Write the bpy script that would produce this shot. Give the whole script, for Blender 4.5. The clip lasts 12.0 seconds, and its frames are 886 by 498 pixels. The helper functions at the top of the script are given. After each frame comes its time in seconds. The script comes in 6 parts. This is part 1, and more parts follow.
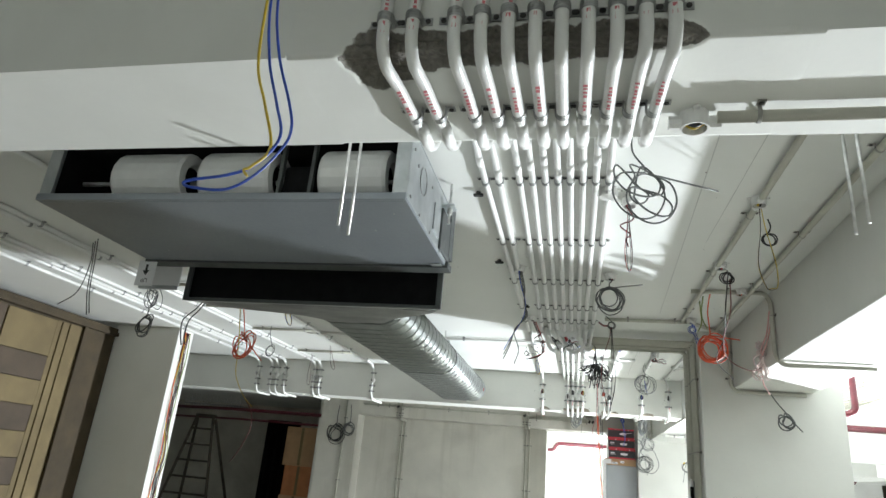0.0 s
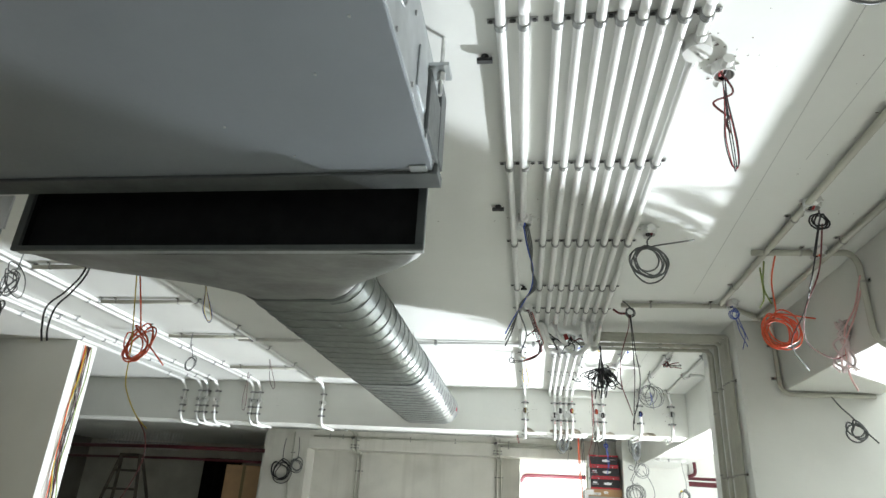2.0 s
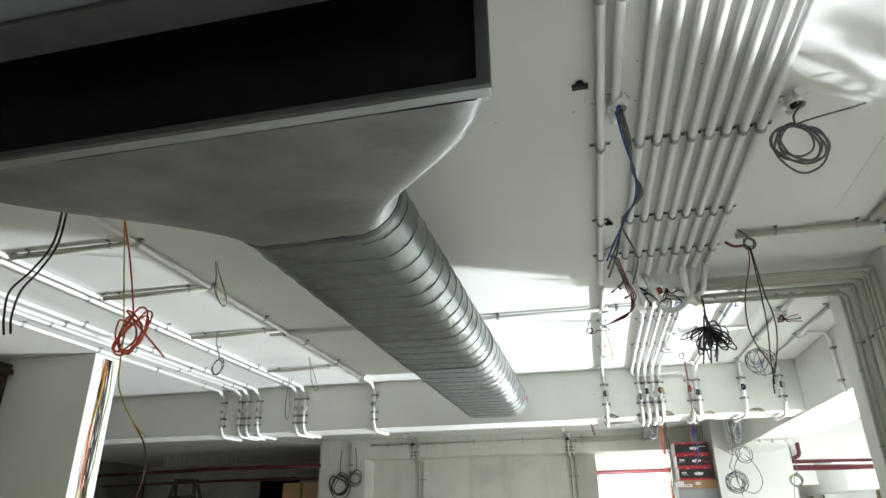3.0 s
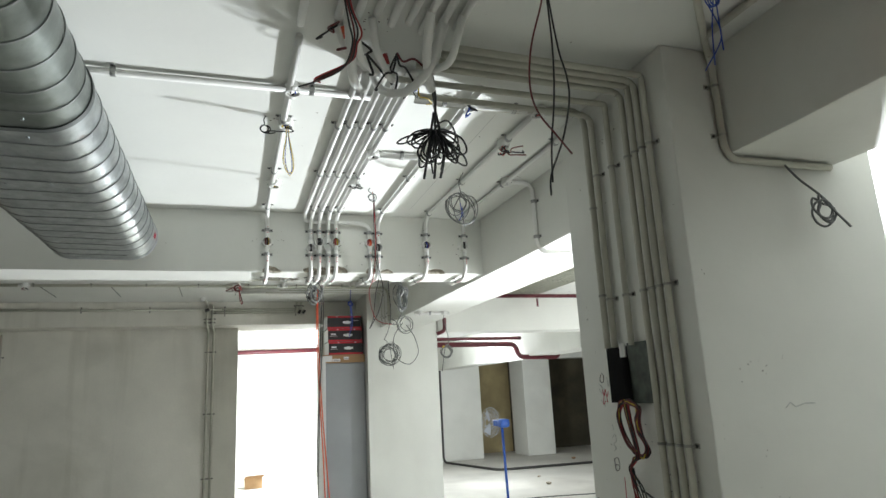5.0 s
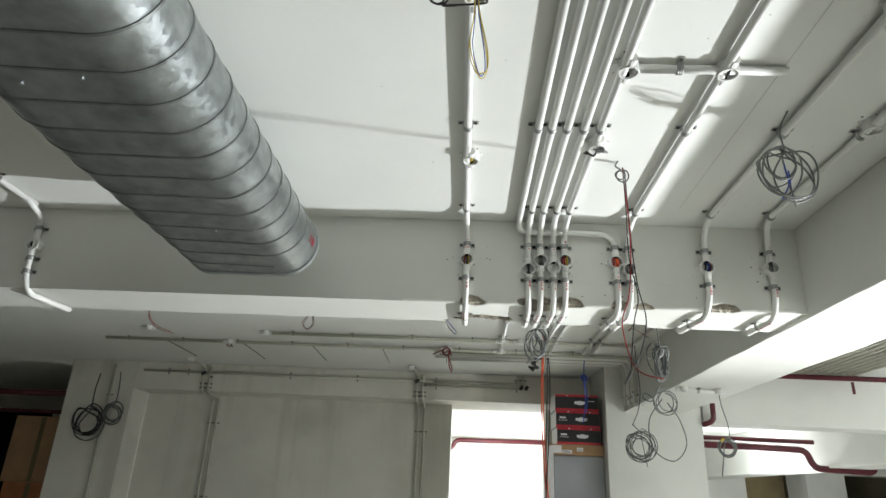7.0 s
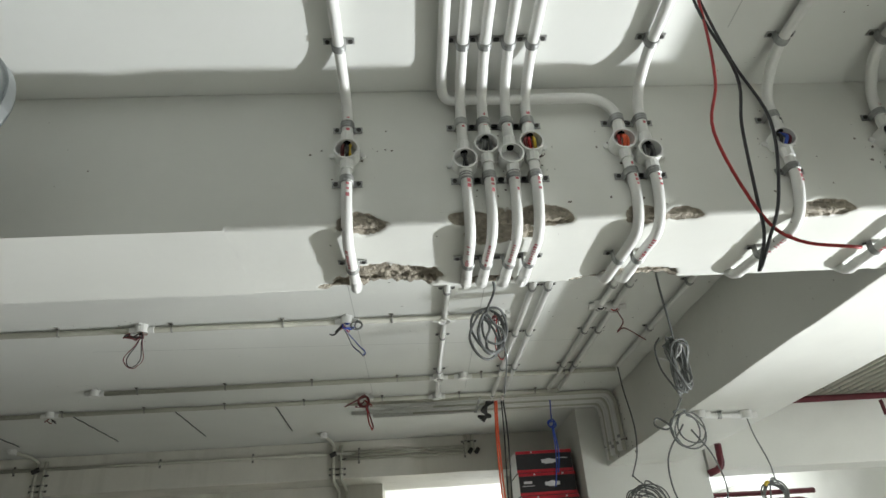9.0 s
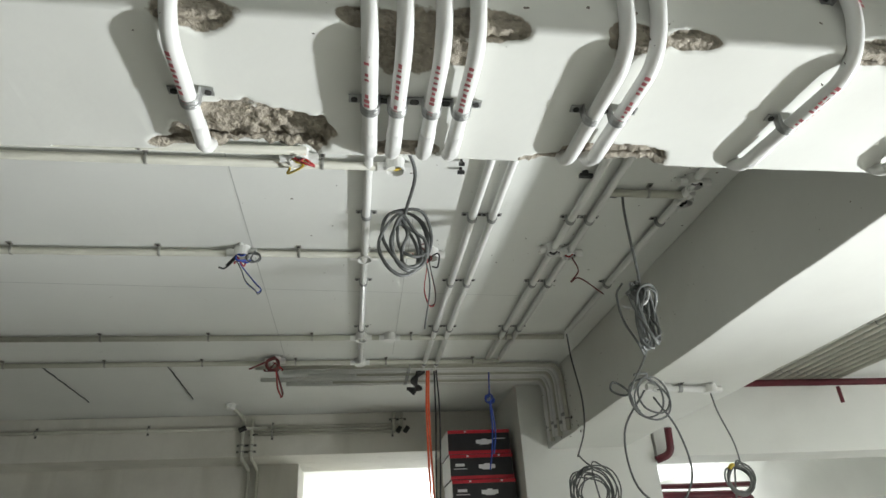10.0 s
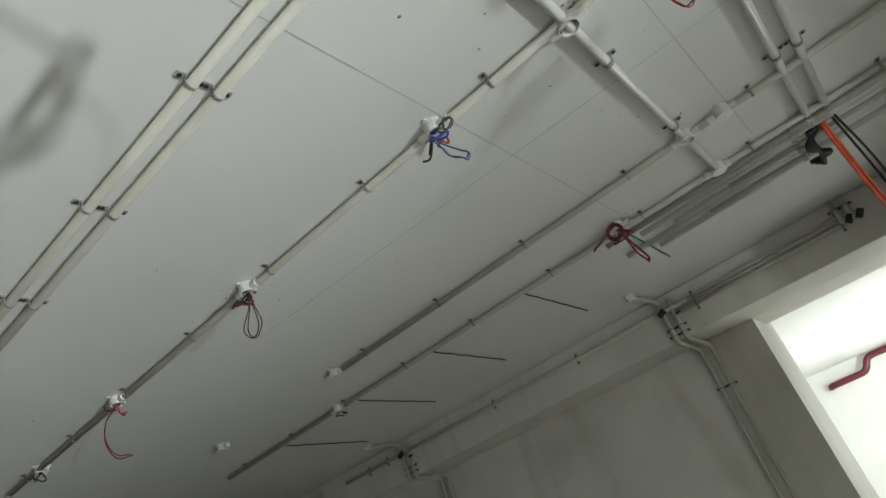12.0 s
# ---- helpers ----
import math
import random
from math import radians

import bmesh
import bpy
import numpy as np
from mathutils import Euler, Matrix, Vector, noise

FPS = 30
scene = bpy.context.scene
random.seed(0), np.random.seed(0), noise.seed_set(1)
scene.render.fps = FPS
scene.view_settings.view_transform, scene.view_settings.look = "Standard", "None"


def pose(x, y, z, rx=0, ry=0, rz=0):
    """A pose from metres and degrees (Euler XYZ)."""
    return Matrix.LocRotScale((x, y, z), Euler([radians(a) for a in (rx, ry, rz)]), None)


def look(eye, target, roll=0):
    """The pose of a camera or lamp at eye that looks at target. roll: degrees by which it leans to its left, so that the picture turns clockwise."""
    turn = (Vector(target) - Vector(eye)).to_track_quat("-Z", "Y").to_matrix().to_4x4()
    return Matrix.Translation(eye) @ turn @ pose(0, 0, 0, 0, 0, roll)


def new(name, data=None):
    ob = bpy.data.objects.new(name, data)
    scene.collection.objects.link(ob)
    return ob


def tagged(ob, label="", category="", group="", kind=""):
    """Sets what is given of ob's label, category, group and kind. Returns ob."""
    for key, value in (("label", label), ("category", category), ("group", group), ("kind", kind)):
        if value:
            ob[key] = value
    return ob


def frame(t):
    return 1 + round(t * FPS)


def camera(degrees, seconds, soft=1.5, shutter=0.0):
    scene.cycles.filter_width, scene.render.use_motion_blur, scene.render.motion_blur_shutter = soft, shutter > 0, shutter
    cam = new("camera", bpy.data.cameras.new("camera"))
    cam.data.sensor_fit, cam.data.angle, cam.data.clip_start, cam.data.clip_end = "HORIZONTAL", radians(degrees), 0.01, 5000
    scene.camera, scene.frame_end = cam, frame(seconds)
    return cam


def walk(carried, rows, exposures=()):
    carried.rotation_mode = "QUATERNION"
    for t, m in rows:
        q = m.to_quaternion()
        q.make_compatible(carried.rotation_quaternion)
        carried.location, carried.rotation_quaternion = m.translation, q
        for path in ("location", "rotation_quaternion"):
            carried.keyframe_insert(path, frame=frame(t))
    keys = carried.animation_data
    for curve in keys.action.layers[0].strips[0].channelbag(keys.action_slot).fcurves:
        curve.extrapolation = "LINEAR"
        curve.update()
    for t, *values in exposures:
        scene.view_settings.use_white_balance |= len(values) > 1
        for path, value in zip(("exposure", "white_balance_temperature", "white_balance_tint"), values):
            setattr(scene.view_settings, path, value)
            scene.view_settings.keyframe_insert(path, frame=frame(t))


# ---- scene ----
cam = camera(70.1, 12.0)
PATH = [
    (0, (0.362, 0.009, 1.641), (-0.06, 1.846, 2.31), 5.3),
    (0.5, (0.412, 0.221, 1.645), (-0.08, 1.969, 2.483), 2.4),
    (1, (0.421, 0.482, 1.649), (-0.09, 2.231, 2.472), 3.4),
    (1.5, (0.263, 0.787, 1.612), (-0.155, 2.598, 2.35), 3.7),
    (2, (0.073, 1.043, 1.65), (-0.207, 2.866, 2.426), 3.3),
    (2.5, (-0.036, 1.386, 1.658), (-0.496, 3.163, 2.452), -1.2),
    (4.3, (-0.229, 2.563, 1.642), (-0.257, 4.409, 2.413), -2.0),
    (4.5, (-0.236, 2.665, 1.65), (-0.193, 4.541, 2.342), -4.1),
    (5, (-0.177, 3.035, 1.623), (0.449, 4.883, 2.062), -2.9),
    (5.5, (-0.168, 3.314, 1.623), (0.384, 5.201, 1.989), -4.9),
    (6, (-0.078, 3.646, 1.645), (0.257, 5.517, 2.267), -6.8),
    (6.5, (-0.02, 3.966, 1.607), (0.005, 5.88, 2.186), -2.4),
    (6.7, (-0.008, 4.119, 1.612), (-0.105, 6.016, 2.241), 2.8),
    (8.3, (0.114, 5.257, 1.678), (0.16, 7.063, 2.537), -1.0),
    (8.5, (0.104, 5.379, 1.676), (0.166, 7.185, 2.535), -0.8),
    (9, (0.126, 5.733, 1.677), (0.247, 7.482, 2.639), -4.0),
    (9.5, (0.206, 6.05, 1.677), (0.39, 7.778, 2.666), -6.1),
    (10, (0.252, 6.267, 1.695), (0.533, 8.046, 2.643), -3.4),
    (10.5, (0.292, 6.434, 1.711), (0.452, 8.236, 2.564), -4.4),
    (11, (0.458, 6.62, 1.729), (0.247, 8.313, 2.773), -3.3),
    (11.4, (0.522, 6.712, 1.723), (-0.091, 8.373, 2.651), -10.0),
    (11.5, (0.53, 6.777, 1.717), (-0.202, 8.426, 2.58), -12.0),
    (12, (0.482, 7.067, 1.701), (-0.439, 8.586, 2.62), -20.5),
]
EXPOSURES = [(0, 0.1, 6320), (1.0, 0.25, 6330), (2.0, 0.28, 6340), (2.5, 0.26, 6360), (4.5, -0.32, 6400), (5.0, -0.58, 6450), (5.5, -0.7, 6500), (6.0, -0.96, 6480), (6.5, -0.87, 6550), (8.5, -1.05, 6600), (10.5, -1.2, 6600), (12, -1.42, 6550)]
walk(cam, [(t, look(eye, target, roll)) for t, eye, target, roll in PATH], EXPOSURES)

# ---- light ----
world = bpy.data.worlds.new("world")
scene.world = world
world.use_nodes = True
world.node_tree.nodes["Background"].inputs[0].default_value = (0.9, 0.95, 1.0, 1)
world.node_tree.nodes["Background"].inputs[1].default_value = 0.02


def lamp(name, place, watts, radius, target=None, cone=150, colour=(0.95, 1.0, 1.035)):
    """A bare bulb, or a floodlight that faces a target."""
    data = bpy.data.lights.new(name, "SPOT" if target else "POINT")
    data.energy, data.shadow_soft_size, data.color = watts, radius, colour
    ob = new(name, data)
    if target:
        data.spot_size, data.spot_blend = radians(cone), 0.6
        ob.matrix_world = look(place, target)
    else:
        ob.location = place
    return ob


# a floodlight standing on the hall floor that faces up into the bays, a light deep in the hall, one in the room behind the doorway
lamp("work_light", (5.0, 7.25, 0.16), 2900, 0.09, (0.0, 2.9, 2.2), 116)
lamp("work_light_spill", (5.0, 7.25, 0.20), 340, 0.09)
lamp("hall_light", (4.1, 13.9, 1.75), 200, 0.25)
lamp("room_light", (1.2, 15.2, 1.9), 600, 0.2)

# ---- materials ----


def material(name, colour, rough=0.6, metal=0.0, vary=0.12, scale=3.0, fine=40.0, bump=0.1, stain=None, stain_amount=0.0, stain_scale=1.2, tint=None, coat=0.0):
    """A surface with variation at two scales, a fine relief and, where asked, stains."""
    m = bpy.data.materials.new(name)
    m.use_nodes = True
    nt = m.node_tree
    b = nt.nodes["Principled BSDF"]
    tc = nt.nodes.new("ShaderNodeTexCoord")
    geo = nt.nodes.new("ShaderNodeNewGeometry")
    n1 = nt.nodes.new("ShaderNodeTexNoise")
    n1.inputs["Scale"].default_value, n1.inputs["Detail"].default_value = scale, 5
    n2 = nt.nodes.new("ShaderNodeTexNoise")
    n2.inputs["Scale"].default_value, n2.inputs["Detail"].default_value = fine, 4
    for n in (n1, n2):
        nt.links.new(geo.outputs["Position"], n.inputs["Vector"])
    mix = nt.nodes.new("ShaderNodeMix")
    mix.data_type = "RGBA"
    lo = [c * (1 - vary) for c in colour]
    hi = [min(1, c * (1 + vary)) for c in (tint or colour)]
    mix.inputs[6].default_value, mix.inputs[7].default_value = (*lo, 1), (*hi, 1)
    add = nt.nodes.new("ShaderNodeMath")
    add.operation = "MULTIPLY_ADD"
    add.inputs[1].default_value, add.inputs[2].default_value = 0.35, -0.17
    nt.links.new(n2.outputs[0], add.inputs[0])
    s = nt.nodes.new("ShaderNodeMath")
    s.operation, s.use_clamp = "ADD", True
    ramp = nt.nodes.new("ShaderNodeMapRange")
    ramp.inputs[1].default_value, ramp.inputs[2].default_value = 0.3, 0.7
    nt.links.new(n1.outputs[0], ramp.inputs[0])
    nt.links.new(ramp.outputs[0], s.inputs[0])
    nt.links.new(add.outputs[0], s.inputs[1])
    nt.links.new(s.outputs[0], mix.inputs[0])
    out = mix.outputs[2]
    if stain:
        n3 = nt.nodes.new("ShaderNodeTexNoise")
        n3.inputs["Scale"].default_value, n3.inputs["Detail"].default_value, n3.inputs["Distortion"].default_value = stain_scale, 6, 0.6
        nt.links.new(geo.outputs["Position"], n3.inputs["Vector"])
        r3 = nt.nodes.new("ShaderNodeMapRange")
        r3.inputs[1].default_value, r3.inputs[2].default_value, r3.inputs[4].default_value = 0.52, 0.72, stain_amount
        nt.links.new(n3.outputs[0], r3.inputs[0])
        mx = nt.nodes.new("ShaderNodeMix")
        mx.data_type = "RGBA"
        mx.inputs[7].default_value = (*stain, 1)
        nt.links.new(r3.outputs[0], mx.inputs[0])
        nt.links.new(out, mx.inputs[6])
        out = mx.outputs[2]
    nt.links.new(out, b.inputs["Base Color"])
    rr = nt.nodes.new("ShaderNodeMapRange")
    rr.inputs[3].default_value, rr.inputs[4].default_value = max(0.05, rough - 0.1), min(1, rough + 0.1)
    nt.links.new(n2.outputs[0], rr.inputs[0])
    nt.links.new(rr.outputs[0], b.inputs["Roughness"])
    b.inputs["Metallic"].default_value = metal
    b.inputs["Coat Weight"].default_value = coat
    if bump:
        bp = nt.nodes.new("ShaderNodeBump")
        bp.inputs["Strength"].default_value, bp.inputs["Distance"].default_value = bump, 0.01
        nt.links.new(n2.outputs[0], bp.inputs["Height"])
        nt.links.new(bp.outputs[0], b.inputs["Normal"])
    return m


PLASTER = material("white_plaster", (0.755, 0.76, 0.712), 0.75, vary=0.05, scale=1.6, fine=38, bump=0.05, stain=(0.58, 0.57, 0.52), stain_amount=0.35, stain_scale=0.9)
CEIL = material("ceiling_paint", (0.775, 0.785, 0.747), 0.8, vary=0.04, scale=1.1, fine=40, bump=0.045, stain=(0.62, 0.62, 0.58), stain_amount=0.3, stain_scale=0.7)
ROUGHWALL = material("worn_wall", (0.73, 0.71, 0.64), 0.8, vary=0.1, scale=1.4, fine=45, bump=0.1, stain=(0.47, 0.455, 0.39), stain_amount=0.45, stain_scale=1.3)
FLOOR = material("dusty_floor", (0.6, 0.585, 0.54), 0.7, vary=0.14, scale=0.8, fine=30, bump=0.15, stain=(0.36, 0.34, 0.3), stain_amount=0.6, stain_scale=0.6)
CONCRETE = material("bare_concrete", (0.38, 0.335, 0.265), 0.95, vary=0.4, scale=18, fine=90, bump=0.9)
PVC = material("white_pvc", (0.8, 0.8, 0.77), 0.35, vary=0.04, scale=6, fine=60, bump=0.02)
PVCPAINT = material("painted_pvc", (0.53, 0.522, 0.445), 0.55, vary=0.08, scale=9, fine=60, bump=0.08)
REDPRINT = material("red_print", (0.58, 0.17, 0.19), 0.5, vary=0.3, scale=60, fine=150, bump=0)
# grey cement; also darkens the west wall's plaster to stand for dimness
DIMCEMENT = material("cement_and_dim_plaster", (0.27, 0.26, 0.22), 0.9, vary=0.2, scale=2, fine=30, bump=0.3)
STOREWALL = material("store_plaster", (0.62, 0.6, 0.53), 0.9, vary=0.15, scale=2, fine=30, bump=0.2, stain=(0.4, 0.38, 0.32), stain_amount=0.5, stain_scale=1.0)
CLIP = material("clip_steel", (0.38, 0.385, 0.375), 0.42, metal=0.65, vary=0.25, scale=30, fine=120)
GALV = material("galvanised_steel", (0.45, 0.475, 0.48), 0.42, metal=0.9, vary=0.2, scale=9, fine=60, bump=0.05, stain=(0.4, 0.42, 0.43), stain_amount=0.5, stain_scale=5)
SEAM = material("duct_seam", (0.25, 0.265, 0.26), 0.4, metal=0.9, vary=0.2, scale=20)
DUCT = material("duct_steel", (0.36, 0.385, 0.385), 0.36, metal=0.92, vary=0.24, scale=16, fine=60, bump=0.06, stain=(0.2, 0.22, 0.215), stain_amount=0.6, stain_scale=9)
nt = DUCT.node_tree
cells = nt.nodes.new("ShaderNodeTexVoronoi")
cells.inputs["Scale"].default_value = 55
place = nt.nodes.new("ShaderNodeNewGeometry")
nt.links.new(place.outputs["Position"], cells.inputs["Vector"])
grey = nt.nodes.new("ShaderNodeSeparateColor")
nt.links.new(cells.outputs["Color"], grey.inputs[0])
wide = nt.nodes.new("ShaderNodeMapRange")
wide.inputs[3].default_value, wide.inputs[4].default_value = 0.28, 0.44
nt.links.new(grey.outputs[0], wide.inputs[0])
nt.links.new(wide.outputs[0], nt.nodes["Principled BSDF"].inputs["Roughness"])
DUCTOLD = material("older_duct_steel", (0.2, 0.222, 0.205), 0.36, metal=0.9, vary=0.2, scale=16, fine=60, bump=0.05, stain=(0.12, 0.135, 0.12), stain_amount=0.5, stain_scale=9)
TRANSITION = material("creased_sheet", (0.25, 0.255, 0.245), 0.46, metal=0.75, vary=0.22, scale=7, fine=40, bump=0.12, stain=(0.15, 0.155, 0.145), stain_amount=0.6, stain_scale=4)
GRIME = material("dirt_specks", (0.2, 0.175, 0.15), 0.9, vary=0.4, scale=60, bump=0)
FIXING = material("black_fixing", (0.05, 0.048, 0.045), 0.6, metal=0.3, vary=0.3, scale=60)
CASE = material("unit_case", (0.25, 0.272, 0.292), 0.42, metal=0.62, vary=0.06, scale=3, fine=90, bump=0.02)
DARKSTEEL = material("flange_steel", (0.1, 0.108, 0.105), 0.5, metal=0.6, vary=0.15, scale=12)
BLACK = material("matt_black", (0.012, 0.012, 0.012), 0.9, vary=0.2, scale=20)
# almost no reflection, so that sheets in shaded openings stay black
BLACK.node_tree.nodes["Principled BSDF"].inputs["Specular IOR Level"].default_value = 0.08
BLOWER = material("blower_casing", (0.58, 0.585, 0.56), 0.5, vary=0.06, scale=10)
RODZINC = material("zinc_rod", (0.7, 0.7, 0.68), 0.35, metal=0.7, vary=0.15, scale=40)
WIRES = {k: material(k + "_wire", c, 0.45, vary=0.15, scale=30, bump=0) for k, c in dict(
    black=(0.02, 0.02, 0.02), grey=(0.115, 0.12, 0.115), silver=(0.42, 0.42, 0.4), steelgrey=(0.16, 0.167, 0.16), red=(0.4, 0.03, 0.03), darkred=(0.16, 0.03, 0.03), blue=(0.03, 0.08, 0.42),
    yellow=(0.62, 0.45, 0.04), orange=(0.78, 0.13, 0.05), green=(0.25, 0.32, 0.08), pink=(0.72, 0.42, 0.4), white=(0.7, 0.7, 0.68)).items()}
FIREPIPE = material("fire_pipe_red", (0.11, 0.012, 0.02), 0.4, vary=0.2, scale=12)
CARD = material("cardboard", (0.40, 0.25, 0.13), 0.85, vary=0.12, scale=6, fine=80)
CARDDARK = material("orange_cardboard", (0.42, 0.17, 0.07), 0.85, vary=0.15, scale=6, fine=80)
BOXBLACK = material("black_box_print", (0.018, 0.018, 0.02), 0.45, vary=0.2, scale=20, bump=0)
BOXRED = material("red_box_print", (0.5, 0.02, 0.035), 0.45, vary=0.1, scale=20, bump=0)
WHITEPRINT = material("white_print", (0.75, 0.75, 0.75), 0.5, vary=0.04, bump=0)
CABINET = material("grey_cabinet_paint", (0.33, 0.345, 0.36), 0.5, vary=0.06, scale=3)
BOARD = material("pale_board", (0.165, 0.124, 0.056), 0.75, vary=0.15, scale=5, fine=60, stain=(0.1, 0.072, 0.038), stain_amount=0.6, stain_scale=2)
BOARDDARK = material("brown_board", (0.075, 0.054, 0.034), 0.75, vary=0.2, scale=5, fine=60)
TIMBER = material("dark_timber", (0.055, 0.039, 0.018), 0.75, vary=0.25, scale=6, fine=50)
ROCK = material("ochre_earth_wall", (0.38, 0.31, 0.165), 0.95, vary=0.25, scale=1.6, fine=14, bump=0.6, stain=(0.17, 0.15, 0.1), stain_amount=0.8, stain_scale=0.9)
# earth wall colour lowered because no light reaches that end of the hall
ROCKUNLIT = material("unlit_earth_wall", (0.10, 0.088, 0.055), 0.95, vary=0.35, scale=1.2, fine=14, bump=0.6, stain=(0.04, 0.036, 0.026), stain_amount=0.8, stain_scale=0.7)
FANBLUE = material("blue_plastic", (0.02, 0.09, 0.4), 0.4, vary=0.1)
FANGREY = material("fan_cage_wire", (0.5, 0.52, 0.55), 0.4, metal=0.5)
LADDERWOOD = material("dark_ladder_wood", (0.05, 0.039, 0.025), 0.8, vary=0.3, scale=10)
INK = material("black_marker", (0.03, 0.03, 0.03), 0.7, bump=0)
PENCIL = material("pencil_line", (0.55, 0.555, 0.53), 0.8, bump=0)
REDINK = material("red_marker", (0.5, 0.03, 0.06), 0.7, bump=0)
WORNCLIP = material("worn_clip", (0.36, 0.355, 0.32), 0.6, metal=0.2, vary=0.4, scale=40, fine=120)
POCKETGREY = material("mottled_steel", (0.11, 0.125, 0.11), 0.5, metal=0.5, vary=0.35, scale=25, fine=80)
PLANT = material("clear_wrap", (0.72, 0.62, 0.6), 0.35, vary=0.1)

# long drips down the worn wall
nt = ROUGHWALL.node_tree
pos = nt.nodes.new("ShaderNodeNewGeometry")
squash = nt.nodes.new("ShaderNodeMapping")
squash.inputs["Scale"].default_value = (7.0, 7.0, 0.5)
drip = nt.nodes.new("ShaderNodeTexNoise")
drip.inputs["Scale"].default_value, drip.inputs["Detail"].default_value = 1.0, 5
span = nt.nodes.new("ShaderNodeMapRange")
span.inputs[1].default_value, span.inputs[2].default_value, span.inputs[4].default_value = 0.55, 0.8, 0.35
over = nt.nodes.new("ShaderNodeMix")
over.data_type = "RGBA"
over.inputs[7].default_value = (0.36, 0.34, 0.26, 1)
shader = nt.nodes["Principled BSDF"]
before = shader.inputs["Base Color"].links[0].from_socket
nt.links.new(pos.outputs["Position"], squash.inputs[0])
nt.links.new(squash.outputs[0], drip.inputs["Vector"])
nt.links.new(drip.outputs[0], span.inputs[0])
nt.links.new(span.outputs[0], over.inputs[0])
nt.links.new(before, over.inputs[6])
nt.links.new(over.outputs[2], shader.inputs["Base Color"])

# ---- builders ----


def part(name, bm, mat, parent=None, label="", smooth=False, origin=None):
    me = bpy.data.meshes.new(name)
    if origin is not None:
        bmesh.ops.translate(bm, verts=bm.verts, vec=-Vector(origin))
    bm.to_mesh(me)
    bm.free()
    me.materials.append(mat)
    if smooth:
        me.shade_smooth()
    ob = new(name, me)
    if origin is not None:
        ob.location = origin
    if parent:
        ob.parent = parent
        if parent.type == "EMPTY" or origin is not None or parent.location.length:
            ob.matrix_parent_inverse = Matrix.Translation(parent.location).inverted()
    if label:
        tagged(ob, label)
    return ob


def thing(name, place, label, category, group=""):
    ob = new(name)
    ob.empty_display_size = 0.05
    ob.location = place
    return tagged(ob, label, category, group)


def add_box(bm, x0, x1, y0, y1, z0, z1, bevel=0.0):
    r = bmesh.ops.create_cube(bm, size=1.0)
    for v in r["verts"]:
        v.co = Vector((x0 + (v.co.x + 0.5) * (x1 - x0), y0 + (v.co.y + 0.5) * (y1 - y0), z0 + (v.co.z + 0.5) * (z1 - z0)))
    if bevel:
        es = list({e for v in r["verts"] for e in v.link_edges})
        bmesh.ops.bevel(bm, geom=es, offset=bevel, segments=2, affect="EDGES", profile=0.6)


def box(x0, x1, y0, y1, z0, z1, bevel=0.0):
    bm = bmesh.new()
    add_box(bm, x0, x1, y0, y1, z0, z1, bevel)
    return bm


def fillet(pts, r, n=6):
    """Rounds the inner corners of a polyline."""
    pts = [Vector(p) for p in pts]
    out = [pts[0]]
    for a, b, c in zip(pts, pts[1:], pts[2:]):
        u, w = (a - b), (c - b)
        k = min(r, u.length * 0.49, w.length * 0.49)
        p, q = b + u.normalized() * k, b + w.normalized() * k
        for i in range(n + 1):
            t = i / n
            out.append(p * (1 - t) ** 2 + b * 2 * t * (1 - t) + q * t * t)
    out.append(pts[-1])
    return out


def smooth_path(pts, n=6):
    """Catmull-Rom through the points."""
    P = [Vector(p) for p in pts]
    P = [P[0] * 2 - P[1]] + P + [P[-1] * 2 - P[-2]]
    out = []
    for i in range(1, len(P) - 2):
        a, b, c, d = P[i - 1:i + 3]
        for k in range(n):
            t = k / n
            out.append(0.5 * (2 * b + (c - a) * t + (2 * a - 5 * b + 4 * c - d) * t * t + (3 * b - 3 * c + d - a) * t ** 3))
    out.append(P[-2])
    return out


def add_tube(bm, path, r, seg=10, cap=True):
    path = [Vector(p) for p in path]
    clean = [path[0]]
    for p in path[1:]:
        if (p - clean[-1]).length > 1e-5:
            clean.append(p)
    path = clean
    if len(path) < 2:
        return
    tang = [(path[min(i + 1, len(path) - 1)] - path[max(i - 1, 0)]).normalized() for i in range(len(path))]
    up = Vector((0, 0, 1)) if abs(tang[0].z) < 0.9 else Vector((1, 0, 0))
    side = tang[0].cross(up).normalized()
    rings = []
    for p, t in zip(path, tang):
        side = (side - t * side.dot(t))
        side = side.normalized() if side.length > 1e-6 else t.orthogonal().normalized()
        o = t.cross(side)
        rings.append([bm.verts.new(p + (side * math.cos(k * 2 * math.pi / seg) + o * math.sin(k * 2 * math.pi / seg)) * r) for k in range(seg)])
    for a, b in zip(rings, rings[1:]):
        for k in range(seg):
            bm.faces.new((a[k], a[(k + 1) % seg], b[(k + 1) % seg], b[k]))
    if cap:
        bm.faces.new(rings[0][::-1])
        bm.faces.new(rings[-1])


def add_cyl(bm, a, b, r, seg=16):
    add_tube(bm, [a, (Vector(a) + Vector(b)) / 2, b], r, seg)


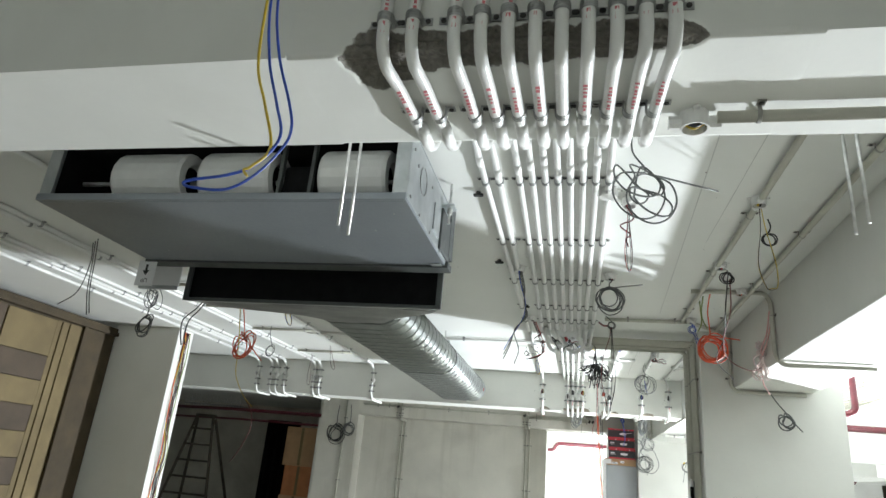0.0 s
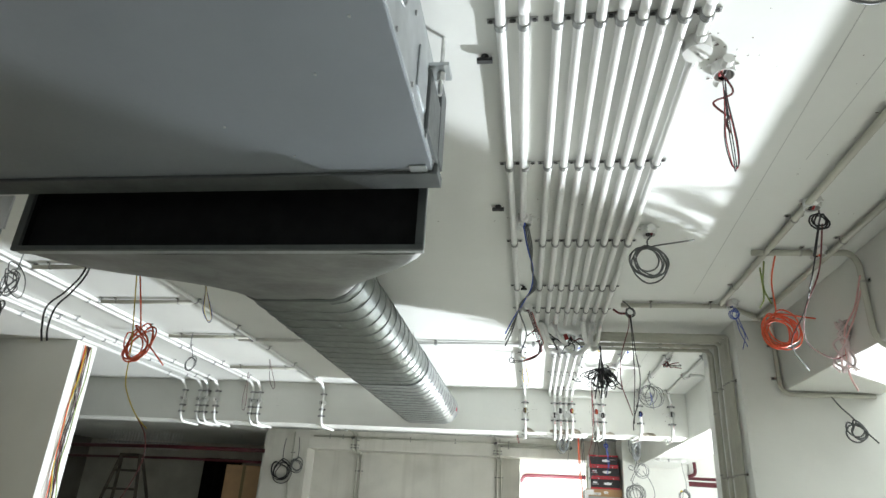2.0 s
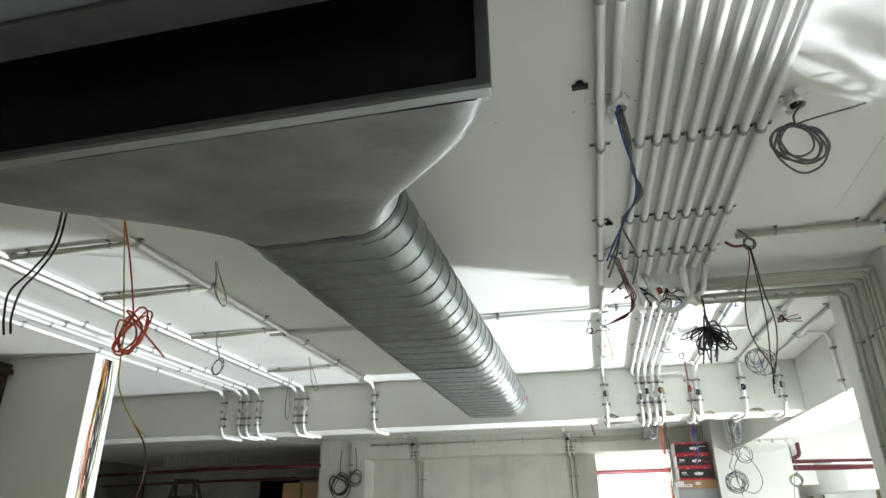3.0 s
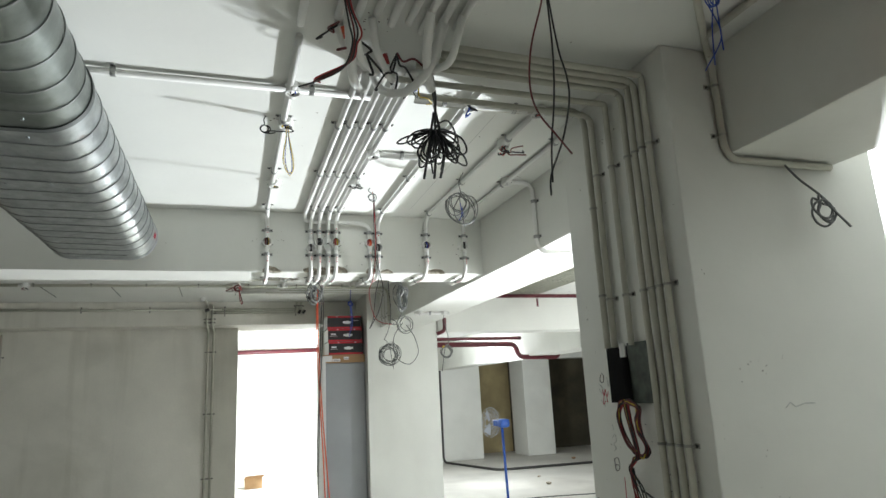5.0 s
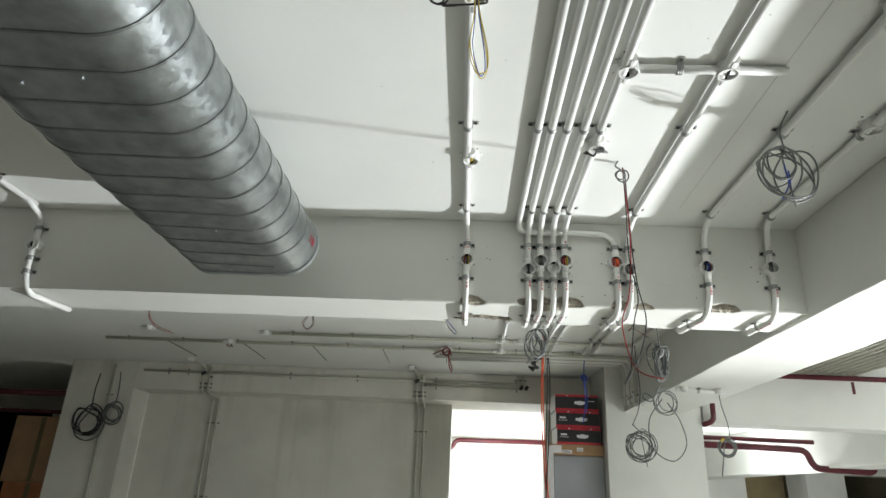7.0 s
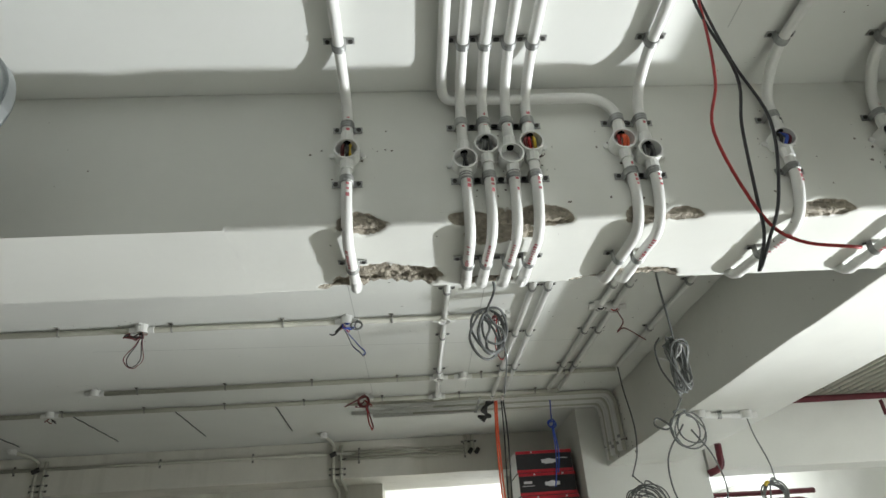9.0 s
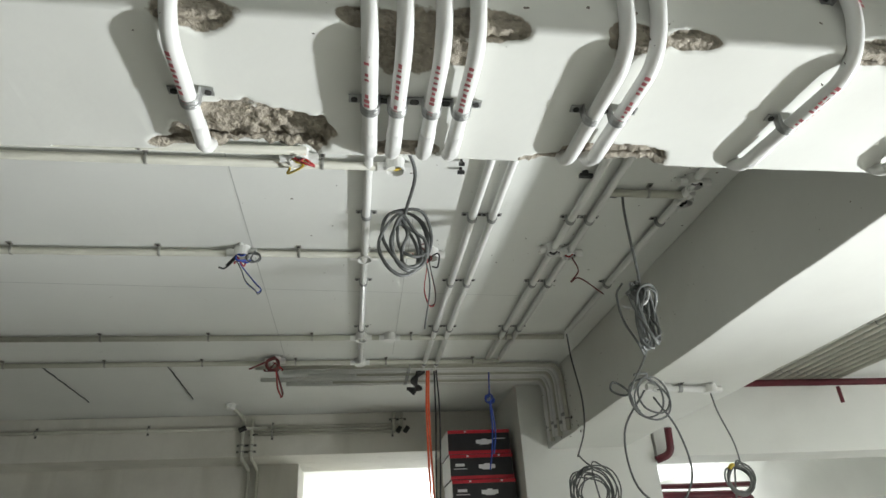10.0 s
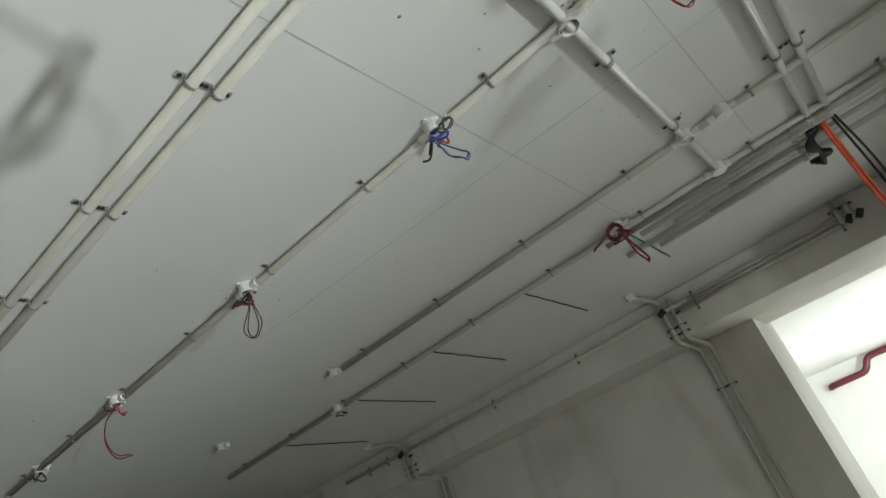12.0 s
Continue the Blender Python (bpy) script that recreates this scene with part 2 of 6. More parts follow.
def slab(name, x0, x1, y0, y1, z0, z1, mat, label, category, bevel=0.0, cells=0.0):
    """A piece of the setting; cells: grid size for slightly uneven faces and edges."""
    bm = box(x0, x1, y0, y1, z0, z1, bevel)
    if cells:
        for ax, lo, hi in ((0, x0, x1), (1, y0, y1)):
            n = int((hi - lo) / cells)
            for i in range(1, n):
                co = Vector((0, 0, 0))
                co[ax] = lo + (hi - lo) * i / n
                no = Vector((0, 0, 0))
                no[ax] = 1
                bmesh.ops.bisect_plane(bm, geom=list(bm.verts) + list(bm.edges) + list(bm.faces), plane_co=co, plane_no=no)
        for v in bm.verts:
            n = noise.noise_vector(v.co * 3.1) * 0.004 + noise.noise_vector(v.co * 11) * 0.002
            v.co += n
    ob = part(name, bm, mat, smooth=False)
    return tagged(ob, label, category, kind="structure")


# ---- the structure ----
CZ = 2.745          # ceiling
BZ = 2.37           # underside of the cross beams
RZ = 2.355          # underside of the long beam
floor = slab("floor", -9, 13, -4, 19, -0.2, 0, FLOOR, "pale dusty bare concrete floor", "floor")
ceiling = slab("ceiling", -9, 13, -4, 19, CZ, CZ + 0.2, CEIL, "white painted concrete slab ceiling with faint pencil lines", "ceiling")
slab("wall_south", -9, 13, -4.2, -4, 0, CZ, PLASTER, "plain white plastered wall", "wall")
# the dimness of this wall lies in its dark colour
slab("wall_west", -9.2, -9, -4, 19, 0, CZ, DIMCEMENT, "plain plastered wall, its dimness put into the colour", "wall")
slab("wall_east", 13, 13.2, -4, 19, 0, CZ, PLASTER, "plain white plastered wall", "wall")
slab("wall_hall_back_2", 6.9, 13, 18.9, 19.1, 0, CZ, ROCKUNLIT, "earth wall at the far end of the hall, coloured dark for missing light", "wall")
slab("wall_hall_side", 9.2, 9.4, 14.5, 18.9, 0, CZ - 0.002, ROCKUNLIT, "earth wall closing the hall, coloured dark for missing light", "wall")
slab("wall_hall_back", 2.2, 6.9, 19, 19.2, 0, CZ, ROCK, "ochre rough earth-coloured wall at the back of the hall", "wall")


def broken_plaster(name, colour):
    """Plaster that gives way to rough bare concrete where the mesh says that it has broken off."""
    m = PLASTER.copy()
    m.name = name
    nt = m.node_tree
    shader = nt.nodes["Principled BSDF"]
    attr = nt.nodes.new("ShaderNodeAttribute")
    attr.attribute_name = "bare"
    pos = nt.nodes.new("ShaderNodeNewGeometry")
    grit = nt.nodes.new("ShaderNodeTexNoise")
    grit.inputs["Scale"].default_value, grit.inputs["Detail"].default_value = 85, 6
    nt.links.new(pos.outputs["Position"], grit.inputs["Vector"])
    rag = nt.nodes.new("ShaderNodeMath")
    rag.operation, rag.inputs[1].default_value = "MULTIPLY_ADD", 0.16
    nt.links.new(grit.outputs[0], rag.inputs[0])
    nt.links.new(attr.outputs["Fac"], rag.inputs[2])
    edge = nt.nodes.new("ShaderNodeMapRange")
    edge.inputs[1].default_value, edge.inputs[2].default_value = 0.585, 0.63
    nt.links.new(rag.outputs[0], edge.inputs[0])
    tone = nt.nodes.new("ShaderNodeMix")
    tone.data_type = "RGBA"
    tone.inputs[6].default_value = (*[c * 0.45 for c in colour], 1)
    tone.inputs[7].default_value = (*[min(1, c * 1.5) for c in colour], 1)
    nt.links.new(grit.outputs[0], tone.inputs[0])
    mix = nt.nodes.new("ShaderNodeMix")
    mix.data_type = "RGBA"
    nt.links.new(edge.outputs[0], mix.inputs[0])
    nt.links.new(shader.inputs["Base Color"].links[0].from_socket, mix.inputs[6])
    nt.links.new(tone.outputs[2], mix.inputs[7])
    nt.links.new(mix.outputs[2], shader.inputs["Base Color"])
    rough = nt.nodes.new("ShaderNodeBump")
    rough.inputs["Distance"].default_value = 0.012
    nt.links.new(edge.outputs[0], rough.inputs["Strength"])
    nt.links.new(grit.outputs[0], rough.inputs["Height"])
    nt.links.new(shader.inputs["Normal"].links[0].from_socket, rough.inputs["Normal"])
    nt.links.new(rough.outputs[0], shader.inputs["Normal"])
    return m


def carved_beam(name, x0, x1, y0, y1, fx0, fx1, holes, bare, label, seed):
    """A plastered beam whose lower edges are broken away: holes are rows of x, way round the edge from the front (0 at the front corner,
    negative up the front face), half length, half height, depth."""
    bm = bmesh.new()
    mask = bm.verts.layers.float.new("bare")
    top, rise = CZ - 0.002, 0.11
    for a, b in ((x0, fx0), (fx1, x1)):
        add_box(bm, a, b, y0, y1, BZ, top)
    add_box(bm, fx0, fx1, y0, y1, BZ + rise, top)
    span = y1 - y0
    step = 0.006
    n_s, n_x = int((span + 2 * rise) / step), int((fx1 - fx0) / step)

    def at(i, j):
        x = fx0 + (fx1 - fx0) * i / n_x
        q = -rise + (span + 2 * rise) * j / n_s
        d, most = 0.0, 0.0
        for hx, hs, hl, hw, deep in holes:
            u, v = (x - hx) / hl, (q - hs) / hw
            w = Vector((x * 14, q * 14, seed + hx * 5))
            r = math.sqrt(u * u + v * v) + 0.34 * noise.noise(w) + 0.16 * noise.noise(w * 3.1)
            most = max(most, 1.5 - r)
            if r < 1:
                k = min(1.0, (1 - r) * 5.0)
                p = Vector((x, q, seed)) * 60
                d = max(d, deep * k * (0.75 + 0.35 * noise.noise(p) + 0.2 * noise.noise(p * 2.7)))
        wob = 0.0015 * noise.noise(Vector((x * 9, q * 9, seed)))
        d += wob if 0 < i < n_x and 0 < j < n_s else 0
        if q < 0:
            p, nrm = Vector((x, y0, BZ - q)), Vector((0, 1, 0))
        elif q <= span:
            p, nrm = Vector((x, y0 + q, BZ)), Vector((0, 0, 1))
        else:
            p, nrm = Vector((x, y1, BZ + q - span)), Vector((0, -1, 0))
        near = min(abs(q), abs(q - span))
        if near < 0.022 and d > 0.002:
            nrm = Vector((0, 0.7 if abs(q) < 0.03 else -0.7, 0.7))
        elif near < 0.004:
            p += Vector((0, 0.0025 if abs(q) < 0.03 else -0.0025, 0.0025))
        v = bm.verts.new(p + nrm * d)
        v[mask] = most
        return v
    grid = [[at(i, j) for j in range(n_s + 1)] for i in range(n_x + 1)]
    for i in range(n_x):
        for j in range(n_s):
            f = bm.faces.new((grid[i][j], grid[i][j + 1], grid[i + 1][j + 1], grid[i + 1][j]))
            f.smooth = True
    bmesh.ops.recalc_face_normals(bm, faces=bm.faces)
    ob = part(name, bm, bare)
    return tagged(ob, label, "beam", kind="structure")


# bare concrete of the first beam is coloured darker for its shade
beam_1 = carved_beam("beam_1", -4.09, 1.40, 0.945, 1.28, -0.2, 0.75, ((-0.02, 0.03, 0.075, 0.085, 0.016), (0.06, 0.012, 0.10, 0.06, 0.014), (0.18, 0.006, 0.09, 0.052, 0.013), (0.30, 0.008, 0.10, 0.055, 0.013), (0.42, 0.004, 0.10, 0.05, 0.014), (0.52, -0.002, 0.055, 0.034, 0.012)),
                     broken_plaster("plaster_over_shaded_concrete", (0.2, 0.185, 0.155)), "white plastered concrete cross beam with its lower edge broken away", 3)
beam_2 = carved_beam("beam_2", -9, 1.40, 6.88, 7.19, -0.25, 1.36, ((0.035, 0.002, 0.06, 0.034, 0.016), (0.085, 0.255, 0.115, 0.085, 0.03), (0.0, 0.295, 0.09, 0.03, 0.018), (0.14, 0.285, 0.055, 0.045, 0.022), (0.27, -0.008, 0.055, 0.028, 0.015), (0.33, 0.03, 0.09, 0.07, 0.016), (0.43, -0.006, 0.065, 0.034, 0.018),
                     (0.33, 0.285, 0.08, 0.026, 0.014), (0.66, 0.002, 0.045, 0.034, 0.012), (0.735, -0.002, 0.05, 0.022, 0.012), (0.72, 0.285, 0.12, 0.045, 0.02), (0.61, 0.30, 0.06, 0.018, 0.012), (1.05, 0.0, 0.08, 0.03, 0.014)),
                     broken_plaster("plaster_over_concrete", (0.36, 0.32, 0.255)), "white plastered concrete cross beam with broken edges", 7)
slab("beam_3", 1.40, 1.88, -4, 4.647, RZ, CZ - 0.002, PLASTER, "white plastered concrete long beam", "beam", 0.004, 0.15)
beam_4 = slab("beam_4", 1.40, 1.88, 5.36, 10.0, RZ, CZ - 0.002, PLASTER, "white plastered concrete long beam", "beam", 0.004, 0.15)
column_1 = slab("column_1", 1.19, 2.07, 4.648, 5.36, 0, CZ - 0.001, PLASTER, "broad white plastered column with conduits and marker scribbles", "column", 0.006)
column_2 = slab("column_2", 1.24, 2.055, 10.0, 10.9, 0, CZ - 0.001, PLASTER, "broad white plastered column beside a grey cabinet", "column", 0.006)
column_3 = slab("column_3", -4.085, -3.39, 5.38, 5.62, 0, CZ - 0.001, PLASTER, "white plastered column with a bundle of wires along its edge", "column", 0.006)
column_4 = slab("column_4", -3.95, -3.28, 10.62, 10.95, 0, CZ - 0.001, ROUGHWALL, "grey plastered column at the end of the wall", "column", 0.006)
# far wall with its doorway
slab("wall_north_1", -3.28, -0.115, 10.95, 11.5, 0, CZ - 0.001, ROUGHWALL, "stained white plaster wall with surface conduits", "wall")
slab("wall_north_2", 0.85, 1.24, 10.95, 11.15, 0, CZ - 0.001, ROUGHWALL, "stained white plaster wall beside the doorway", "wall")
slab("wall_north_3", -0.115, 0.85, 10.95, 11.3, 2.475, CZ - 0.001, ROUGHWALL, "white plaster lintel over the open doorway", "wall")
slab("beam_9", -3.28, 1.24, 10.62, 10.948, 2.475, CZ - 0.003, ROUGHWALL, "shallow plastered beam over the far wall and its doorway", "beam", 0.005, 0.15)
# bright room behind the doorway
slab("wall_room_back", -4, 2.2, 18, 18.2, 0, CZ, PLASTER, "bright white wall of the room behind the doorway", "wall")
slab("wall_room_left", -4.2, -4, 11.15, 18, 0, CZ, PLASTER, "white wall of the room behind the doorway", "wall")
# partition added out of view to part the lit room from the hall
slab("wall_room_unseen", 2.0, 2.2, 10.9, 18.2, 0, CZ, PLASTER, "unseen white wall added between the room and the hall", "wall")
# dim store behind the left part
slab("wall_store_back", -9, -4.2, 13.6, 13.8, 0, CZ, STOREWALL, "dim grey wall of the store room", "wall")
# the hall to the side
slab("beam_5", 2.07, 13, 10.0, 10.3, 2.29, CZ - 0.002, PLASTER, "white plastered beam across the hall", "beam", 0.004)
slab("beam_6", 4.45, 4.95, 10.3, 19, 2.12, CZ - 0.002, PLASTER, "low white plastered beam running down the hall", "beam", 0.004)
slab("beam_7", 2.2, 13, 17.5, 18.0, 2.3, CZ - 0.002, PLASTER, "white beam over the far pillars", "beam", 0.004)
slab("wall_patch", 2.2, 4.7, 18.94, 18.997, 2.0, CZ - 0.004, DIMCEMENT, "grey cement strip above the ochre wall", "wall")
slab("column_5", 4.6, 5.64, 17.9, 18.6, 0, CZ - 0.004, PLASTER, "white plastered pillar at the back of the hall", "column", 0.006)
slab("column_6", 6.68, 7.42, 17.6, 18.4, 0, CZ - 0.004, PLASTER, "white plastered pillar at the back of the hall", "column", 0.006)

# ---- conduits ----


def specks(bm, centre, normal, along, spread, n, size):
    c, nn, u = Vector(centre), Vector(normal), Vector(along)
    v = nn.cross(u)
    for _ in range(n):
        p = c + u * rnd.gauss(0, spread) + v * rnd.gauss(0, spread) + nn * 0.0012
        k, r0 = rnd.randint(5, 8), size * rnd.uniform(0.25, 1.0) ** 2
        st = rnd.uniform(0.4, 1.6)
        bm.faces.new([bm.verts.new(p + (u * math.cos(2 * math.pi * i / k) * st + v * math.sin(2 * math.pi * i / k)) * r0 * rnd.uniform(0.6, 1.2)) for i in range(k)])


rnd = random.Random(76)
PR = 0.0122          # conduit radius
PZ = CZ - PR - 0.006  # conduit centre under the ceiling


def saddle_mesh(band, screw, wide=1.0):
    """A steel saddle: ridges round the conduit and two screwed ears; conduit along y, surface above."""
    bm = bmesh.new()
    top = PR + 0.006
    ridge = ((-0.0125, 0.0006), (-0.0105, 0.0032), (-0.0065, 0.0036), (-0.0045, 0.0014), (-0.0025, 0.0034), (0.0025, 0.0034), (0.0045, 0.0014), (0.0065, 0.0036), (0.0105, 0.0032), (0.0125, 0.0006))
    rows = []
    for yo, out in ridge:
        yo, r = yo * wide, PR + out * min(1.0, wide + 0.25)
        rows.append([bm.verts.new((r, yo, top))] + [bm.verts.new((math.cos(math.pi * k / 8) * r, yo, -math.sin(math.pi * k / 8) * r)) for k in range(9)] + [bm.verts.new((-r, yo, top))])
    for a, b in zip(rows, rows[1:]):
        for i in range(len(a) - 1):
            bm.faces.new((a[i], a[i + 1], b[i + 1], b[i])).smooth = True
    for sx in (-1, 1):
        add_box(bm, min(sx * (PR + 0.001), sx * (PR + 0.021)), max(sx * (PR + 0.001), sx * (PR + 0.021)), -0.008, 0.008, top - 0.004, top - 0.0015)
    light = len(bm.faces)
    for sx in (-1, 1):
        add_tube(bm, [(sx * (PR + 0.0125), 0, top - 0.003), (sx * (PR + 0.0125), 0, top - 0.0065)], 0.0052, 8)
    bm.faces.ensure_lookup_table()
    for f in bm.faces[light:]:
        f.material_index = 1
    me = bpy.data.meshes.new("saddle")
    bm.to_mesh(me)
    bm.free()
    me.materials.append(band)
    me.materials.append(screw)
    return me


SADDLE = saddle_mesh(CLIP, FIXING, 0.75)
SADDLE_PAINTED = saddle_mesh(WORNCLIP, FIXING, 0.35)


def frame_matrix(place, along, normal):
    """Local y runs along the conduit, local z points into the surface."""
    y, z = Vector(along).normalized(), Vector(normal).normalized()
    x = y.cross(z)
    m = Matrix((x, y, z)).transposed().to_4x4()
    m.translation = place
    return m


def conduit(path, saddles=(), mat=None, label="", r=PR, bend=0.06, clip=None, group="surface conduits"):
    """A conduit with its saddles; saddles: rows of place, direction, way into the surface."""
    pts = fillet(path, bend) if len(path) > 2 else [Vector(p) for p in path]
    bm = bmesh.new()
    add_tube(bm, pts, r, 12)
    ob = part("conduit", bm, mat or PVC, smooth=True, origin=path[0])
    tagged(ob, label or "white plastic surface conduit held by steel saddles", "conduit", group)
    for place, along, normal in saddles:
        s = new("saddle", clip or (SADDLE_PAINTED if mat is PVCPAINT else SADDLE))
        s.parent = ob
        s.matrix_parent_inverse = Matrix.Translation(ob.location).inverted()
        s.matrix_basis = frame_matrix(place, along, normal)
    return ob


def collar(ob, a, b, r=PR * 1.22):
    bm = bmesh.new()
    add_tube(bm, [a, b], r, 12)
    part("coupling", bm, ob.data.materials[0], ob, smooth=True)


def printing(ob, a, b, side, seed=0):
    """Red bars of print along a straight run, just proud of the conduit."""
    rnd = random.Random(seed)
    a, b, side = Vector(a), Vector(b), Vector(side).normalized()
    d = (b - a)
    side = (side - d * (side.dot(d) / d.dot(d))).normalized()
    n = max(1, int(d.length / 0.011))
    cross = d.normalized().cross(side)
    bm = bmesh.new()
    for i in range(n):
        if rnd.random() < 0.12:
            continue
        s, e = a + d * (i + 0.1) / n, a + d * (i + 0.5 + 0.4 * rnd.random()) / n
        w = rnd.uniform(0.0024, 0.0044)
        o = side * (PR + 0.0004)
        bm.faces.new([bm.verts.new(p) for p in (s + o - cross * w, e + o - cross * w, e + o + cross * w, s + o + cross * w)])
    if len(bm.faces):
        tagged(part("print", bm, REDPRINT, ob, "faded red printing"), kind="stuff")
    else:
        bm.free()


DISCS = ((0.437, 1.80), (0.488, 1.85))
UP, DOWN = Vector((0, 0, 1)), Vector((0, 0, -1))
X, Y, Z = Vector((1, 0, 0)), Vector((0, 1, 0)), Vector((0, 0, 1))


def junction(place, normal, along, wires=(), r=0.028, seed=0, cover=False):
    """A round open conduit box on a surface; normal points out of the surface."""
    n, u = Vector(normal).normalized(), Vector(along).normalized()
    v = n.cross(u)
    th = thing("junction_box", place, "round white plastic junction box, " + ("closed" if cover else "open with wire ends"), "junction box", "round junction boxes")
    bm = bmesh.new()
    k = 18
    o = Vector(place)

    def ring(rr, h):
        return [bm.verts.new(o + (u * math.cos(i * 2 * math.pi / k) + v * math.sin(i * 2 * math.pi / k)) * rr + n * h) for i in range(k)]
    h1 = 0.034
    rows = [ring(r * 1.04, 0.0), ring(r, h1)]
    rows += [ring(r * 0.1, h1 + 0.002)] if cover else [ring(r * 0.86, h1), ring(r * 0.84, 0.006), ring(r * 0.05, 0.006)]
    for a, b in zip(rows, rows[1:]):
        for i in range(k):
            bm.faces.new((a[i], a[(i + 1) % k], b[(i + 1) % k], b[i]))
    for s in (-1, 1):
        add_tube(bm, [o + n * 0.019 + u * s * r * 0.9, o + n * 0.019 + u * s * (r + 0.022)], PR * 1.18, 10)
        add_tube(bm, [o + n * 0.001 + v * s * (r + 0.006), o + n * 0.006 + v * s * (r + 0.006)], 0.007, 8)
    part("shell", bm, PVC, th, smooth=False)
    if not cover:
        # black plugs stand in for the shade where the conduits enter
        for s in (-1, 1):
            bm = bmesh.new()
            add_tube(bm, [o + n * 0.019 + u * s * r * 0.80, o + n * 0.019 + u * s * r * 0.855], PR * 0.85, 12)
            part("mouth_shade", bm, BLACK, th, "black plug standing for the shade in a conduit mouth")
        rnd = random.Random(seed)
        for j, c in enumerate(wires):
            bm = bmesh.new()
            s = (j - (len(wires) - 1) / 2) * 0.0095
            add_tube(bm, smooth_path([o + n * 0.018 + v * s - u * r * 0.7, o + n * (0.026 + 0.008 * rnd.random()) + v * (s + 0.006 * rnd.uniform(-1, 1)), o + n * 0.018 + v * s * 0.8 + u * r * 0.7]), 0.0042, 6)
            part("wire_end", bm, WIRES[c], th, smooth=True)
    return th


def ceiling_run(x, y0, y1, every=0.62, first=0.2, **kw):
    rows = []
    y = y0 + first
    while y < y1 - 0.05:
        rows.append((Vector((x, y, PZ)), Y, UP))
        y += every
    return conduit([(x, y0, PZ), (x, y1, PZ)], rows, **kw)


def cross_run(y, x0, x1, every=0.5, first=0.15, **kw):
    rows = []
    x = x0 + first
    while x < x1 - 0.04:
        rows.append((Vector((x, y, PZ)), X, UP))
        x += every
    return conduit([(x0, y, PZ), (x1, y, PZ)], rows, **kw)


# eleven conduits: up the face of the first beam, under it and on along the ceiling
BAY1 = (0.0, 0.055, 0.134, 0.183, 0.232, 0.28, 0.326, 0.372, 0.42, 0.468, 0.515)
yf, yb = 0.945 - PR - 0.006, 1.28 + PR + 0.006
zb = BZ - PR - 0.008
ENDS = (4.78, 3.38, 4.72, 4.70, 4.68, 4.72, 4.70, 4.74, 4.72, 4.70, 1.62)
for i, x in enumerate(BAY1):
    lean = 0.022 - 0.004 * i
    far = (-0.004, 0.036, 0.10, 0.156, 0.21, 0.263, 0.314, 0.365, 0.415, 0.466, 0.52)[i]
    path = [(x, yf, CZ - 0.02), (x, yf, BZ + 0.06), (x, yf - 0.002, BZ + 0.012), (x + lean * 0.1, yf + 0.022, zb - 0.004), (x + lean * 0.4, yf + 0.09, zb - 0.002), (x + lean, yb - 0.02, zb - 0.004), (x + lean, yb + 0.03, BZ + 0.05), (x + lean * 0.6, yb + 0.09, PZ), (x, 2.2, PZ), (far, ENDS[i], PZ)]
    if i == 10:
        path = path[:-2] + [(x - 0.01, 1.62, PZ)]
    rows = [(Vector((x, yf, BZ + 0.062)), Z, Y), (Vector((x + lean * 0.8, 1.135, zb)), Y, UP)]
    rows += [(Vector((x + (far - x) * max(0, y - 2.2) / 2.5, y, PZ)), Y, UP) for y in (2.22, 2.88, 3.52, 4.08, 4.45) if y < ENDS[i] - 0.1]
    ob = conduit(path, rows, bend=0.05, label="white plastic conduit bending under the beam and along the ceiling", group="conduits under the first beam")
    collar(ob, (x + lean, 1.165, zb - 0.003), (x + lean, 1.245, zb - 0.004), PR * 1.1)
    if i < 10:
        yc = 2.0 + 0.035 * ((i * 3) % 4)
        collar(ob, (x + lean * 0.08, yc, PZ), (x + lean * 0.05, yc + 0.07, PZ), PR * 1.12)
    if i != 6:
        printing(ob, (x, yf, BZ + 0.06), (x, yf, CZ - 0.05), (0.3, -1, 0), i)
        printing(ob, (x + lean * 0.41, 1.02, zb - 0.002), (x + lean * 0.62, 1.11, zb - 0.0028), (0.15 - 0.03 * i, -0.45, -1), i + 20)
        printing(ob, (x, yf, BZ + 0.05), (x, yf, BZ + 0.022), (0.2 - 0.04 * i, -1, 0), i + 40)
# conduit under the first beam, running sideways from a round box
junction((0.585, 1.19, BZ), DOWN, X, ("yellow", "black"), seed=3)
conduit([(0.625, 1.17, BZ - 0.02), (1.38, 1.17, BZ - 0.02)], [(Vector((0.70, 1.17, BZ - 0.02)), X, UP), (Vector((1.2, 1.17, BZ - 0.02)), X, UP)], mat=PVCPAINT, label="cream painted conduit under the beam")
# boxes in the run of eleven
for x, y in DISCS:
    junction((x, y, CZ), DOWN, Y, cover=True, r=0.034)
junction((0.470, 2.33, CZ), DOWN, Y, cover=True, r=0.034)
junction((0.555, 2.42, CZ), DOWN, Y, ("red", "black"), seed=4)
junction((0.53, 3.40, CZ), DOWN, Y, ("black", "darkred"), seed=5)
junction((0.045, 3.30, CZ), DOWN, Y, ("blue", "black"), seed=6)
# second bay: the single conduit, the five, and the three spaced ones
zj = 2.56
yw = 6.88 - PR - 0.006


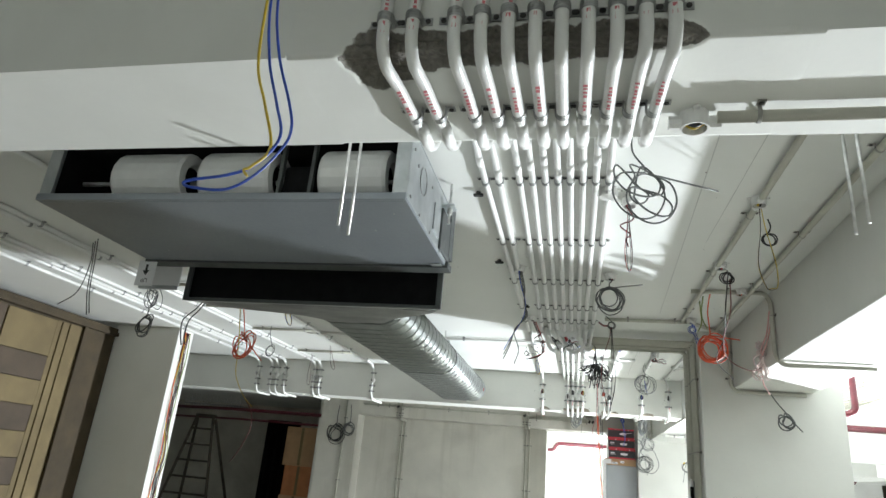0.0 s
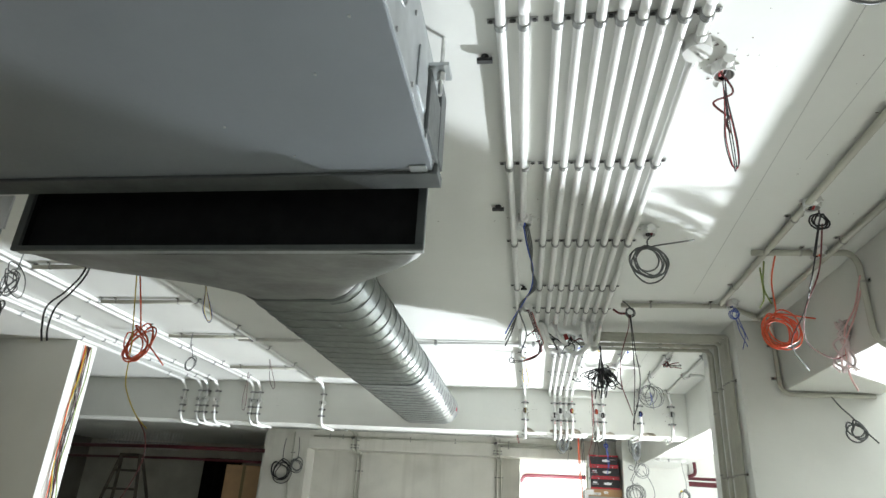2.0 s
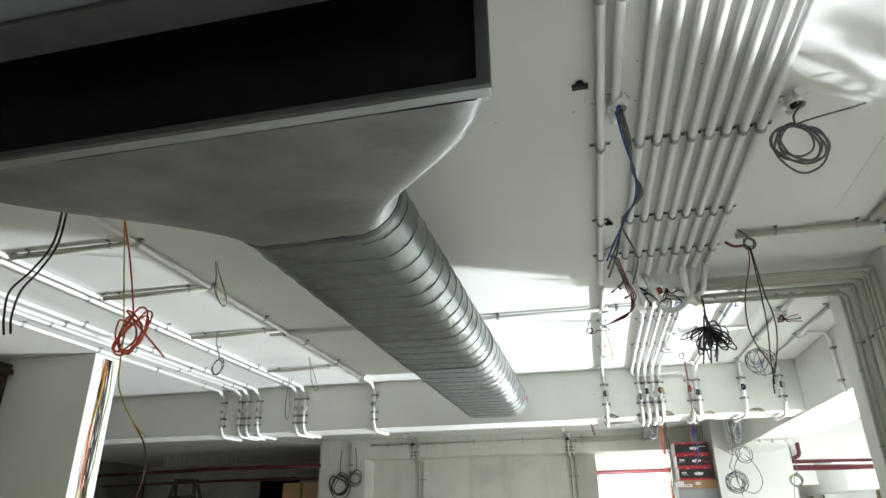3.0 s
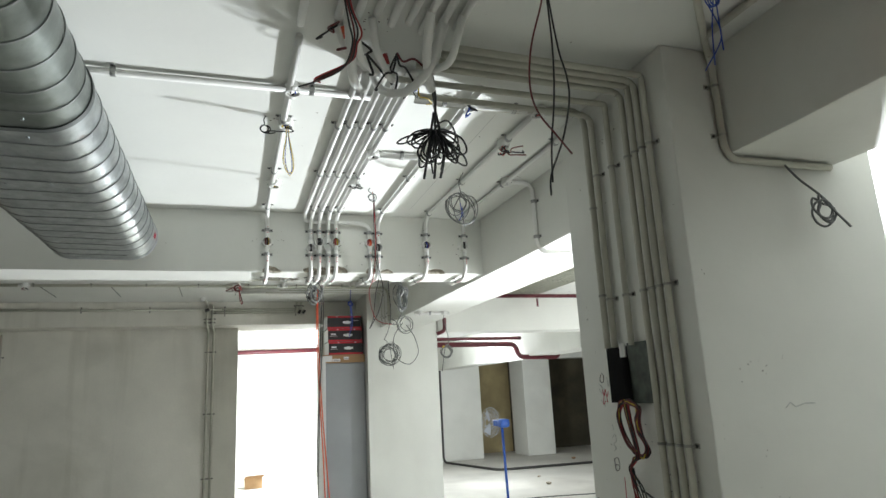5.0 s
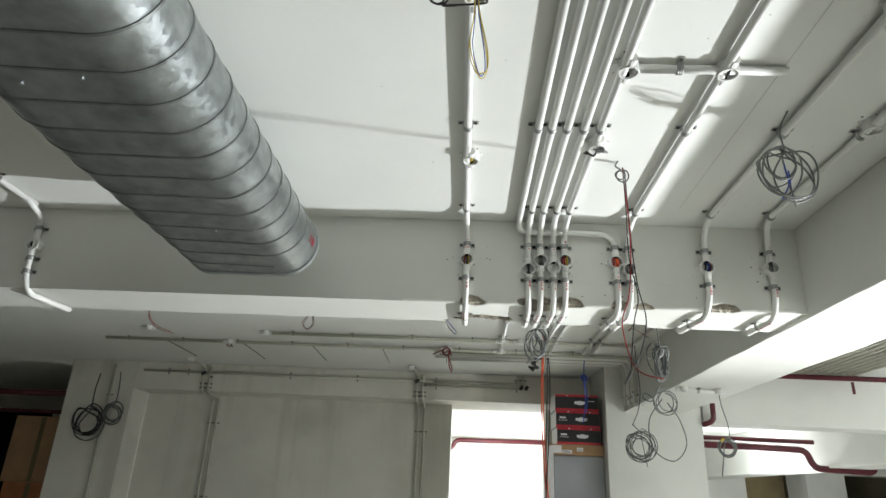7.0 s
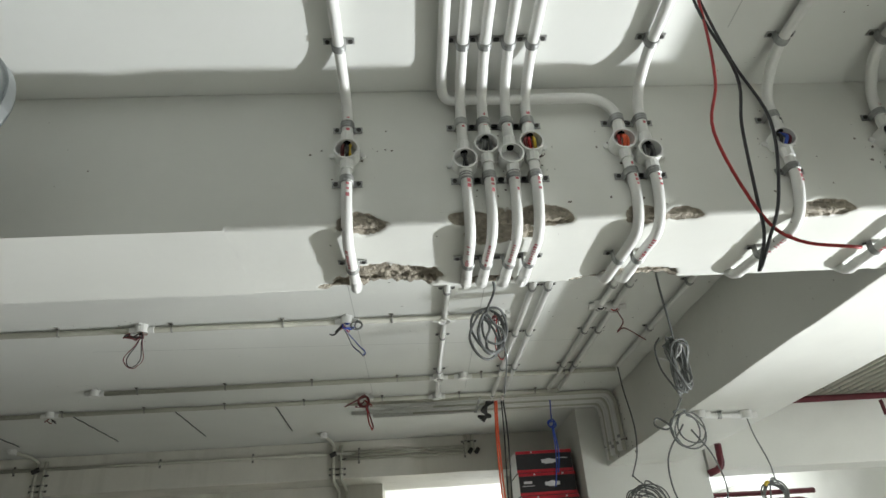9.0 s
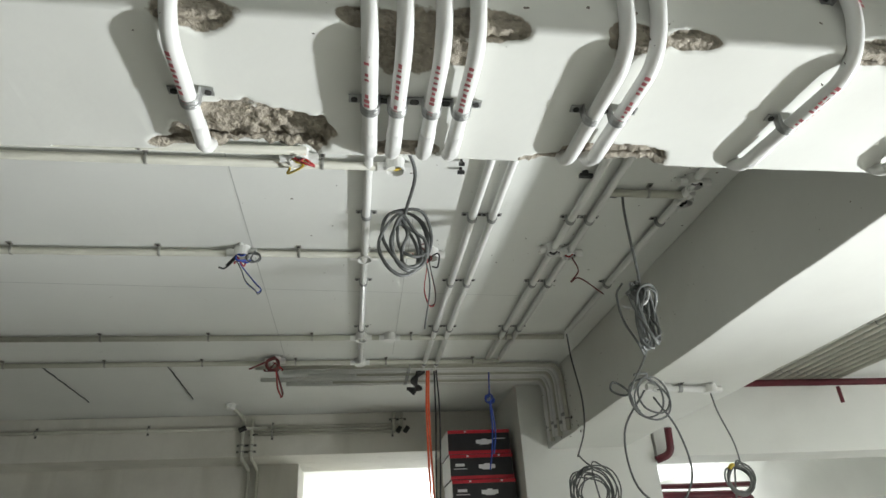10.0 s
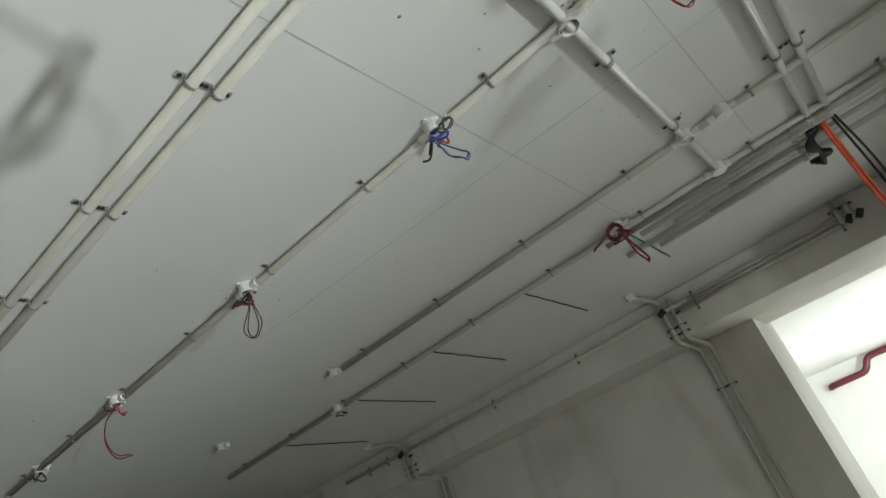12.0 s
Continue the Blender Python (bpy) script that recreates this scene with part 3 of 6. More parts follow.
def down_beam2(x_ceiling, x_face, y0, drop_x, box_z=zj, wires=("black", "grey"), seed=0, start=None, far_y=7.155):
    """From the ceiling down the face of the second beam, through a round box, round the edge and under it."""
    path = ([start] if start else []) + [(x_ceiling, y0, PZ), (x_ceiling, 6.76, PZ), (x_face, yw, 2.68), (x_face, yw, box_z + 0.03)]
    rows = [(Vector((x_ceiling, 6.72, PZ)), Y, UP), (Vector((x_face, yw, 2.625)), Z, Y)]
    y = 6.1
    while y > y0 + 0.1:
        rows.append((Vector((x_ceiling, y, PZ)), Y, UP))
        y -= 0.62
    a = conduit(path, rows, bend=0.055, label="white plastic conduit along the ceiling and down the beam face", group="conduits over the second beam")
    printing(a, (x_face, yw, 2.66), (x_face, yw, 2.60), (0.2, -1, 0), seed)
    dx = drop_x - x_face
    b = conduit([(x_face, yw, box_z - 0.03), (x_face, yw, BZ + 0.055), (x_face + dx * 0.25, yw + 0.035, zb - 0.004), (x_face + dx, far_y, zb), (x_face + dx * 1.02, far_y + 0.03, zb + 0.04)],
                [(Vector((x_face, yw, 2.475)), Z, Y), (Vector((x_face + dx * 0.7, yw + 0.17, zb)), Y, UP)], bend=0.06,
                label="white plastic conduit bent round the beam's broken edge", group="conduits under the second beam")
    collar(b, (x_face + dx * 0.72, yw + 0.225, zb), (x_face + dx * 0.9, yw + 0.28, zb), PR * 1.1)
    printing(b, (x_face, yw, 2.465), (x_face, yw, 2.425), (0.3, -1, 0), seed + 3)
    printing(b, (x_face + dx * 0.3, yw + 0.06, zb - 0.003), (x_face + dx * 0.62, yw + 0.17, zb - 0.002), (-0.4, -0.4, -1), seed + 5)
    printing(b, (x_face + dx * 0.4, yw + 0.1, zb - 0.001), (x_face + dx * 0.65, yw + 0.18, zb - 0.001), (0.2, -0.5, -1), seed + 7)
    junction((x_face, 6.88, box_z), (0, -1, 0), Z, wires, seed=seed)


down_beam2(0.0, 0.006, 4.85, 0.005, 2.552, ("yellow", "black", "darkred"), 1)
down_beam2(0.268, 0.266, 4.98, 0.275, 2.517, ("black", "grey"), 2)
down_beam2(0.317, 0.317, 4.98, 0.313, 2.557, ("grey", "black", "grey"), 3)
down_beam2(0.370, 0.371, 4.98, 0.367, 2.528, (), 4)
down_beam2(0.422, 0.419, 4.98, 0.413, 2.56, ("yellow", "red", "darkred"), 5)
down_beam2(0.69, 0.686, 5.05, 0.671, 2.529, ("grey", "black", "grey"), 6)
down_beam2(0.99, 1.006, 5.2, 0.963, 2.553, ("darkred", "blue", "black"), 7)
down_beam2(1.23, 1.27, 5.2, 1.262, 2.558, ("black", "grey"), 8)
# the fifth of the group turns sideways at the corner and comes down beside the next
conduit([(0.225, 4.98, PZ), (0.225, 6.80, PZ), (0.225, yw - 0.005, CZ - 0.055), (0.285, yw - 0.012, CZ - 0.062), (0.585, yw - 0.012, CZ - 0.062), (0.631, yw, CZ - 0.09), (0.631, yw, 2.59)],
        [(Vector((0.225, 6.1, PZ)), Y, UP), (Vector((0.225, 5.5, PZ)), Y, UP), (Vector((0.631, yw, 2.627)), Z, Y)], bend=0.04, label="white plastic conduit turning sideways along the beam", group="conduits over the second beam")
junction((0.631, 6.88, 2.56), (0, -1, 0), Z, ("orange", "orange", "red"), seed=11)
b = conduit([(0.631, yw, 2.53), (0.637, yw, BZ + 0.055), (0.636, yw + 0.035, zb - 0.004), (0.627, 7.155, zb), (0.626, 7.185, zb + 0.04)], [(Vector((0.634, yw, 2.475)), Z, Y), (Vector((0.630, yw + 0.17, zb)), Y, UP)],
            label="white plastic conduit bent round the beam's broken edge", group="conduits under the second beam")
printing(b, (0.632, yw, 2.52), (0.636, yw, 2.43), (0.2, -1, 0), 31)
# boxes and cross pieces of the second bay
cross_run(5.215, -2.0, 0.30, 0.66, 0.1, mat=PVC)
cross_run(5.20, 0.47, 1.16, 0.3, 0.12)
cross_run(5.79, 0.45, 0.86, 0.3, 0.12)
for p, w, sd in (((0.012, 5.215, CZ), ("black", "blue"), 1), ((0.012, 5.52, CZ), ("yellow", "blue", "black"), 2), ((0.012, 6.30, CZ), ("yellow",), 3), ((0.434, 5.79, CZ), (), 4), ((0.43, 6.2, CZ), ("grey",), 5), ((0.70, 5.79, CZ), ("black",), 6),
                 ((0.70, 5.2, CZ), ("blue", "black"), 7), ((0.998, 5.55, CZ), ("red", "black"), 8), ((1.235, 6.05, CZ), ("black",), 9), ((0.998, 5.2, CZ), ("black", "red"), 10), ((0.434, 5.02, CZ), ("blue", "yellow", "black"), 12)):
    junction(p, DOWN, Y, w, seed=sd + 40)
# conduit down the side of the long beam
conduit([(1.235, 6.05, PZ), (1.36, 6.05, PZ), (1.385, 6.05, 2.68), (1.385, 6.05, RZ + 0.03), (1.42, 6.05, RZ - 0.02), (1.86, 6.05, RZ - 0.02)], [(Vector((1.385, 6.05, 2.62)), Z, X), (Vector((1.385, 6.05, 2.42)), Z, X)], bend=0.05,
        label="white conduit down the side of the long beam")
# the knot where the runs part: bent ends and crossing pipes
KNOT = []
for i, (x0, y0, x1, y1) in enumerate(((0.14, 4.68, 0.29, 5.02), (0.20, 4.70, 0.335, 5.0), (0.46, 4.62, 0.385, 5.02), (0.41, 4.66, 0.435, 5.02), (0.10, 4.72, 0.24, 5.0))):
    ob = conduit([(x0, y0, PZ), (x0 + (x1 - x0) * 0.2, y0 + 0.08, PZ - (0.10, 0.06, 0.12, 0.075, 0.055)[i]), (x1 - (x1 - x0) * 0.2, y1 - 0.1, PZ - (0.06, 0.1, 0.05, 0.08, 0.045)[i]), (x1, y1, PZ)], (), bend=0.05, label="short bent white conduit crossing others at the ceiling", group="crossing conduit bends")
    KNOT.append(ob)
for i, path in enumerate((((0.12, 4.66, PZ), (0.14, 4.74, 2.64), (0.17, 4.86, 2.60), (0.22, 4.96, 2.63), (0.245, 5.02, PZ)), ((0.42, 4.68, PZ), (0.40, 4.78, 2.63), (0.35, 4.90, 2.60), (0.29, 4.98, 2.64), (0.27, 5.03, PZ)), ((0.36, 4.62, PZ), (0.38, 4.74, 2.65), (0.43, 4.88, 2.62), (0.46, 4.95, 2.66), (0.44, 5.0, PZ)))):
    bm = bmesh.new()
    add_tube(bm, smooth_path(path, 6), 0.0145, 12)
    ob = part("flexible_conduit", bm, PVC, smooth=True, origin=path[0])
    tagged(ob, "bowed white flexible pipe joining conduit ends", "conduit", "flexible pipes")
# six conduits across to the column and down its side
CROSS = (4.745, 4.787, 4.83, 4.875, 4.98, 5.085)
for i, y in enumerate(CROSS):
    zt = PZ - 0.05
    xs = (0.47, 0.44, 0.41, 0.38, 0.34, 0.45)[i]
    zend = (0.1, 0.1, 0.1, 0.1, 1.75, 1.75)[i]
    xw = 1.19 - PR - 0.006
    rows = [(Vector((xx, y, zt)), X, UP) for xx in (0.62, 1.02) if i > 5]
    rows += [(Vector((xw, y, z)), Z, X) for z in (2.42, 1.93, 1.42, 0.9) if z > zend + 0.05]
    conduit([(xs, y - 0.02, zt), (xw - 0.03 * (i % 2), y, zt), (xw, y, zt - 0.02), (xw, y, zend)], rows, mat=PVCPAINT, clip=SADDLE_PAINTED, bend=0.09, r=0.0112, label="cream painted conduit across the ceiling and down the column", group="conduits down the column")
conduit([(0.55, 5.21, PZ), (1.0, 5.20, PZ), (1.171, 5.133, PZ), (1.171, 5.133, 1.75)], [(Vector((1.171, 5.133, 2.3)), Z, X), (Vector((1.171, 5.133, 1.95)), Z, X)], mat=PVCPAINT, clip=SADDLE_PAINTED, bend=0.08, label="cream painted conduit across the ceiling and down the column", group="conduits down the column")
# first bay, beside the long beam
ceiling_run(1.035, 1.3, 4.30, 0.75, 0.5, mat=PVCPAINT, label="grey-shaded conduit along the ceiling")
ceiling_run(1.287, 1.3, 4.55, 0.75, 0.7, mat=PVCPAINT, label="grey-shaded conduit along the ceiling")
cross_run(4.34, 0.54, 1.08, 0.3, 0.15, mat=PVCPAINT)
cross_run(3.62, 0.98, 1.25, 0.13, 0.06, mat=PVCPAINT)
conduit([(1.08, 4.34, PZ), (1.24, 4.50, PZ), (1.35, 4.61, PZ), (1.380, 4.63, 2.69), (1.380, 4.63, RZ + 0.02), (1.41, 4.63, RZ - 0.02), (1.84, 4.63, RZ - 0.02)], [(Vector((1.380, 4.63, 2.60)), Z, Y), (Vector((1.380, 4.63, 2.42)), Z, Y)], mat=PVCPAINT, bend=0.05,
        label="cream conduit stepping round the long beam")
conduit([(1.25, 3.62, PZ), (1.36, 3.62, PZ), (1.385, 3.62, 2.68), (1.385, 3.62, RZ + 0.03), (1.42, 3.62, RZ - 0.02), (1.86, 3.62, RZ - 0.02)], [(Vector((1.385, 3.62, 2.6)), Z, X)], mat=PVCPAINT, bend=0.05, label="cream conduit over the long beam's side")
for p, w, sd in (((1.034, 2.41, CZ), ("yellow", "black"), 1), ((1.05, 3.18, CZ), ("black", "red"), 2), ((1.09, 4.31, CZ), ("blue",), 3), ((1.24, 3.62, CZ), ("orange",), 4)):
    junction(p, DOWN, Y, w, seed=sd + 60)
# left part of the ceiling: three lines with short links
for x, n in ((-1.88, 1), (-2.51, 2), (-2.58, 0)):
    ceiling_run(x, 1.3, 6.80, 0.55, 0.3)
for i, x in enumerate((-3.28, -3.115, -3.045, -2.94)):
    ceiling_run(x, 1.3, 6.80, 0.62, 0.25 + 0.03 * i)
for x in (-1.88, -2.51, -2.58, -3.28, -3.115, -3.045, -2.94):
    conduit([(x, 6.74, PZ), (x, yw, 2.69), (x, yw, BZ + 0.05), (x + 0.012, yw + 0.03, zb), (x + 0.04, 7.15, zb)], [(Vector((x, yw, z)), Z, Y) for z in (2.64, 2.50, 2.44)], bend=0.05, label="white conduit down the beam face", group="conduits down the beam")
    junction((x, 6.88, 2.56), (0, -1, 0), Z, ("black",), seed=int(-x * 100))
for y in (3.80, 4.37, 5.15, 6.15):
    cross_run(y, -2.5, -1.9, 0.4, 0.1, mat=PVCPAINT)
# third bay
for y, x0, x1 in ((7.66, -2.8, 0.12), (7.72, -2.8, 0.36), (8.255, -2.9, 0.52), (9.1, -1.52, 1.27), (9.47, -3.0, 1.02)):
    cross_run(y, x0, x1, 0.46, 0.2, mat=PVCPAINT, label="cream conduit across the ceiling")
for x, y0, y1 in ((0.286, 7.24, 9.47), (0.625, 7.24, 9.6), (0.69, 7.24, 9.6), (0.955, 7.24, 9.42), (1.02, 7.24, 9.42), (1.268, 7.24, 9.03)):
    ceiling_run(x, y0, y1, 0.5, 0.25, label="white conduit along the ceiling")
for p, w, c, sd in (((0.10, 7.69, CZ), ("yellow", "red"), False, 1), ((0.36, 7.72, CZ), ("yellow",), False, 2), ((0.286, 8.27, CZ), (), False, 3), ((-0.13, 8.25, CZ), ("blue",), False, 4), ((-0.98, 8.25, CZ), ("red", "black"), False, 5), ((-1.86, 8.25, CZ), ("red",), False, 6),
                    ((0.52, 8.25, CZ), (), False, 7), ((0.286, 9.1, CZ), (), False, 8), ((-1.54, 9.1, CZ), (), True, 9), ((-2.45, 9.08, CZ), (), True, 19), ((0.286, 9.47, CZ), (), True, 10), ((-0.14, 9.43, CZ), ("red",), False, 11), ((-1.95, 9.47, CZ), ("yellow",), True, 12),
                    ((0.955, 8.2, CZ), ("black",), False, 13), ((1.02, 8.22, CZ), ("red",), False, 14), ((0.42, 9.1, CZ), (), True, 15), ((-2.6, 8.27, CZ), ("black",), False, 16), ((1.268, 7.75, CZ), ("black",), False, 17)):
    junction(p, DOWN, X, w, seed=sd + 80, cover=c)
# branch beside the long beam, a box under the long beam, a thin conduit on the far column
cross_run(7.82, 1.03, 1.27, 0.12, 0.12, mat=PVCPAINT, label="cream conduit linking two runs")
junction((1.285, 7.85, CZ), DOWN, Y, ("black",), seed=131)
conduit([(1.42, 8.62, RZ - 0.02), (1.68, 8.66, RZ - 0.02)], [(Vector((1.56, 8.64, RZ - 0.02)), X, UP)], label="white conduit under the long beam")
junction((1.70, 8.66, RZ), DOWN, X, cover=True)
junction((1.455, 8.61, RZ), DOWN, X, ("black",), seed=132)
conduit([(1.50, 9.99, 2.40), (1.98, 9.99, 2.425)], (), mat=PVCPAINT, r=0.007, label="thin grey conduit across the far column")
# close bundle across the end of the third bay, turning down the far column
for i in range(8):
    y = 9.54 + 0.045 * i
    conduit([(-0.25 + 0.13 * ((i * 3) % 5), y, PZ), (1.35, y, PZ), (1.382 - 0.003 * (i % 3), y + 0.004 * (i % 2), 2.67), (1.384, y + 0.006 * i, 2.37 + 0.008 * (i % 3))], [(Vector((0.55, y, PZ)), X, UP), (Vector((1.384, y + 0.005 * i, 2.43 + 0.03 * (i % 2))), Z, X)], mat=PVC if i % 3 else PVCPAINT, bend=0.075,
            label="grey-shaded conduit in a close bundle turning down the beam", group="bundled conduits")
bm = bmesh.new()
rnd = random.Random(79)
for k in range(60):
    specks(bm, (1.40, rnd.uniform(9.4, 9.98), rnd.uniform(2.37, 2.7)), (-1, 0, 0), Y, 0.03, 3, 0.008)
for k in range(40):
    specks(bm, (1.40, rnd.uniform(7.2, 9.4), rnd.uniform(2.4, 2.7)), (-1, 0, 0), Y, 0.03, 2, 0.003)
tagged(part("dirt_specks", bm, GRIME, beam_4, "dark dirt on the beam side"), kind="stuff")
# conduits on the far wall
yn = 10.95 - PR - 0.006
yl = 10.62 - PR - 0.006
conduit([(-3.2, yl, 2.655), (-0.30, yl, 2.65)], [(Vector((x, yl, 2.655)), X, Y) for x in (-2.95, -2.75, -1.72, -1.05)], mat=PVCPAINT, label="cream conduit along the beam over the wall")
for z in (2.657, 2.634, 2.609):
    conduit([(-0.42, yl, z), (0.56, yl, z)], [(Vector((x, yl, z)), X, Y) for x in (-0.27, 0.52)], mat=PVCPAINT, r=0.009, label="thin cream conduit along the beam over the doorway")
for x in (0.53, 0.58):
    conduit([(x, yl - 0.01, CZ - 0.01), (x, yl - 0.01, 2.61)], [(Vector((x, yl - 0.01, 2.69)), Z, Y)], mat=PVCPAINT, label="short conduit dropping down the beam")
    bm = bmesh.new()
    add_tube(bm, [(x + 0.02, yl - 0.012, 2.60), (x + 0.045, yl - 0.012, 2.635)], 0.016, 10)
    tagged(part("conduit_plug", bm, FIXING, origin=(x, yl, 2.6)), "black taped conduit end on the beam", "fixing", "ceiling fixings")
for x0 in (-0.458, -2.585):
    for k in (0, 1):
        x = x0 + 0.06 * k
        conduit([(x, yl, 2.71), (x, yl, 2.49), (x + 0.004, yl + 0.01, 2.462), (x + 0.008, yn, 2.445), (x + 0.010, yn, 0.1)], [(Vector((x, yl, z)), Z, Y) for z in (2.545, 2.505)] + [(Vector((x + 0.010, yn, z)), Z, Y) for z in (2.2, 1.5, 0.8)], mat=PVCPAINT, bend=0.03, label="cream conduit stepping back from the beam down the wall")
        bm = bmesh.new()
        add_tube(bm, [(x - 0.022 + 0.045 * k, yl - 0.012, 2.635 - 0.03 * k), (x + 0.022, yl - 0.012, 2.655 - 0.045 * k)], 0.017, 10)
        tagged(part("conduit_plug", bm, FIXING, origin=(x, yl, 2.65)), "black taped conduit end on the beam", "fixing", "ceiling fixings")
    conduit([(x0 - 0.035, 10.36, PZ), (x0 - 0.01, 10.52, PZ), (x0, yl, PZ - 0.02), (x0, yl, 2.69)], (), mat=PVCPAINT, bend=0.04, label="cream conduit from a ceiling box to the beam")
    junction((x0 - 0.04, 10.33, CZ), DOWN, Y, cover=True, r=0.026)
conduit([(-3.5, 10.60, 2.70), (-3.5, 10.60, 0.1)], [(Vector((-3.5, 10.60, z)), Z, Y) for z in (2.4, 1.4)], mat=PVCPAINT, label="cream conduit down the column")
# close conduits on the hall ceiling beside the long beam
for i in range(9):
    ceiling_run(2.78 + 0.07 * i, 6.2, 9.99, 0.8, 0.3 + 0.02 * i, mat=PVCPAINT, label="cream conduit in a close row on the hall ceiling")

# dirt and chipped specks round boxes and fixings
bm = bmesh.new()
rnd = random.Random(77)


for x, y in ((0.47, 2.33), (0.555, 2.42), (0.53, 3.4), (0.045, 3.3), (1.034, 2.41), (1.05, 3.18), (1.09, 4.31), (0.012, 5.52), (0.012, 6.3), (0.434, 5.79), (0.70, 5.79), (0.998, 5.55), (1.235, 6.05), (0.1, 7.69), (0.36, 7.72), (0.3, 8.235), (-0.13, 8.235), (-1.01, 8.235), (-1.98, 8.26), (0.52, 8.235), (0.3, 9.03), (-1.53, 9.05), (0.3, 9.465), (-0.11, 9.42), (0.955, 8.2), (1.02, 8.22), (1.268, 7.75), (0.434, 5.02), (0.2, 4.75)):
    specks(bm, (x, y, CZ), DOWN, X, 0.03, 20, 0.005)
    specks(bm, (x, y, CZ), DOWN, X, 0.16, 8, 0.004)
for k in range(90):
    specks(bm, (rnd.uniform(-2.6, 1.35), rnd.uniform(1.4, 9.6), CZ), DOWN, X, 0.03, 3, 0.003)
tagged(part("dirt_specks", bm, GRIME, ceiling, "dark specks of dirt and chipped paint"), kind="stuff")
bm = bmesh.new()
for x in (0.006, 0.266, 0.317, 0.371, 0.419, 0.631, 0.686, 1.006, 1.27):
    specks(bm, (x, 6.8795, 2.55), (0, -1, 0), X, 0.035, 12, 0.0045)
    specks(bm, (x, 6.8795, 2.42), (0, -1, 0), X, 0.05, 8, 0.004)
for k in range(8):
    specks(bm, (rnd.uniform(-2.6, 1.35), 6.8795, rnd.uniform(2.4, 2.72)), (0, -1, 0), X, 0.03, 3, 0.003)
tagged(part("dirt_specks", bm, GRIME, beam_2, "dark specks of dirt and chipped plaster"), kind="stuff")

# ---- the air unit, its plenum and duct ----
unit = thing("air_conditioner", (-0.86, 2.1, 2.44), "grey steel ducted air unit hung at the ceiling", "air conditioner")
ax0, ax1, ay0, ay1, az0, az1 = -1.55, -0.172, 1.76, 2.44, 2.437, 2.69
part("bottom_panel", box(ax0, ax1, ay0, ay1 - 0.045, az0, az0 + 0.012, 0.003), CASE, unit, "blue-grey steel bottom panel")
part("top_panel", box(ax0, ax1, ay0, ay1, az1, az1 + 0.01, 0.002), CASE, unit)
side = part("side_panel", box(ax1 - 0.012, ax1 + 0.001, ay0, ay1, az0 + 0.012, az1, 0.002), GALV, unit, "bright galvanised side panel")
part("side_panel", box(ax0 - 0.001, ax0 + 0.012, ay0, ay1, az0 + 0.012, az1, 0.002), GALV, unit, "bright galvanised side panel")
part("rear_lip", box(ax0, ax1, ay0 - 0.014, ay0, az0, az0 + 0.026, 0.004), CASE, unit)
part("rear_lip", box(ax0, ax1, ay0 - 0.014, ay0, az1 - 0.02, az1 + 0.01, 0.004), CASE, unit)
for x in (ax0, ax1 - 0.05):
    part("rear_post", box(x, x + 0.05, ay0 - 0.006, ay0 + 0.01, az0 + 0.026, az1 - 0.02, 0.003), GALV, unit)
# black sheets stand in for the shade inside the open unit
part("inner_shade", box(ax0 + 0.014, ax1 - 0.014, ay0 + 0.30, ay0 + 0.31, az0 + 0.014, az1 - 0.002), BLACK, unit, "black sheet standing for the shade inside the unit")
part("inner_shade", box(ax0 + 0.014, ax1 - 0.014, ay0 + 0.01, ay0 + 0.30, az1 - 0.008, az1 - 0.002), BLACK, unit, "black sheet standing for the shade inside the unit")
part("inner_shade", box(ax0 + 0.014, ax1 - 0.014, ay0 + 0.02, ay0 + 0.30, az0 + 0.0125, az0 + 0.016), BLACK, unit, "black sheet standing for the shade inside the unit")
part("inner_shade", box(ax0 + 0.0125, ax0 + 0.02, ay0 + 0.02, ay0 + 0.30, az0 + 0.016, az1 - 0.01), BLACK, unit, "black sheet standing for the shade inside the unit")
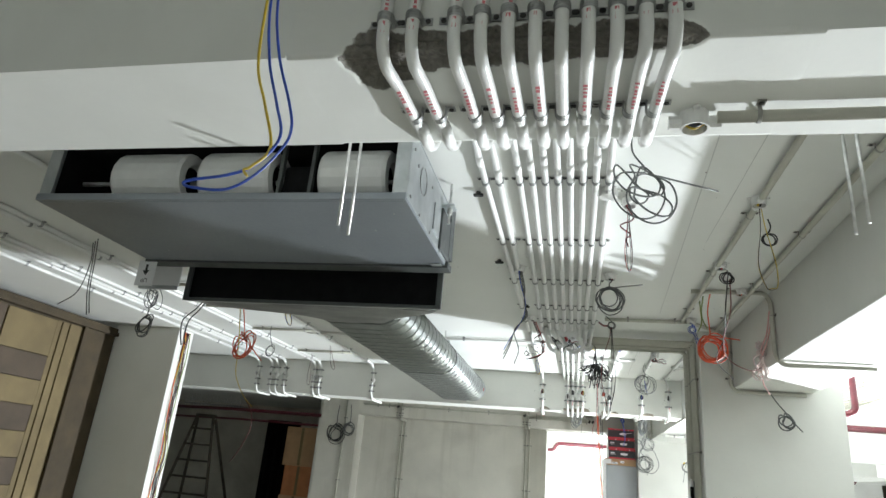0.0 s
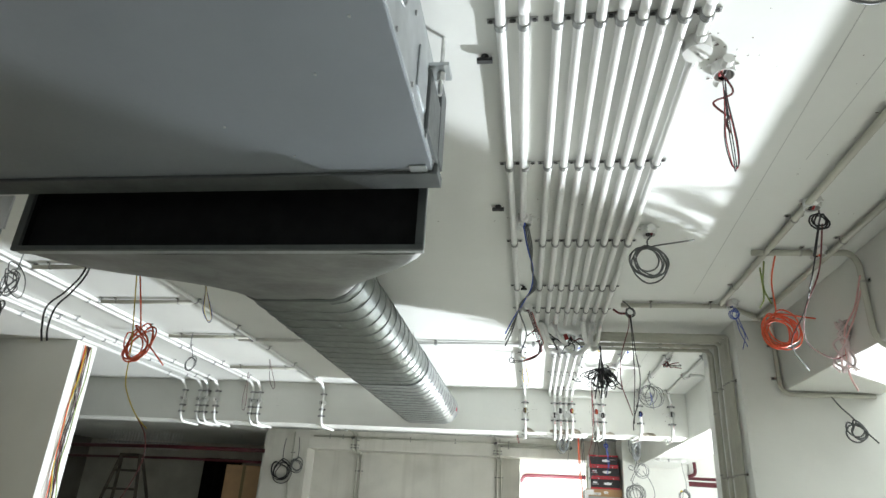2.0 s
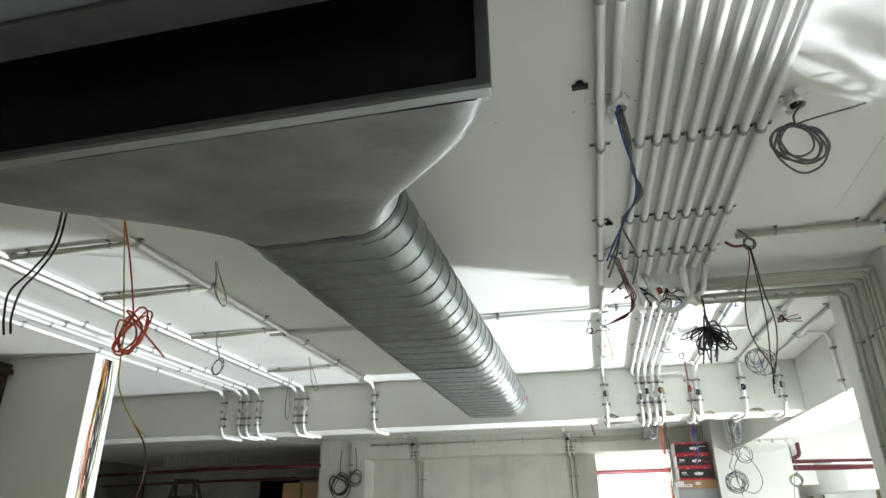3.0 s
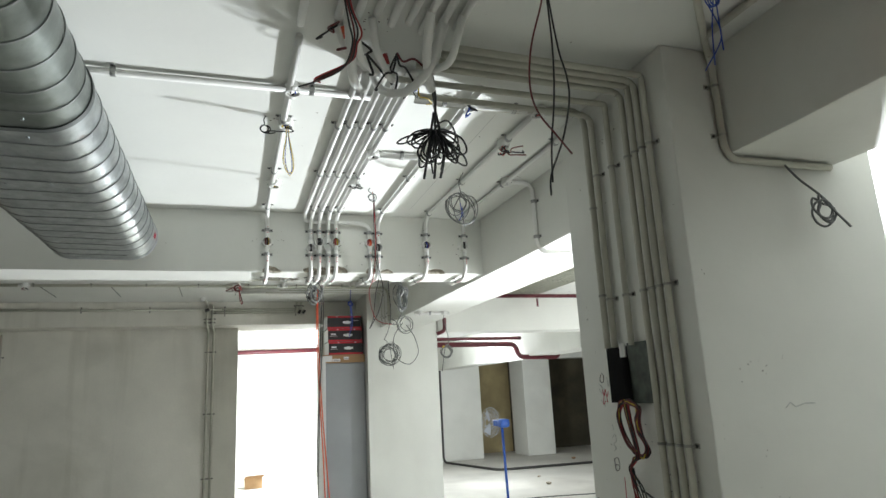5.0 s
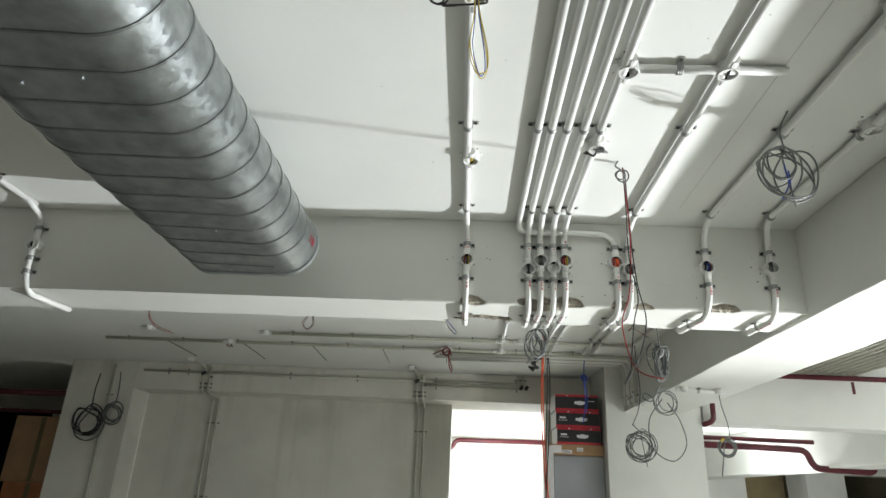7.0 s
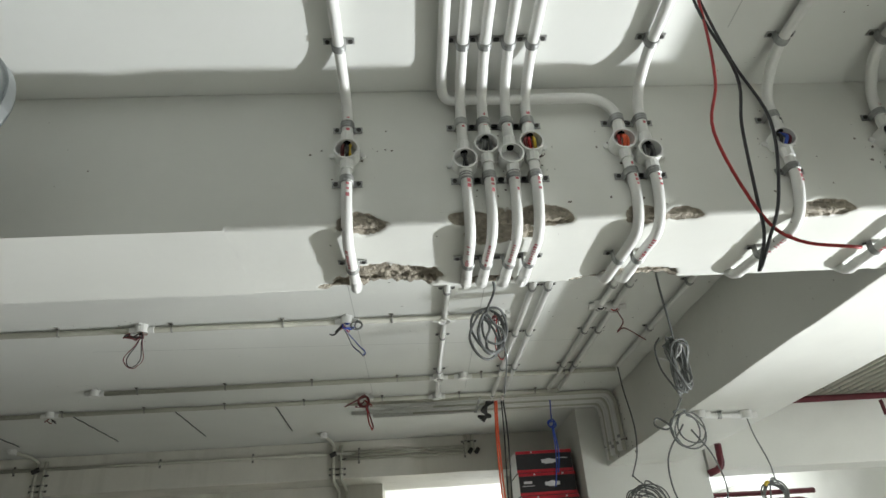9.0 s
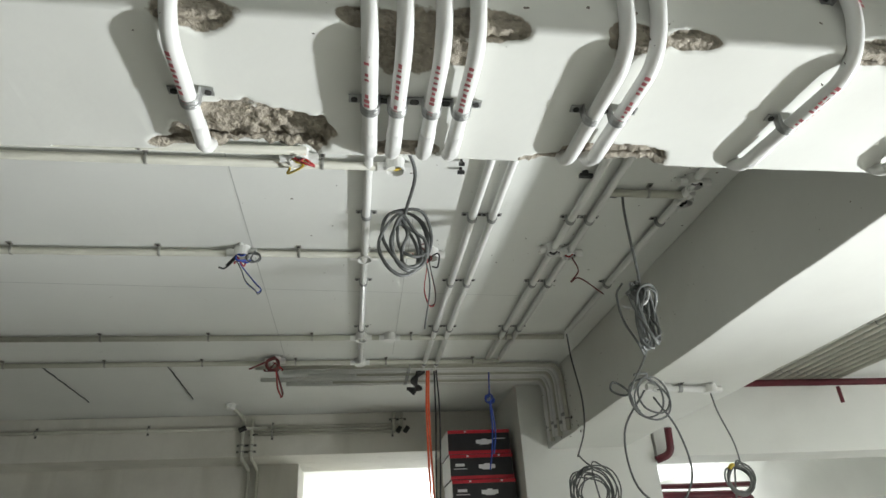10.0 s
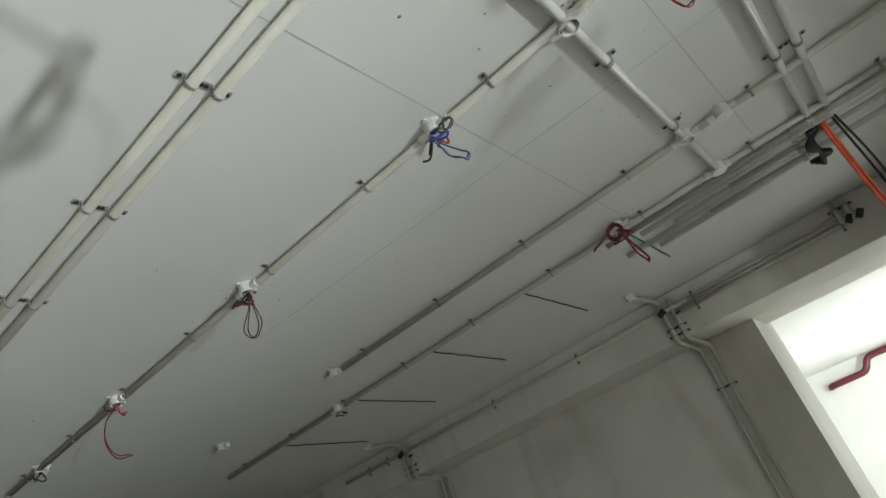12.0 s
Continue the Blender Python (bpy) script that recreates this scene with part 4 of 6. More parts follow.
for x0, x1 in ((-1.30, -1.02), (-0.95, -0.68), (-0.50, -0.262)):
    bm = bmesh.new()
    k = 22
    cy, cz = ay0 + 0.125, az0 + 0.128
    prof = []
    for i in range(k):
        a = 2 * math.pi * i / k
        r = 0.098 + 0.012 * math.sin(a * 0.5)
        prof.append((cy + r * math.cos(a), cz + r * math.sin(a)))
    secs = []
    for x in (x0, x0 + 0.012, x1 - 0.012, x1):
        s = 0.93 if x in (x0, x1) else 1.0
        secs.append([bm.verts.new((x, cy + (p[0] - cy) * s, cz + (p[1] - cz) * s)) for p in prof])
    for a, b in zip(secs, secs[1:]):
        for i in range(k):
            bm.faces.new((a[i], a[(i + 1) % k], b[(i + 1) % k], b[i]))
    for sec, xx, d in ((secs[0], x0, 0.03), (secs[-1], x1, -0.03)):
        inner = [bm.verts.new((xx, cy + (p[0] - cy) * 0.62, cz + (p[1] - cz) * 0.62)) for p in prof]
        deep = [bm.verts.new((xx + d, cy + (p[0] - cy) * 0.58, cz + (p[1] - cz) * 0.58)) for p in prof]
        for i in range(k):
            bm.faces.new((sec[i], sec[(i + 1) % k], inner[(i + 1) % k], inner[i]))
            bm.faces.new((inner[i], inner[(i + 1) % k], deep[(i + 1) % k], deep[i]))
    bmesh.ops.recalc_face_normals(bm, faces=bm.faces)
    bl = part("blower", bm, BLOWER, unit, "off-white rounded blower casing", smooth=False)
    for xx, d in ((x0 + 0.02, 0.004), (x1 - 0.02, -0.004)):
        bm = bmesh.new()
        add_tube(bm, [(xx, cy, cz), (xx + d, cy, cz)], 0.058, 18)
        part("fan_wheel", bm, BLACK, bl, "dark blower wheel")
    for x in (x0 + 0.04, (x0 + x1) / 2, x1 - 0.04):
        part("tab", box(x - 0.018, x + 0.018, ay0 + 0.012, ay0 + 0.02, az0 + 0.028, az0 + 0.036, 0.001), DARKSTEEL, bl)
bm = bmesh.new()
add_tube(bm, [(-1.5, ay0 + 0.125, az0 + 0.128), (-0.2, ay0 + 0.125, az0 + 0.128)], 0.009, 8)
part("shaft", bm, CLIP, unit)
part("motor", box(-0.66, -0.535, ay0 + 0.09, ay0 + 0.19, az0 + 0.07, az0 + 0.18, 0.02), BLACK, unit, "dark fan motor")
for x in (-0.655, -0.54):
    part("motor_bracket", box(x, x + 0.012, ay0 + 0.05, ay0 + 0.07, az0 + 0.015, az1 - 0.01), DARKSTEEL, unit)
# details of the side: knock-out circle, drain cover, screws, hanging lug
bm = bmesh.new()
add_tube(bm, [(ax1 + 0.003, ay0 + 0.17 + 0.045 * math.cos(a * math.pi / 12), az0 + 0.15 + 0.05 * math.sin(a * math.pi / 12)) for a in range(25)], 0.0018, 5)
part("knockout_ring", bm, CLIP, side)
part("drain_cover", box(ax1 + 0.001, ax1 + 0.006, ay0 + 0.36, ay0 + 0.46, az0 + 0.05, az0 + 0.16, 0.002), GALV, side)
part("pipe_plate", box(ax1 + 0.001, ax1 + 0.010, ay0 + 0.48, ay1 - 0.03, az0 + 0.02, az0 + 0.19, 0.003), DARKSTEEL, side, "dark pipe connection plate")
for y, z in ((0.03, 0.03), (0.03, 0.2), (0.16, 0.02), (0.32, 0.02), (0.30, 0.19), (0.5, 0.015), (0.62, 0.02), (0.09, 0.17)):
    bm = bmesh.new()
    add_tube(bm, [(ax1 + 0.001, ay0 + y, az0 + z), (ax1 + 0.005, ay0 + y, az0 + z)], 0.006, 8)
    part("screw", bm, CLIP, side)
for x in (ax1, ax0 - 0.05):
    lug = part("hanging_lug", box(x, x + 0.05, ay1 - 0.20, ay1 - 0.14, az1 - 0.055, az1 - 0.045, 0.002), GALV, unit)
    bm = bmesh.new()
    add_tube(bm, [(x + 0.028, ay1 - 0.17, az1 - 0.12), (x + 0.028, ay1 - 0.17, CZ - 0.001)], 0.005, 8)
    add_tube(bm, [(x + 0.028, ay1 - 0.17, az1 - 0.08), (x + 0.028, ay1 - 0.17, az1 - 0.056)], 0.011, 6)
    add_tube(bm, [(x + 0.028, ay1 - 0.17, az1 - 0.044), (x + 0.028, ay1 - 0.17, az1 - 0.03)], 0.011, 6)
    part("hanger_rod", bm, RODZINC, unit)
for x, y in ((-0.35, 0.25), (-0.62, 0.42), (-1.1, 0.2), (-0.5, 0.55), (-0.24, 0.1), (-1.35, 0.5)):
    bm = bmesh.new()
    add_tube(bm, [(x, ay0 + y, az0), (x, ay0 + y, az0 - 0.002)], 0.003, 8)
    part("screw", bm, CLIP, unit)
part("corner_clip", box(ax1 - 0.055, ax1 - 0.012, ay1 - 0.075, ay1 - 0.03, az0 - 0.004, az0, 0.001), GALV, unit, "small bright corner clip")
# flange round the outlet
for x0, x1, z0, z1 in ((ax0 - 0.01, ax1 + 0.012, az0 - 0.008, az0 + 0.02), (ax0 - 0.01, ax1 + 0.012, az1 - 0.02, az1 + 0.014), (ax0 - 0.01, ax0 + 0.03, az0 + 0.04, az1 - 0.02), (ax1 - 0.028, ax1 + 0.012, az0 + 0.04, az1 - 0.02)):
    part("outlet_flange", box(x0, x1, ay1 - 0.045, ay1 + 0.03, z0, z1, 0.002), DARKSTEEL, unit, "dark steel outlet flange")
# the tag with the arrow
tag = thing("direction_tag", (-1.545, 2.40, 2.43), "small white tag with a black arrow hanging at the unit", "tag")
tx, ty = -1.545, 2.40
part("card", box(tx - 0.045, tx + 0.045, ty, ty + 0.003, 2.315, 2.434, 0.001), WHITEPRINT, tag)
bm = bmesh.new()
for pts in (((-0.006, 0.0), (0.006, 0.0), (0.006, -0.03), (-0.006, -0.03)), ((-0.017, -0.028), (0.017, -0.028), (0.0, -0.052))):
    bm.faces.new([bm.verts.new((tx + x, ty - 0.0012, 2.415 + z)) for x, z in pts])
part("arrow", bm, INK, tag)
fc = bpy.data.curves.new("up_word", "FONT")
fc.body, fc.size, fc.align_x = "UP", 0.028, "CENTER"
word = new("word", fc)
fc.materials.append(INK)
word.parent = tag
word.matrix_parent_inverse = Matrix.Translation(tag.location).inverted()
word.matrix_basis = Matrix.Translation((tx, ty - 0.0014, 2.350)) @ pose(0, 0, 0, 90, 180, 0)

plenum = thing("duct_plenum", (-0.85, 2.62, 2.318), "galvanised sheet plenum tapering to an oval duct", "air duct")
px0, px1, pz0, pz1 = -1.455, -0.221, 2.307, 2.69
for x0, x1, z0, z1 in ((px0, px1, pz0, pz0 + 0.014), (px0, px1, pz1 - 0.014, pz1), (px0, px0 + 0.016, pz0 + 0.014, pz1 - 0.014), (px1 - 0.016, px1, pz0 + 0.014, pz1 - 0.014)):
    part("frame_bar", box(x0, x1, 2.592, 2.62, z0, z1, 0.002), GALV, plenum, "dull galvanised frame")
for x0, x1, z0, z1 in ((px0 - 0.004, px1 + 0.004, pz0 - 0.003, pz0 + 0.012), (px0 - 0.004, px0 + 0.02, pz0 + 0.012, pz1), (px1 - 0.02, px1 + 0.004, pz0 + 0.012, pz1)):
    part("frame_edge", box(x0, x1, 2.58, 2.592, z0, z1, 0.002), DARKSTEEL, plenum)
# black sheets stand in for the shade inside the plenum mouth
part("inner_shade", box(px0 + 0.017, px1 - 0.017, 2.614, 2.618, pz0 + 0.015, pz1 - 0.015), BLACK, plenum, "black sheet standing for the shade inside the plenum")
part("inner_shade", box(px0 + 0.0165, px0 + 0.019, 2.585, 2.614, pz0 + 0.015, pz1 - 0.015), BLACK, plenum, "black sheet standing for the shade inside the plenum")
# flap is coloured white to stand for bright light on bare sheet
for x0, x1 in ((-1.62, -1.47),):
    part("side_flap", box(x0, x1 - 0.006, 2.55, 2.558, 2.36, 2.47), WHITEPRINT, plenum, "bent sheet flap, coloured white for the light on it")
    part("flap_rail", box(x0 - 0.05, x1 - 0.006, 2.53, 2.55, 2.34, 2.356), GALV, plenum)
DX0, DX1, DZ0, DZ1 = -1.09, -0.575, 2.38, 2.634
DY0, DY1 = 3.25, 6.64


def oval(x0, x1, z0, z1, n=64):
    """Flat oval outline with points on its flats too, from the floor round."""
    r = (z1 - z0) / 2
    cxa, cxb, cz = x0 + r, x1 - r, (z0 + z1) / 2
    pts = []
    q, f = n * 3 // 8, n // 8
    for i in range(q):
        a = -math.pi / 2 + math.pi * i / (q - 1)
        pts.append((cxb + r * math.cos(a), cz + r * math.sin(a)))
    pts += [(cxb + (cxa - cxb) * (i + 1) / (f + 1), z1) for i in range(f)]
    for i in range(q):
        a = math.pi / 2 + math.pi * i / (q - 1)
        pts.append((cxa + r * math.cos(a), cz + r * math.sin(a)))
    pts += [(cxa + (cxb - cxa) * (i + 1) / (f + 1), z0) for i in range(f)]
    return pts


def rect_like(x0, x1, z0, z1, n=64):
    """A rectangle with as many points, matched to oval()."""
    q, f = n * 3 // 8, n // 8
    k = 0.18 * (x1 - x0)
    pts = []
    for ax, az, bz, sg in ((x1, z0, z1, -1), (x0, z1, z0, 1)):
        for i in range(q):
            t = i / (q - 1)
            s = min(1, max(0, (t - 0.15) / 0.7))
            off = k * (max(0, 0.15 - t) / 0.15 + max(0, t - 0.85) / 0.15)
            pts.append((ax + sg * off, az + (bz - az) * s))
        ends = (x1 - k, x0 + k) if sg < 0 else (x0 + k, x1 - k)
        pts += [(ends[0] + (ends[1] - ends[0]) * (i + 1) / (f + 1), bz) for i in range(f)]
    return pts


bm = bmesh.new()
ra, ob_ = rect_like(px0, px1, pz0, pz1), oval(DX0, DX1, DZ0, DZ1)
secs = []
for i in range(9):
    t = i / 8
    e = t * t * (3 - 2 * t) * 0.55 + t * 0.45
    secs.append([bm.verts.new((a[0] + (b[0] - a[0]) * e, 2.62 + (DY0 - 2.62) * t, a[1] + (b[1] - a[1]) * e + 0.004 * noise.noise(Vector((a[0] * 5, t * 3, a[1] * 5))))) for a, b in zip(ra, ob_)])
for a, b in zip(secs, secs[1:]):
    for i in range(len(a)):
        bm.faces.new((a[i], a[(i + 1) % len(a)], b[(i + 1) % len(b)], b[i]))
bmesh.ops.recalc_face_normals(bm, faces=bm.faces)
part("transition", bm, TRANSITION, plenum, "creased galvanised transition piece", smooth=True)

duct = thing("oval_duct", (-0.78, 4.8, 2.365), "spiral-seamed galvanised flat oval air duct, open at its end", "air duct")
bm = bmesh.new()
outline = oval(DX0, DX1, DZ0, DZ1)
secs = []
ny = 72
for j in range(ny + 1):
    y = DY0 - 0.02 + (DY1 - DY0 + 0.02) * j / ny
    secs.append([bm.verts.new((x + 0.002 * noise.noise(Vector((x * 7, y * 4, z * 7))), y, z + 0.004 * noise.noise(Vector((x * 3, y * 2.2, z * 3))))) for x, z in outline])
inner = [bm.verts.new((x + (-0.833 - x) * 0.02, DY1, z + (2.507 - z) * 0.02)) for x, z in outline]
deep = [bm.verts.new((x + (-0.833 - x) * 0.02, DY1 - 0.5, z + (2.507 - z) * 0.02)) for x, z in outline]
for a, b in list(zip(secs, secs[1:])) + [(secs[-1], inner), (inner, deep)]:
    for i in range(len(a)):
        bm.faces.new((a[i], a[(i + 1) % len(a)], b[(i + 1) % len(b)], b[i]))
bmesh.ops.recalc_face_normals(bm, faces=bm.faces)
body = part("duct_shell", bm, DUCT, duct, smooth=True)
# the first length is an older, greener sheet than the one joined to it
body.data.materials.append(DUCTOLD)
for f in body.data.polygons:
    f.material_index = 1 if f.center.y < 4.92 else 0


def duct_point(x, y, z, out):
    """A point of the shell, with its dents, moved outwards."""
    r = (DZ1 - DZ0) / 2
    cx = min(max(x, DX0 + r), DX1 - r)
    nn = Vector((x - cx, 0, z - (DZ0 + DZ1) / 2)).normalized()
    return Vector((x + 0.002 * noise.noise(Vector((x * 7, y * 4, z * 7))), y, z + 0.004 * noise.noise(Vector((x * 3, y * 2.2, z * 3))))) + nn * out


PITCH = 0.115
for j in range(28):
    y = DY0 + 0.06 + PITCH * j
    bm = bmesh.new()
    gap = bmesh.new()
    n = len(outline)
    loop = [(outline[i % n][0], y + PITCH * i / n, outline[i % n][1]) for i in range(n + 1)]
    lip = [[bm.verts.new(duct_point(x, yy + dy, z, out)) for x, yy, z in loop] for out, dy in ((-0.001, -0.004), (0.0028, -0.003), (0.0028, 0.003), (-0.001, 0.004))]
    for a, b in zip(lip, lip[1:]):
        for i in range(n):
            bm.faces.new((a[i], a[i + 1], b[i + 1], b[i]))
    sm = part("seam", bm, SEAM, body)
    lip = [[gap.verts.new(duct_point(x, yy + dy, z, 0.0009)) for x, yy, z in loop] for dy in (0.0036, 0.0056)]
    for i in range(n):
        gap.faces.new((lip[0][i], lip[0][i + 1], lip[1][i + 1], lip[1][i]))
    part("seam_gap", gap, BLACK if y < 4.9 else SEAM, body, "dark line of the lock seam")
for y in (DY0 + 0.005, 4.92, DY1 - 0.02):
    bm = bmesh.new()
    cxm, czm = (DX0 + DX1) / 2, (DZ0 + DZ1) / 2
    lip = [[bm.verts.new((cxm + (x - cxm) * s * 0.999, y + dy, czm + (z - czm) * s)) for x, z in outline] for s, dy in ((1.0, -0.012), (1.02, -0.012), (1.02, 0.012), (1.0, 0.012))]
    for a, b in zip(lip, lip[1:]):
        for i in range(len(a)):
            bm.faces.new((a[i], a[(i + 1) % len(a)], b[(i + 1) % len(b)], b[i]))
    part("joint_band", bm, DARKSTEEL if y < 5.5 else GALV, body, "dark joint band")
for y in (3.6, 5.0):
    for x in (DX0 + 0.12, DX1 - 0.12):
        bm = bmesh.new()
        add_tube(bm, [(x, y, DZ1 + 0.012), (x, y, CZ - 0.001)], 0.004, 6)
        part("hanger_rod", bm, RODZINC, duct)
    part("hanger_bar", box(DX0 + 0.08, DX1 - 0.08, y - 0.012, y + 0.012, DZ1 + 0.008, DZ1 + 0.03), GALV, duct)
for x, y in ((-0.72, 4.85), (-0.74, 4.98), (-0.86, 4.86), (-0.78, 5.4), (-0.92, 5.42), (-0.8, 6.2), (-0.75, 3.6)):
    bm = bmesh.new()
    add_tube(bm, [(x, y, DZ0 - 0.003), (x, y, DZ0 + 0.004)], 0.0045, 8)
    part("rivet", bm, GALV, body)
# the marker scrawl near the open end: a few thin strokes round the flank
MARK = (((0, 0), (0, 1)), ((0, 1), (0.5, 0.85), (0.6, 0.4), (0.4, 0.05), (0, 0)), ((0.95, 0.0), (0.95, 1.0)), ((0.75, 1.0), (1.2, 0.95)), ((1.4, 0.5), (1.5, 0.5)), ((1.75, 0.95), (2.15, 0.9), (1.95, 0.55), (2.25, 0.3), (2.1, 0.0), (1.75, 0.1)))
for st in MARK:
    pts = []
    for u, v in st:
        a = math.radians(-14 + 13 * v)
        pts.append((DX1 - 0.127 + 0.1288 * math.cos(a), 6.56 - 0.024 * u, 2.507 + 0.1288 * math.sin(a)))
    bm = bmesh.new()
    add_tube(bm, pts, 0.0013, 5)
    part("red_mark", bm, REDINK, body, "thin red marker stroke")

# threaded rods that carry nothing yet
for x, y in ((-0.275, 1.495), (-0.272, 1.567), (1.03, 1.55), (1.03, 1.625)):
    bm = bmesh.new()
    add_tube(bm, [(x, y, 2.246 if x < 0 else 2.285), (x, y, CZ)], 0.0045, 8)
    ob = part("threaded_rod", bm, RODZINC, origin=(x, y, CZ), smooth=True)
    tagged(ob, "thin bright threaded rod hanging from the ceiling", "threaded rod", "hanging rods")

# ---- wires ----


def wire(paths, colour, label, r=0.0028, group="", name="hanging_wire", n=6, piece="strand"):
    if len(paths) > 1:
        th = thing(name, paths[0][0], label, "wire", group)
        for p in paths:
            bm = bmesh.new()
            add_tube(bm, smooth_path(p, n), r, 6)
            part(piece, bm, WIRES[colour], th, smooth=True)
        return th
    bm = bmesh.new()
    add_tube(bm, smooth_path(paths[0], n), r, 6)
    ob = part(name, bm, WIRES[colour], smooth=True, origin=paths[0][0])
    return tagged(ob, label, "wire", group)


def coil(top, centre, radius, turns, colour, label, seed, r=0.003, flat=0.35, turn=0.0, tail=None, squeeze=1.0, mess=0.25):
    """A loose coil of wire that hangs from top; turn: the way its plane faces, in degrees."""
    rnd = random.Random(seed)
    c = Vector(centre)
    m = Matrix.Rotation(math.radians(turn), 3, "Z")
    pts = [Vector(top), (Vector(top) * 0.55 + (c + Vector((0, 0, radius))) * 0.45) + Vector((rnd.uniform(-0.02, 0.02), rnd.uniform(-0.02, 0.02), 0)), c + Vector((0, 0, radius))]
    for k in range(turns):
        rr = radius * rnd.uniform(0.95 - mess, 1.05 + 0.4 * mess)
        ox, oz, tilt = rnd.uniform(-mess, mess) * radius, rnd.uniform(-mess, mess) * radius, rnd.uniform(-flat, flat)
        for i in range(1, 9):
            a = math.pi / 2 + 2 * math.pi * i / 8
            q = Vector((math.cos(a) * rr * squeeze + ox, math.sin(a) * tilt * rr + rnd.uniform(-0.1, 0.1) * radius, math.sin(a) * rr + oz))
            pts.append(c + m @ q)
    if tail:
        pts.append(Vector(tail))
    return wire([pts], colour, label, r, "coiled wires", "wire_coil", 5)


def bunch(top, knot, n, length, colour, label, seed, r=0.0036, down=0.5):
    """Cable folded to and fro and tied at a knot, its loops splaying out like petals."""
    rnd = random.Random(seed)
    k = Vector(knot)
    paths = [[Vector(top), (Vector(top) + k) / 2 + Vector((0.012, 0, 0)), k]]
    for i in range(n):
        a = rnd.uniform(0, 2 * math.pi)
        d = Vector((math.cos(a), math.sin(a) * 0.6, rnd.uniform(-1.1, 0.35) - down * 0.4)).normalized()
        s = d.cross(Vector((rnd.uniform(-1, 1), rnd.uniform(-1, 1), rnd.uniform(-1, 1)))).normalized()
        L, w = length * rnd.uniform(0.55, 1.1), length * rnd.uniform(0.12, 0.3)
        g = Vector((0, 0, -0.25 * L))
        paths.append([k, k + d * L * 0.35 + s * w * 0.7 + g * 0.2, k + d * L * 0.8 + s * w + g * 0.7, k + d * L + g, k + d * L * 0.8 - s * w + g * 0.9, k + d * L * 0.35 - s * w * 0.6 + g * 0.4, k + Vector((0.003, 0, -0.006))])
    for i in range(3):
        paths.append([k, k + Vector((rnd.uniform(-0.03, 0.03), rnd.uniform(-0.03, 0.03), -length * 0.5)), k + Vector((rnd.uniform(-0.06, 0.06), rnd.uniform(-0.05, 0.05), -length * rnd.uniform(0.9, 1.3)))])
    return wire(paths, colour, label, r, "coiled wires", "cable_tangle", 5, "loop")


def strands(top, ends, colours, label, seed, r=0.0024):
    """Loose single wires from one box, each drooping to its own end."""
    rnd = random.Random(seed)
    th = thing("loose_wires", top, label, "wire", "loose wire ends")
    for j, (e, c) in enumerate(zip(ends, colours)):
        t, e = Vector(top), Vector(e)
        mid = (t + e) / 2 + Vector((rnd.uniform(-0.03, 0.03), rnd.uniform(-0.03, 0.03), rnd.uniform(-0.02, 0.01)))
        q = t * 0.75 + e * 0.25 + Vector((rnd.uniform(-0.03, 0.03), rnd.uniform(-0.03, 0.03), -0.02))
        bm = bmesh.new()
        add_tube(bm, smooth_path([t, q, mid, e, e + Vector((rnd.uniform(-0.02, 0.02), rnd.uniform(-0.02, 0.02), rnd.uniform(-0.005, 0.015)))]), r, 6)
        part("strand", bm, WIRES[c], th, smooth=True)
    return th


def hairpin(top, bottom, colours, label, seed, width=0.03, r=0.0014):
    """A wire doubled back into a narrow loop, hanging."""
    th = thing("wire_loop", top, label, "wire", "hanging wire loops")
    rnd = random.Random(seed)
    t, b = Vector(top), Vector(bottom)
    for j, c in enumerate(colours):
        o = Vector((width * (0.5 + 0.3 * rnd.random()), 0.01 * j, 0))
        d = b - t
        bm = bmesh.new()
        add_tube(bm, smooth_path([t, t + d * 0.3 - o * 0.3, t + d * 0.7 - o, b - o * 0.6 + Vector((0, 0, 0.008)), b + Vector((0, 0.004 * j, -0.004 * j)), b + o * 0.6 + Vector((0, 0, 0.012)), t + d * 0.7 + o * 0.8, t + d * 0.25 + o * 0.3, t + Vector((0.006, 0, 0))]), r, 6)
        part("strand", bm, WIRES[c], th, smooth=True)
    return th


# blue and yellow pair over the blowers
wire([[(-0.15, 0.78, CZ), (-0.148, 0.78, 2.5), (-0.148, 0.78, 2.357), (-0.128, 0.78, 2.24), (-0.10, 0.78, 2.158), (-0.083, 0.78, 2.098), (-0.11, 0.775, 2.05), (-0.15, 0.77, 2.03), (-0.205, 0.765, 2.02), (-0.214, 0.762, 2.012), (-0.195, 0.76, 2.005), (-0.145, 0.765, 2.004), (-0.105, 0.77, 2.03), (-0.075, 0.78, 2.08), (-0.07, 0.785, 2.117), (-0.083, 0.785, 2.165), (-0.115, 0.785, 2.25), (-0.138, 0.785, 2.357), (-0.14, 0.785, 2.5), (-0.142, 0.785, CZ)]], "blue", "blue cable loop hanging from the ceiling", 0.0023)
wire([[(-0.158, 0.78, CZ), (-0.157, 0.78, 2.5), (-0.155, 0.78, 2.357), (-0.146, 0.78, 2.232), (-0.12, 0.78, 2.158), (-0.094, 0.778, 2.08), (-0.115, 0.772, 2.045), (-0.125, 0.77, 2.038), (-0.118, 0.77, 2.028)]], "yellow", "yellow cable hanging beside the blue loop", 0.0023)
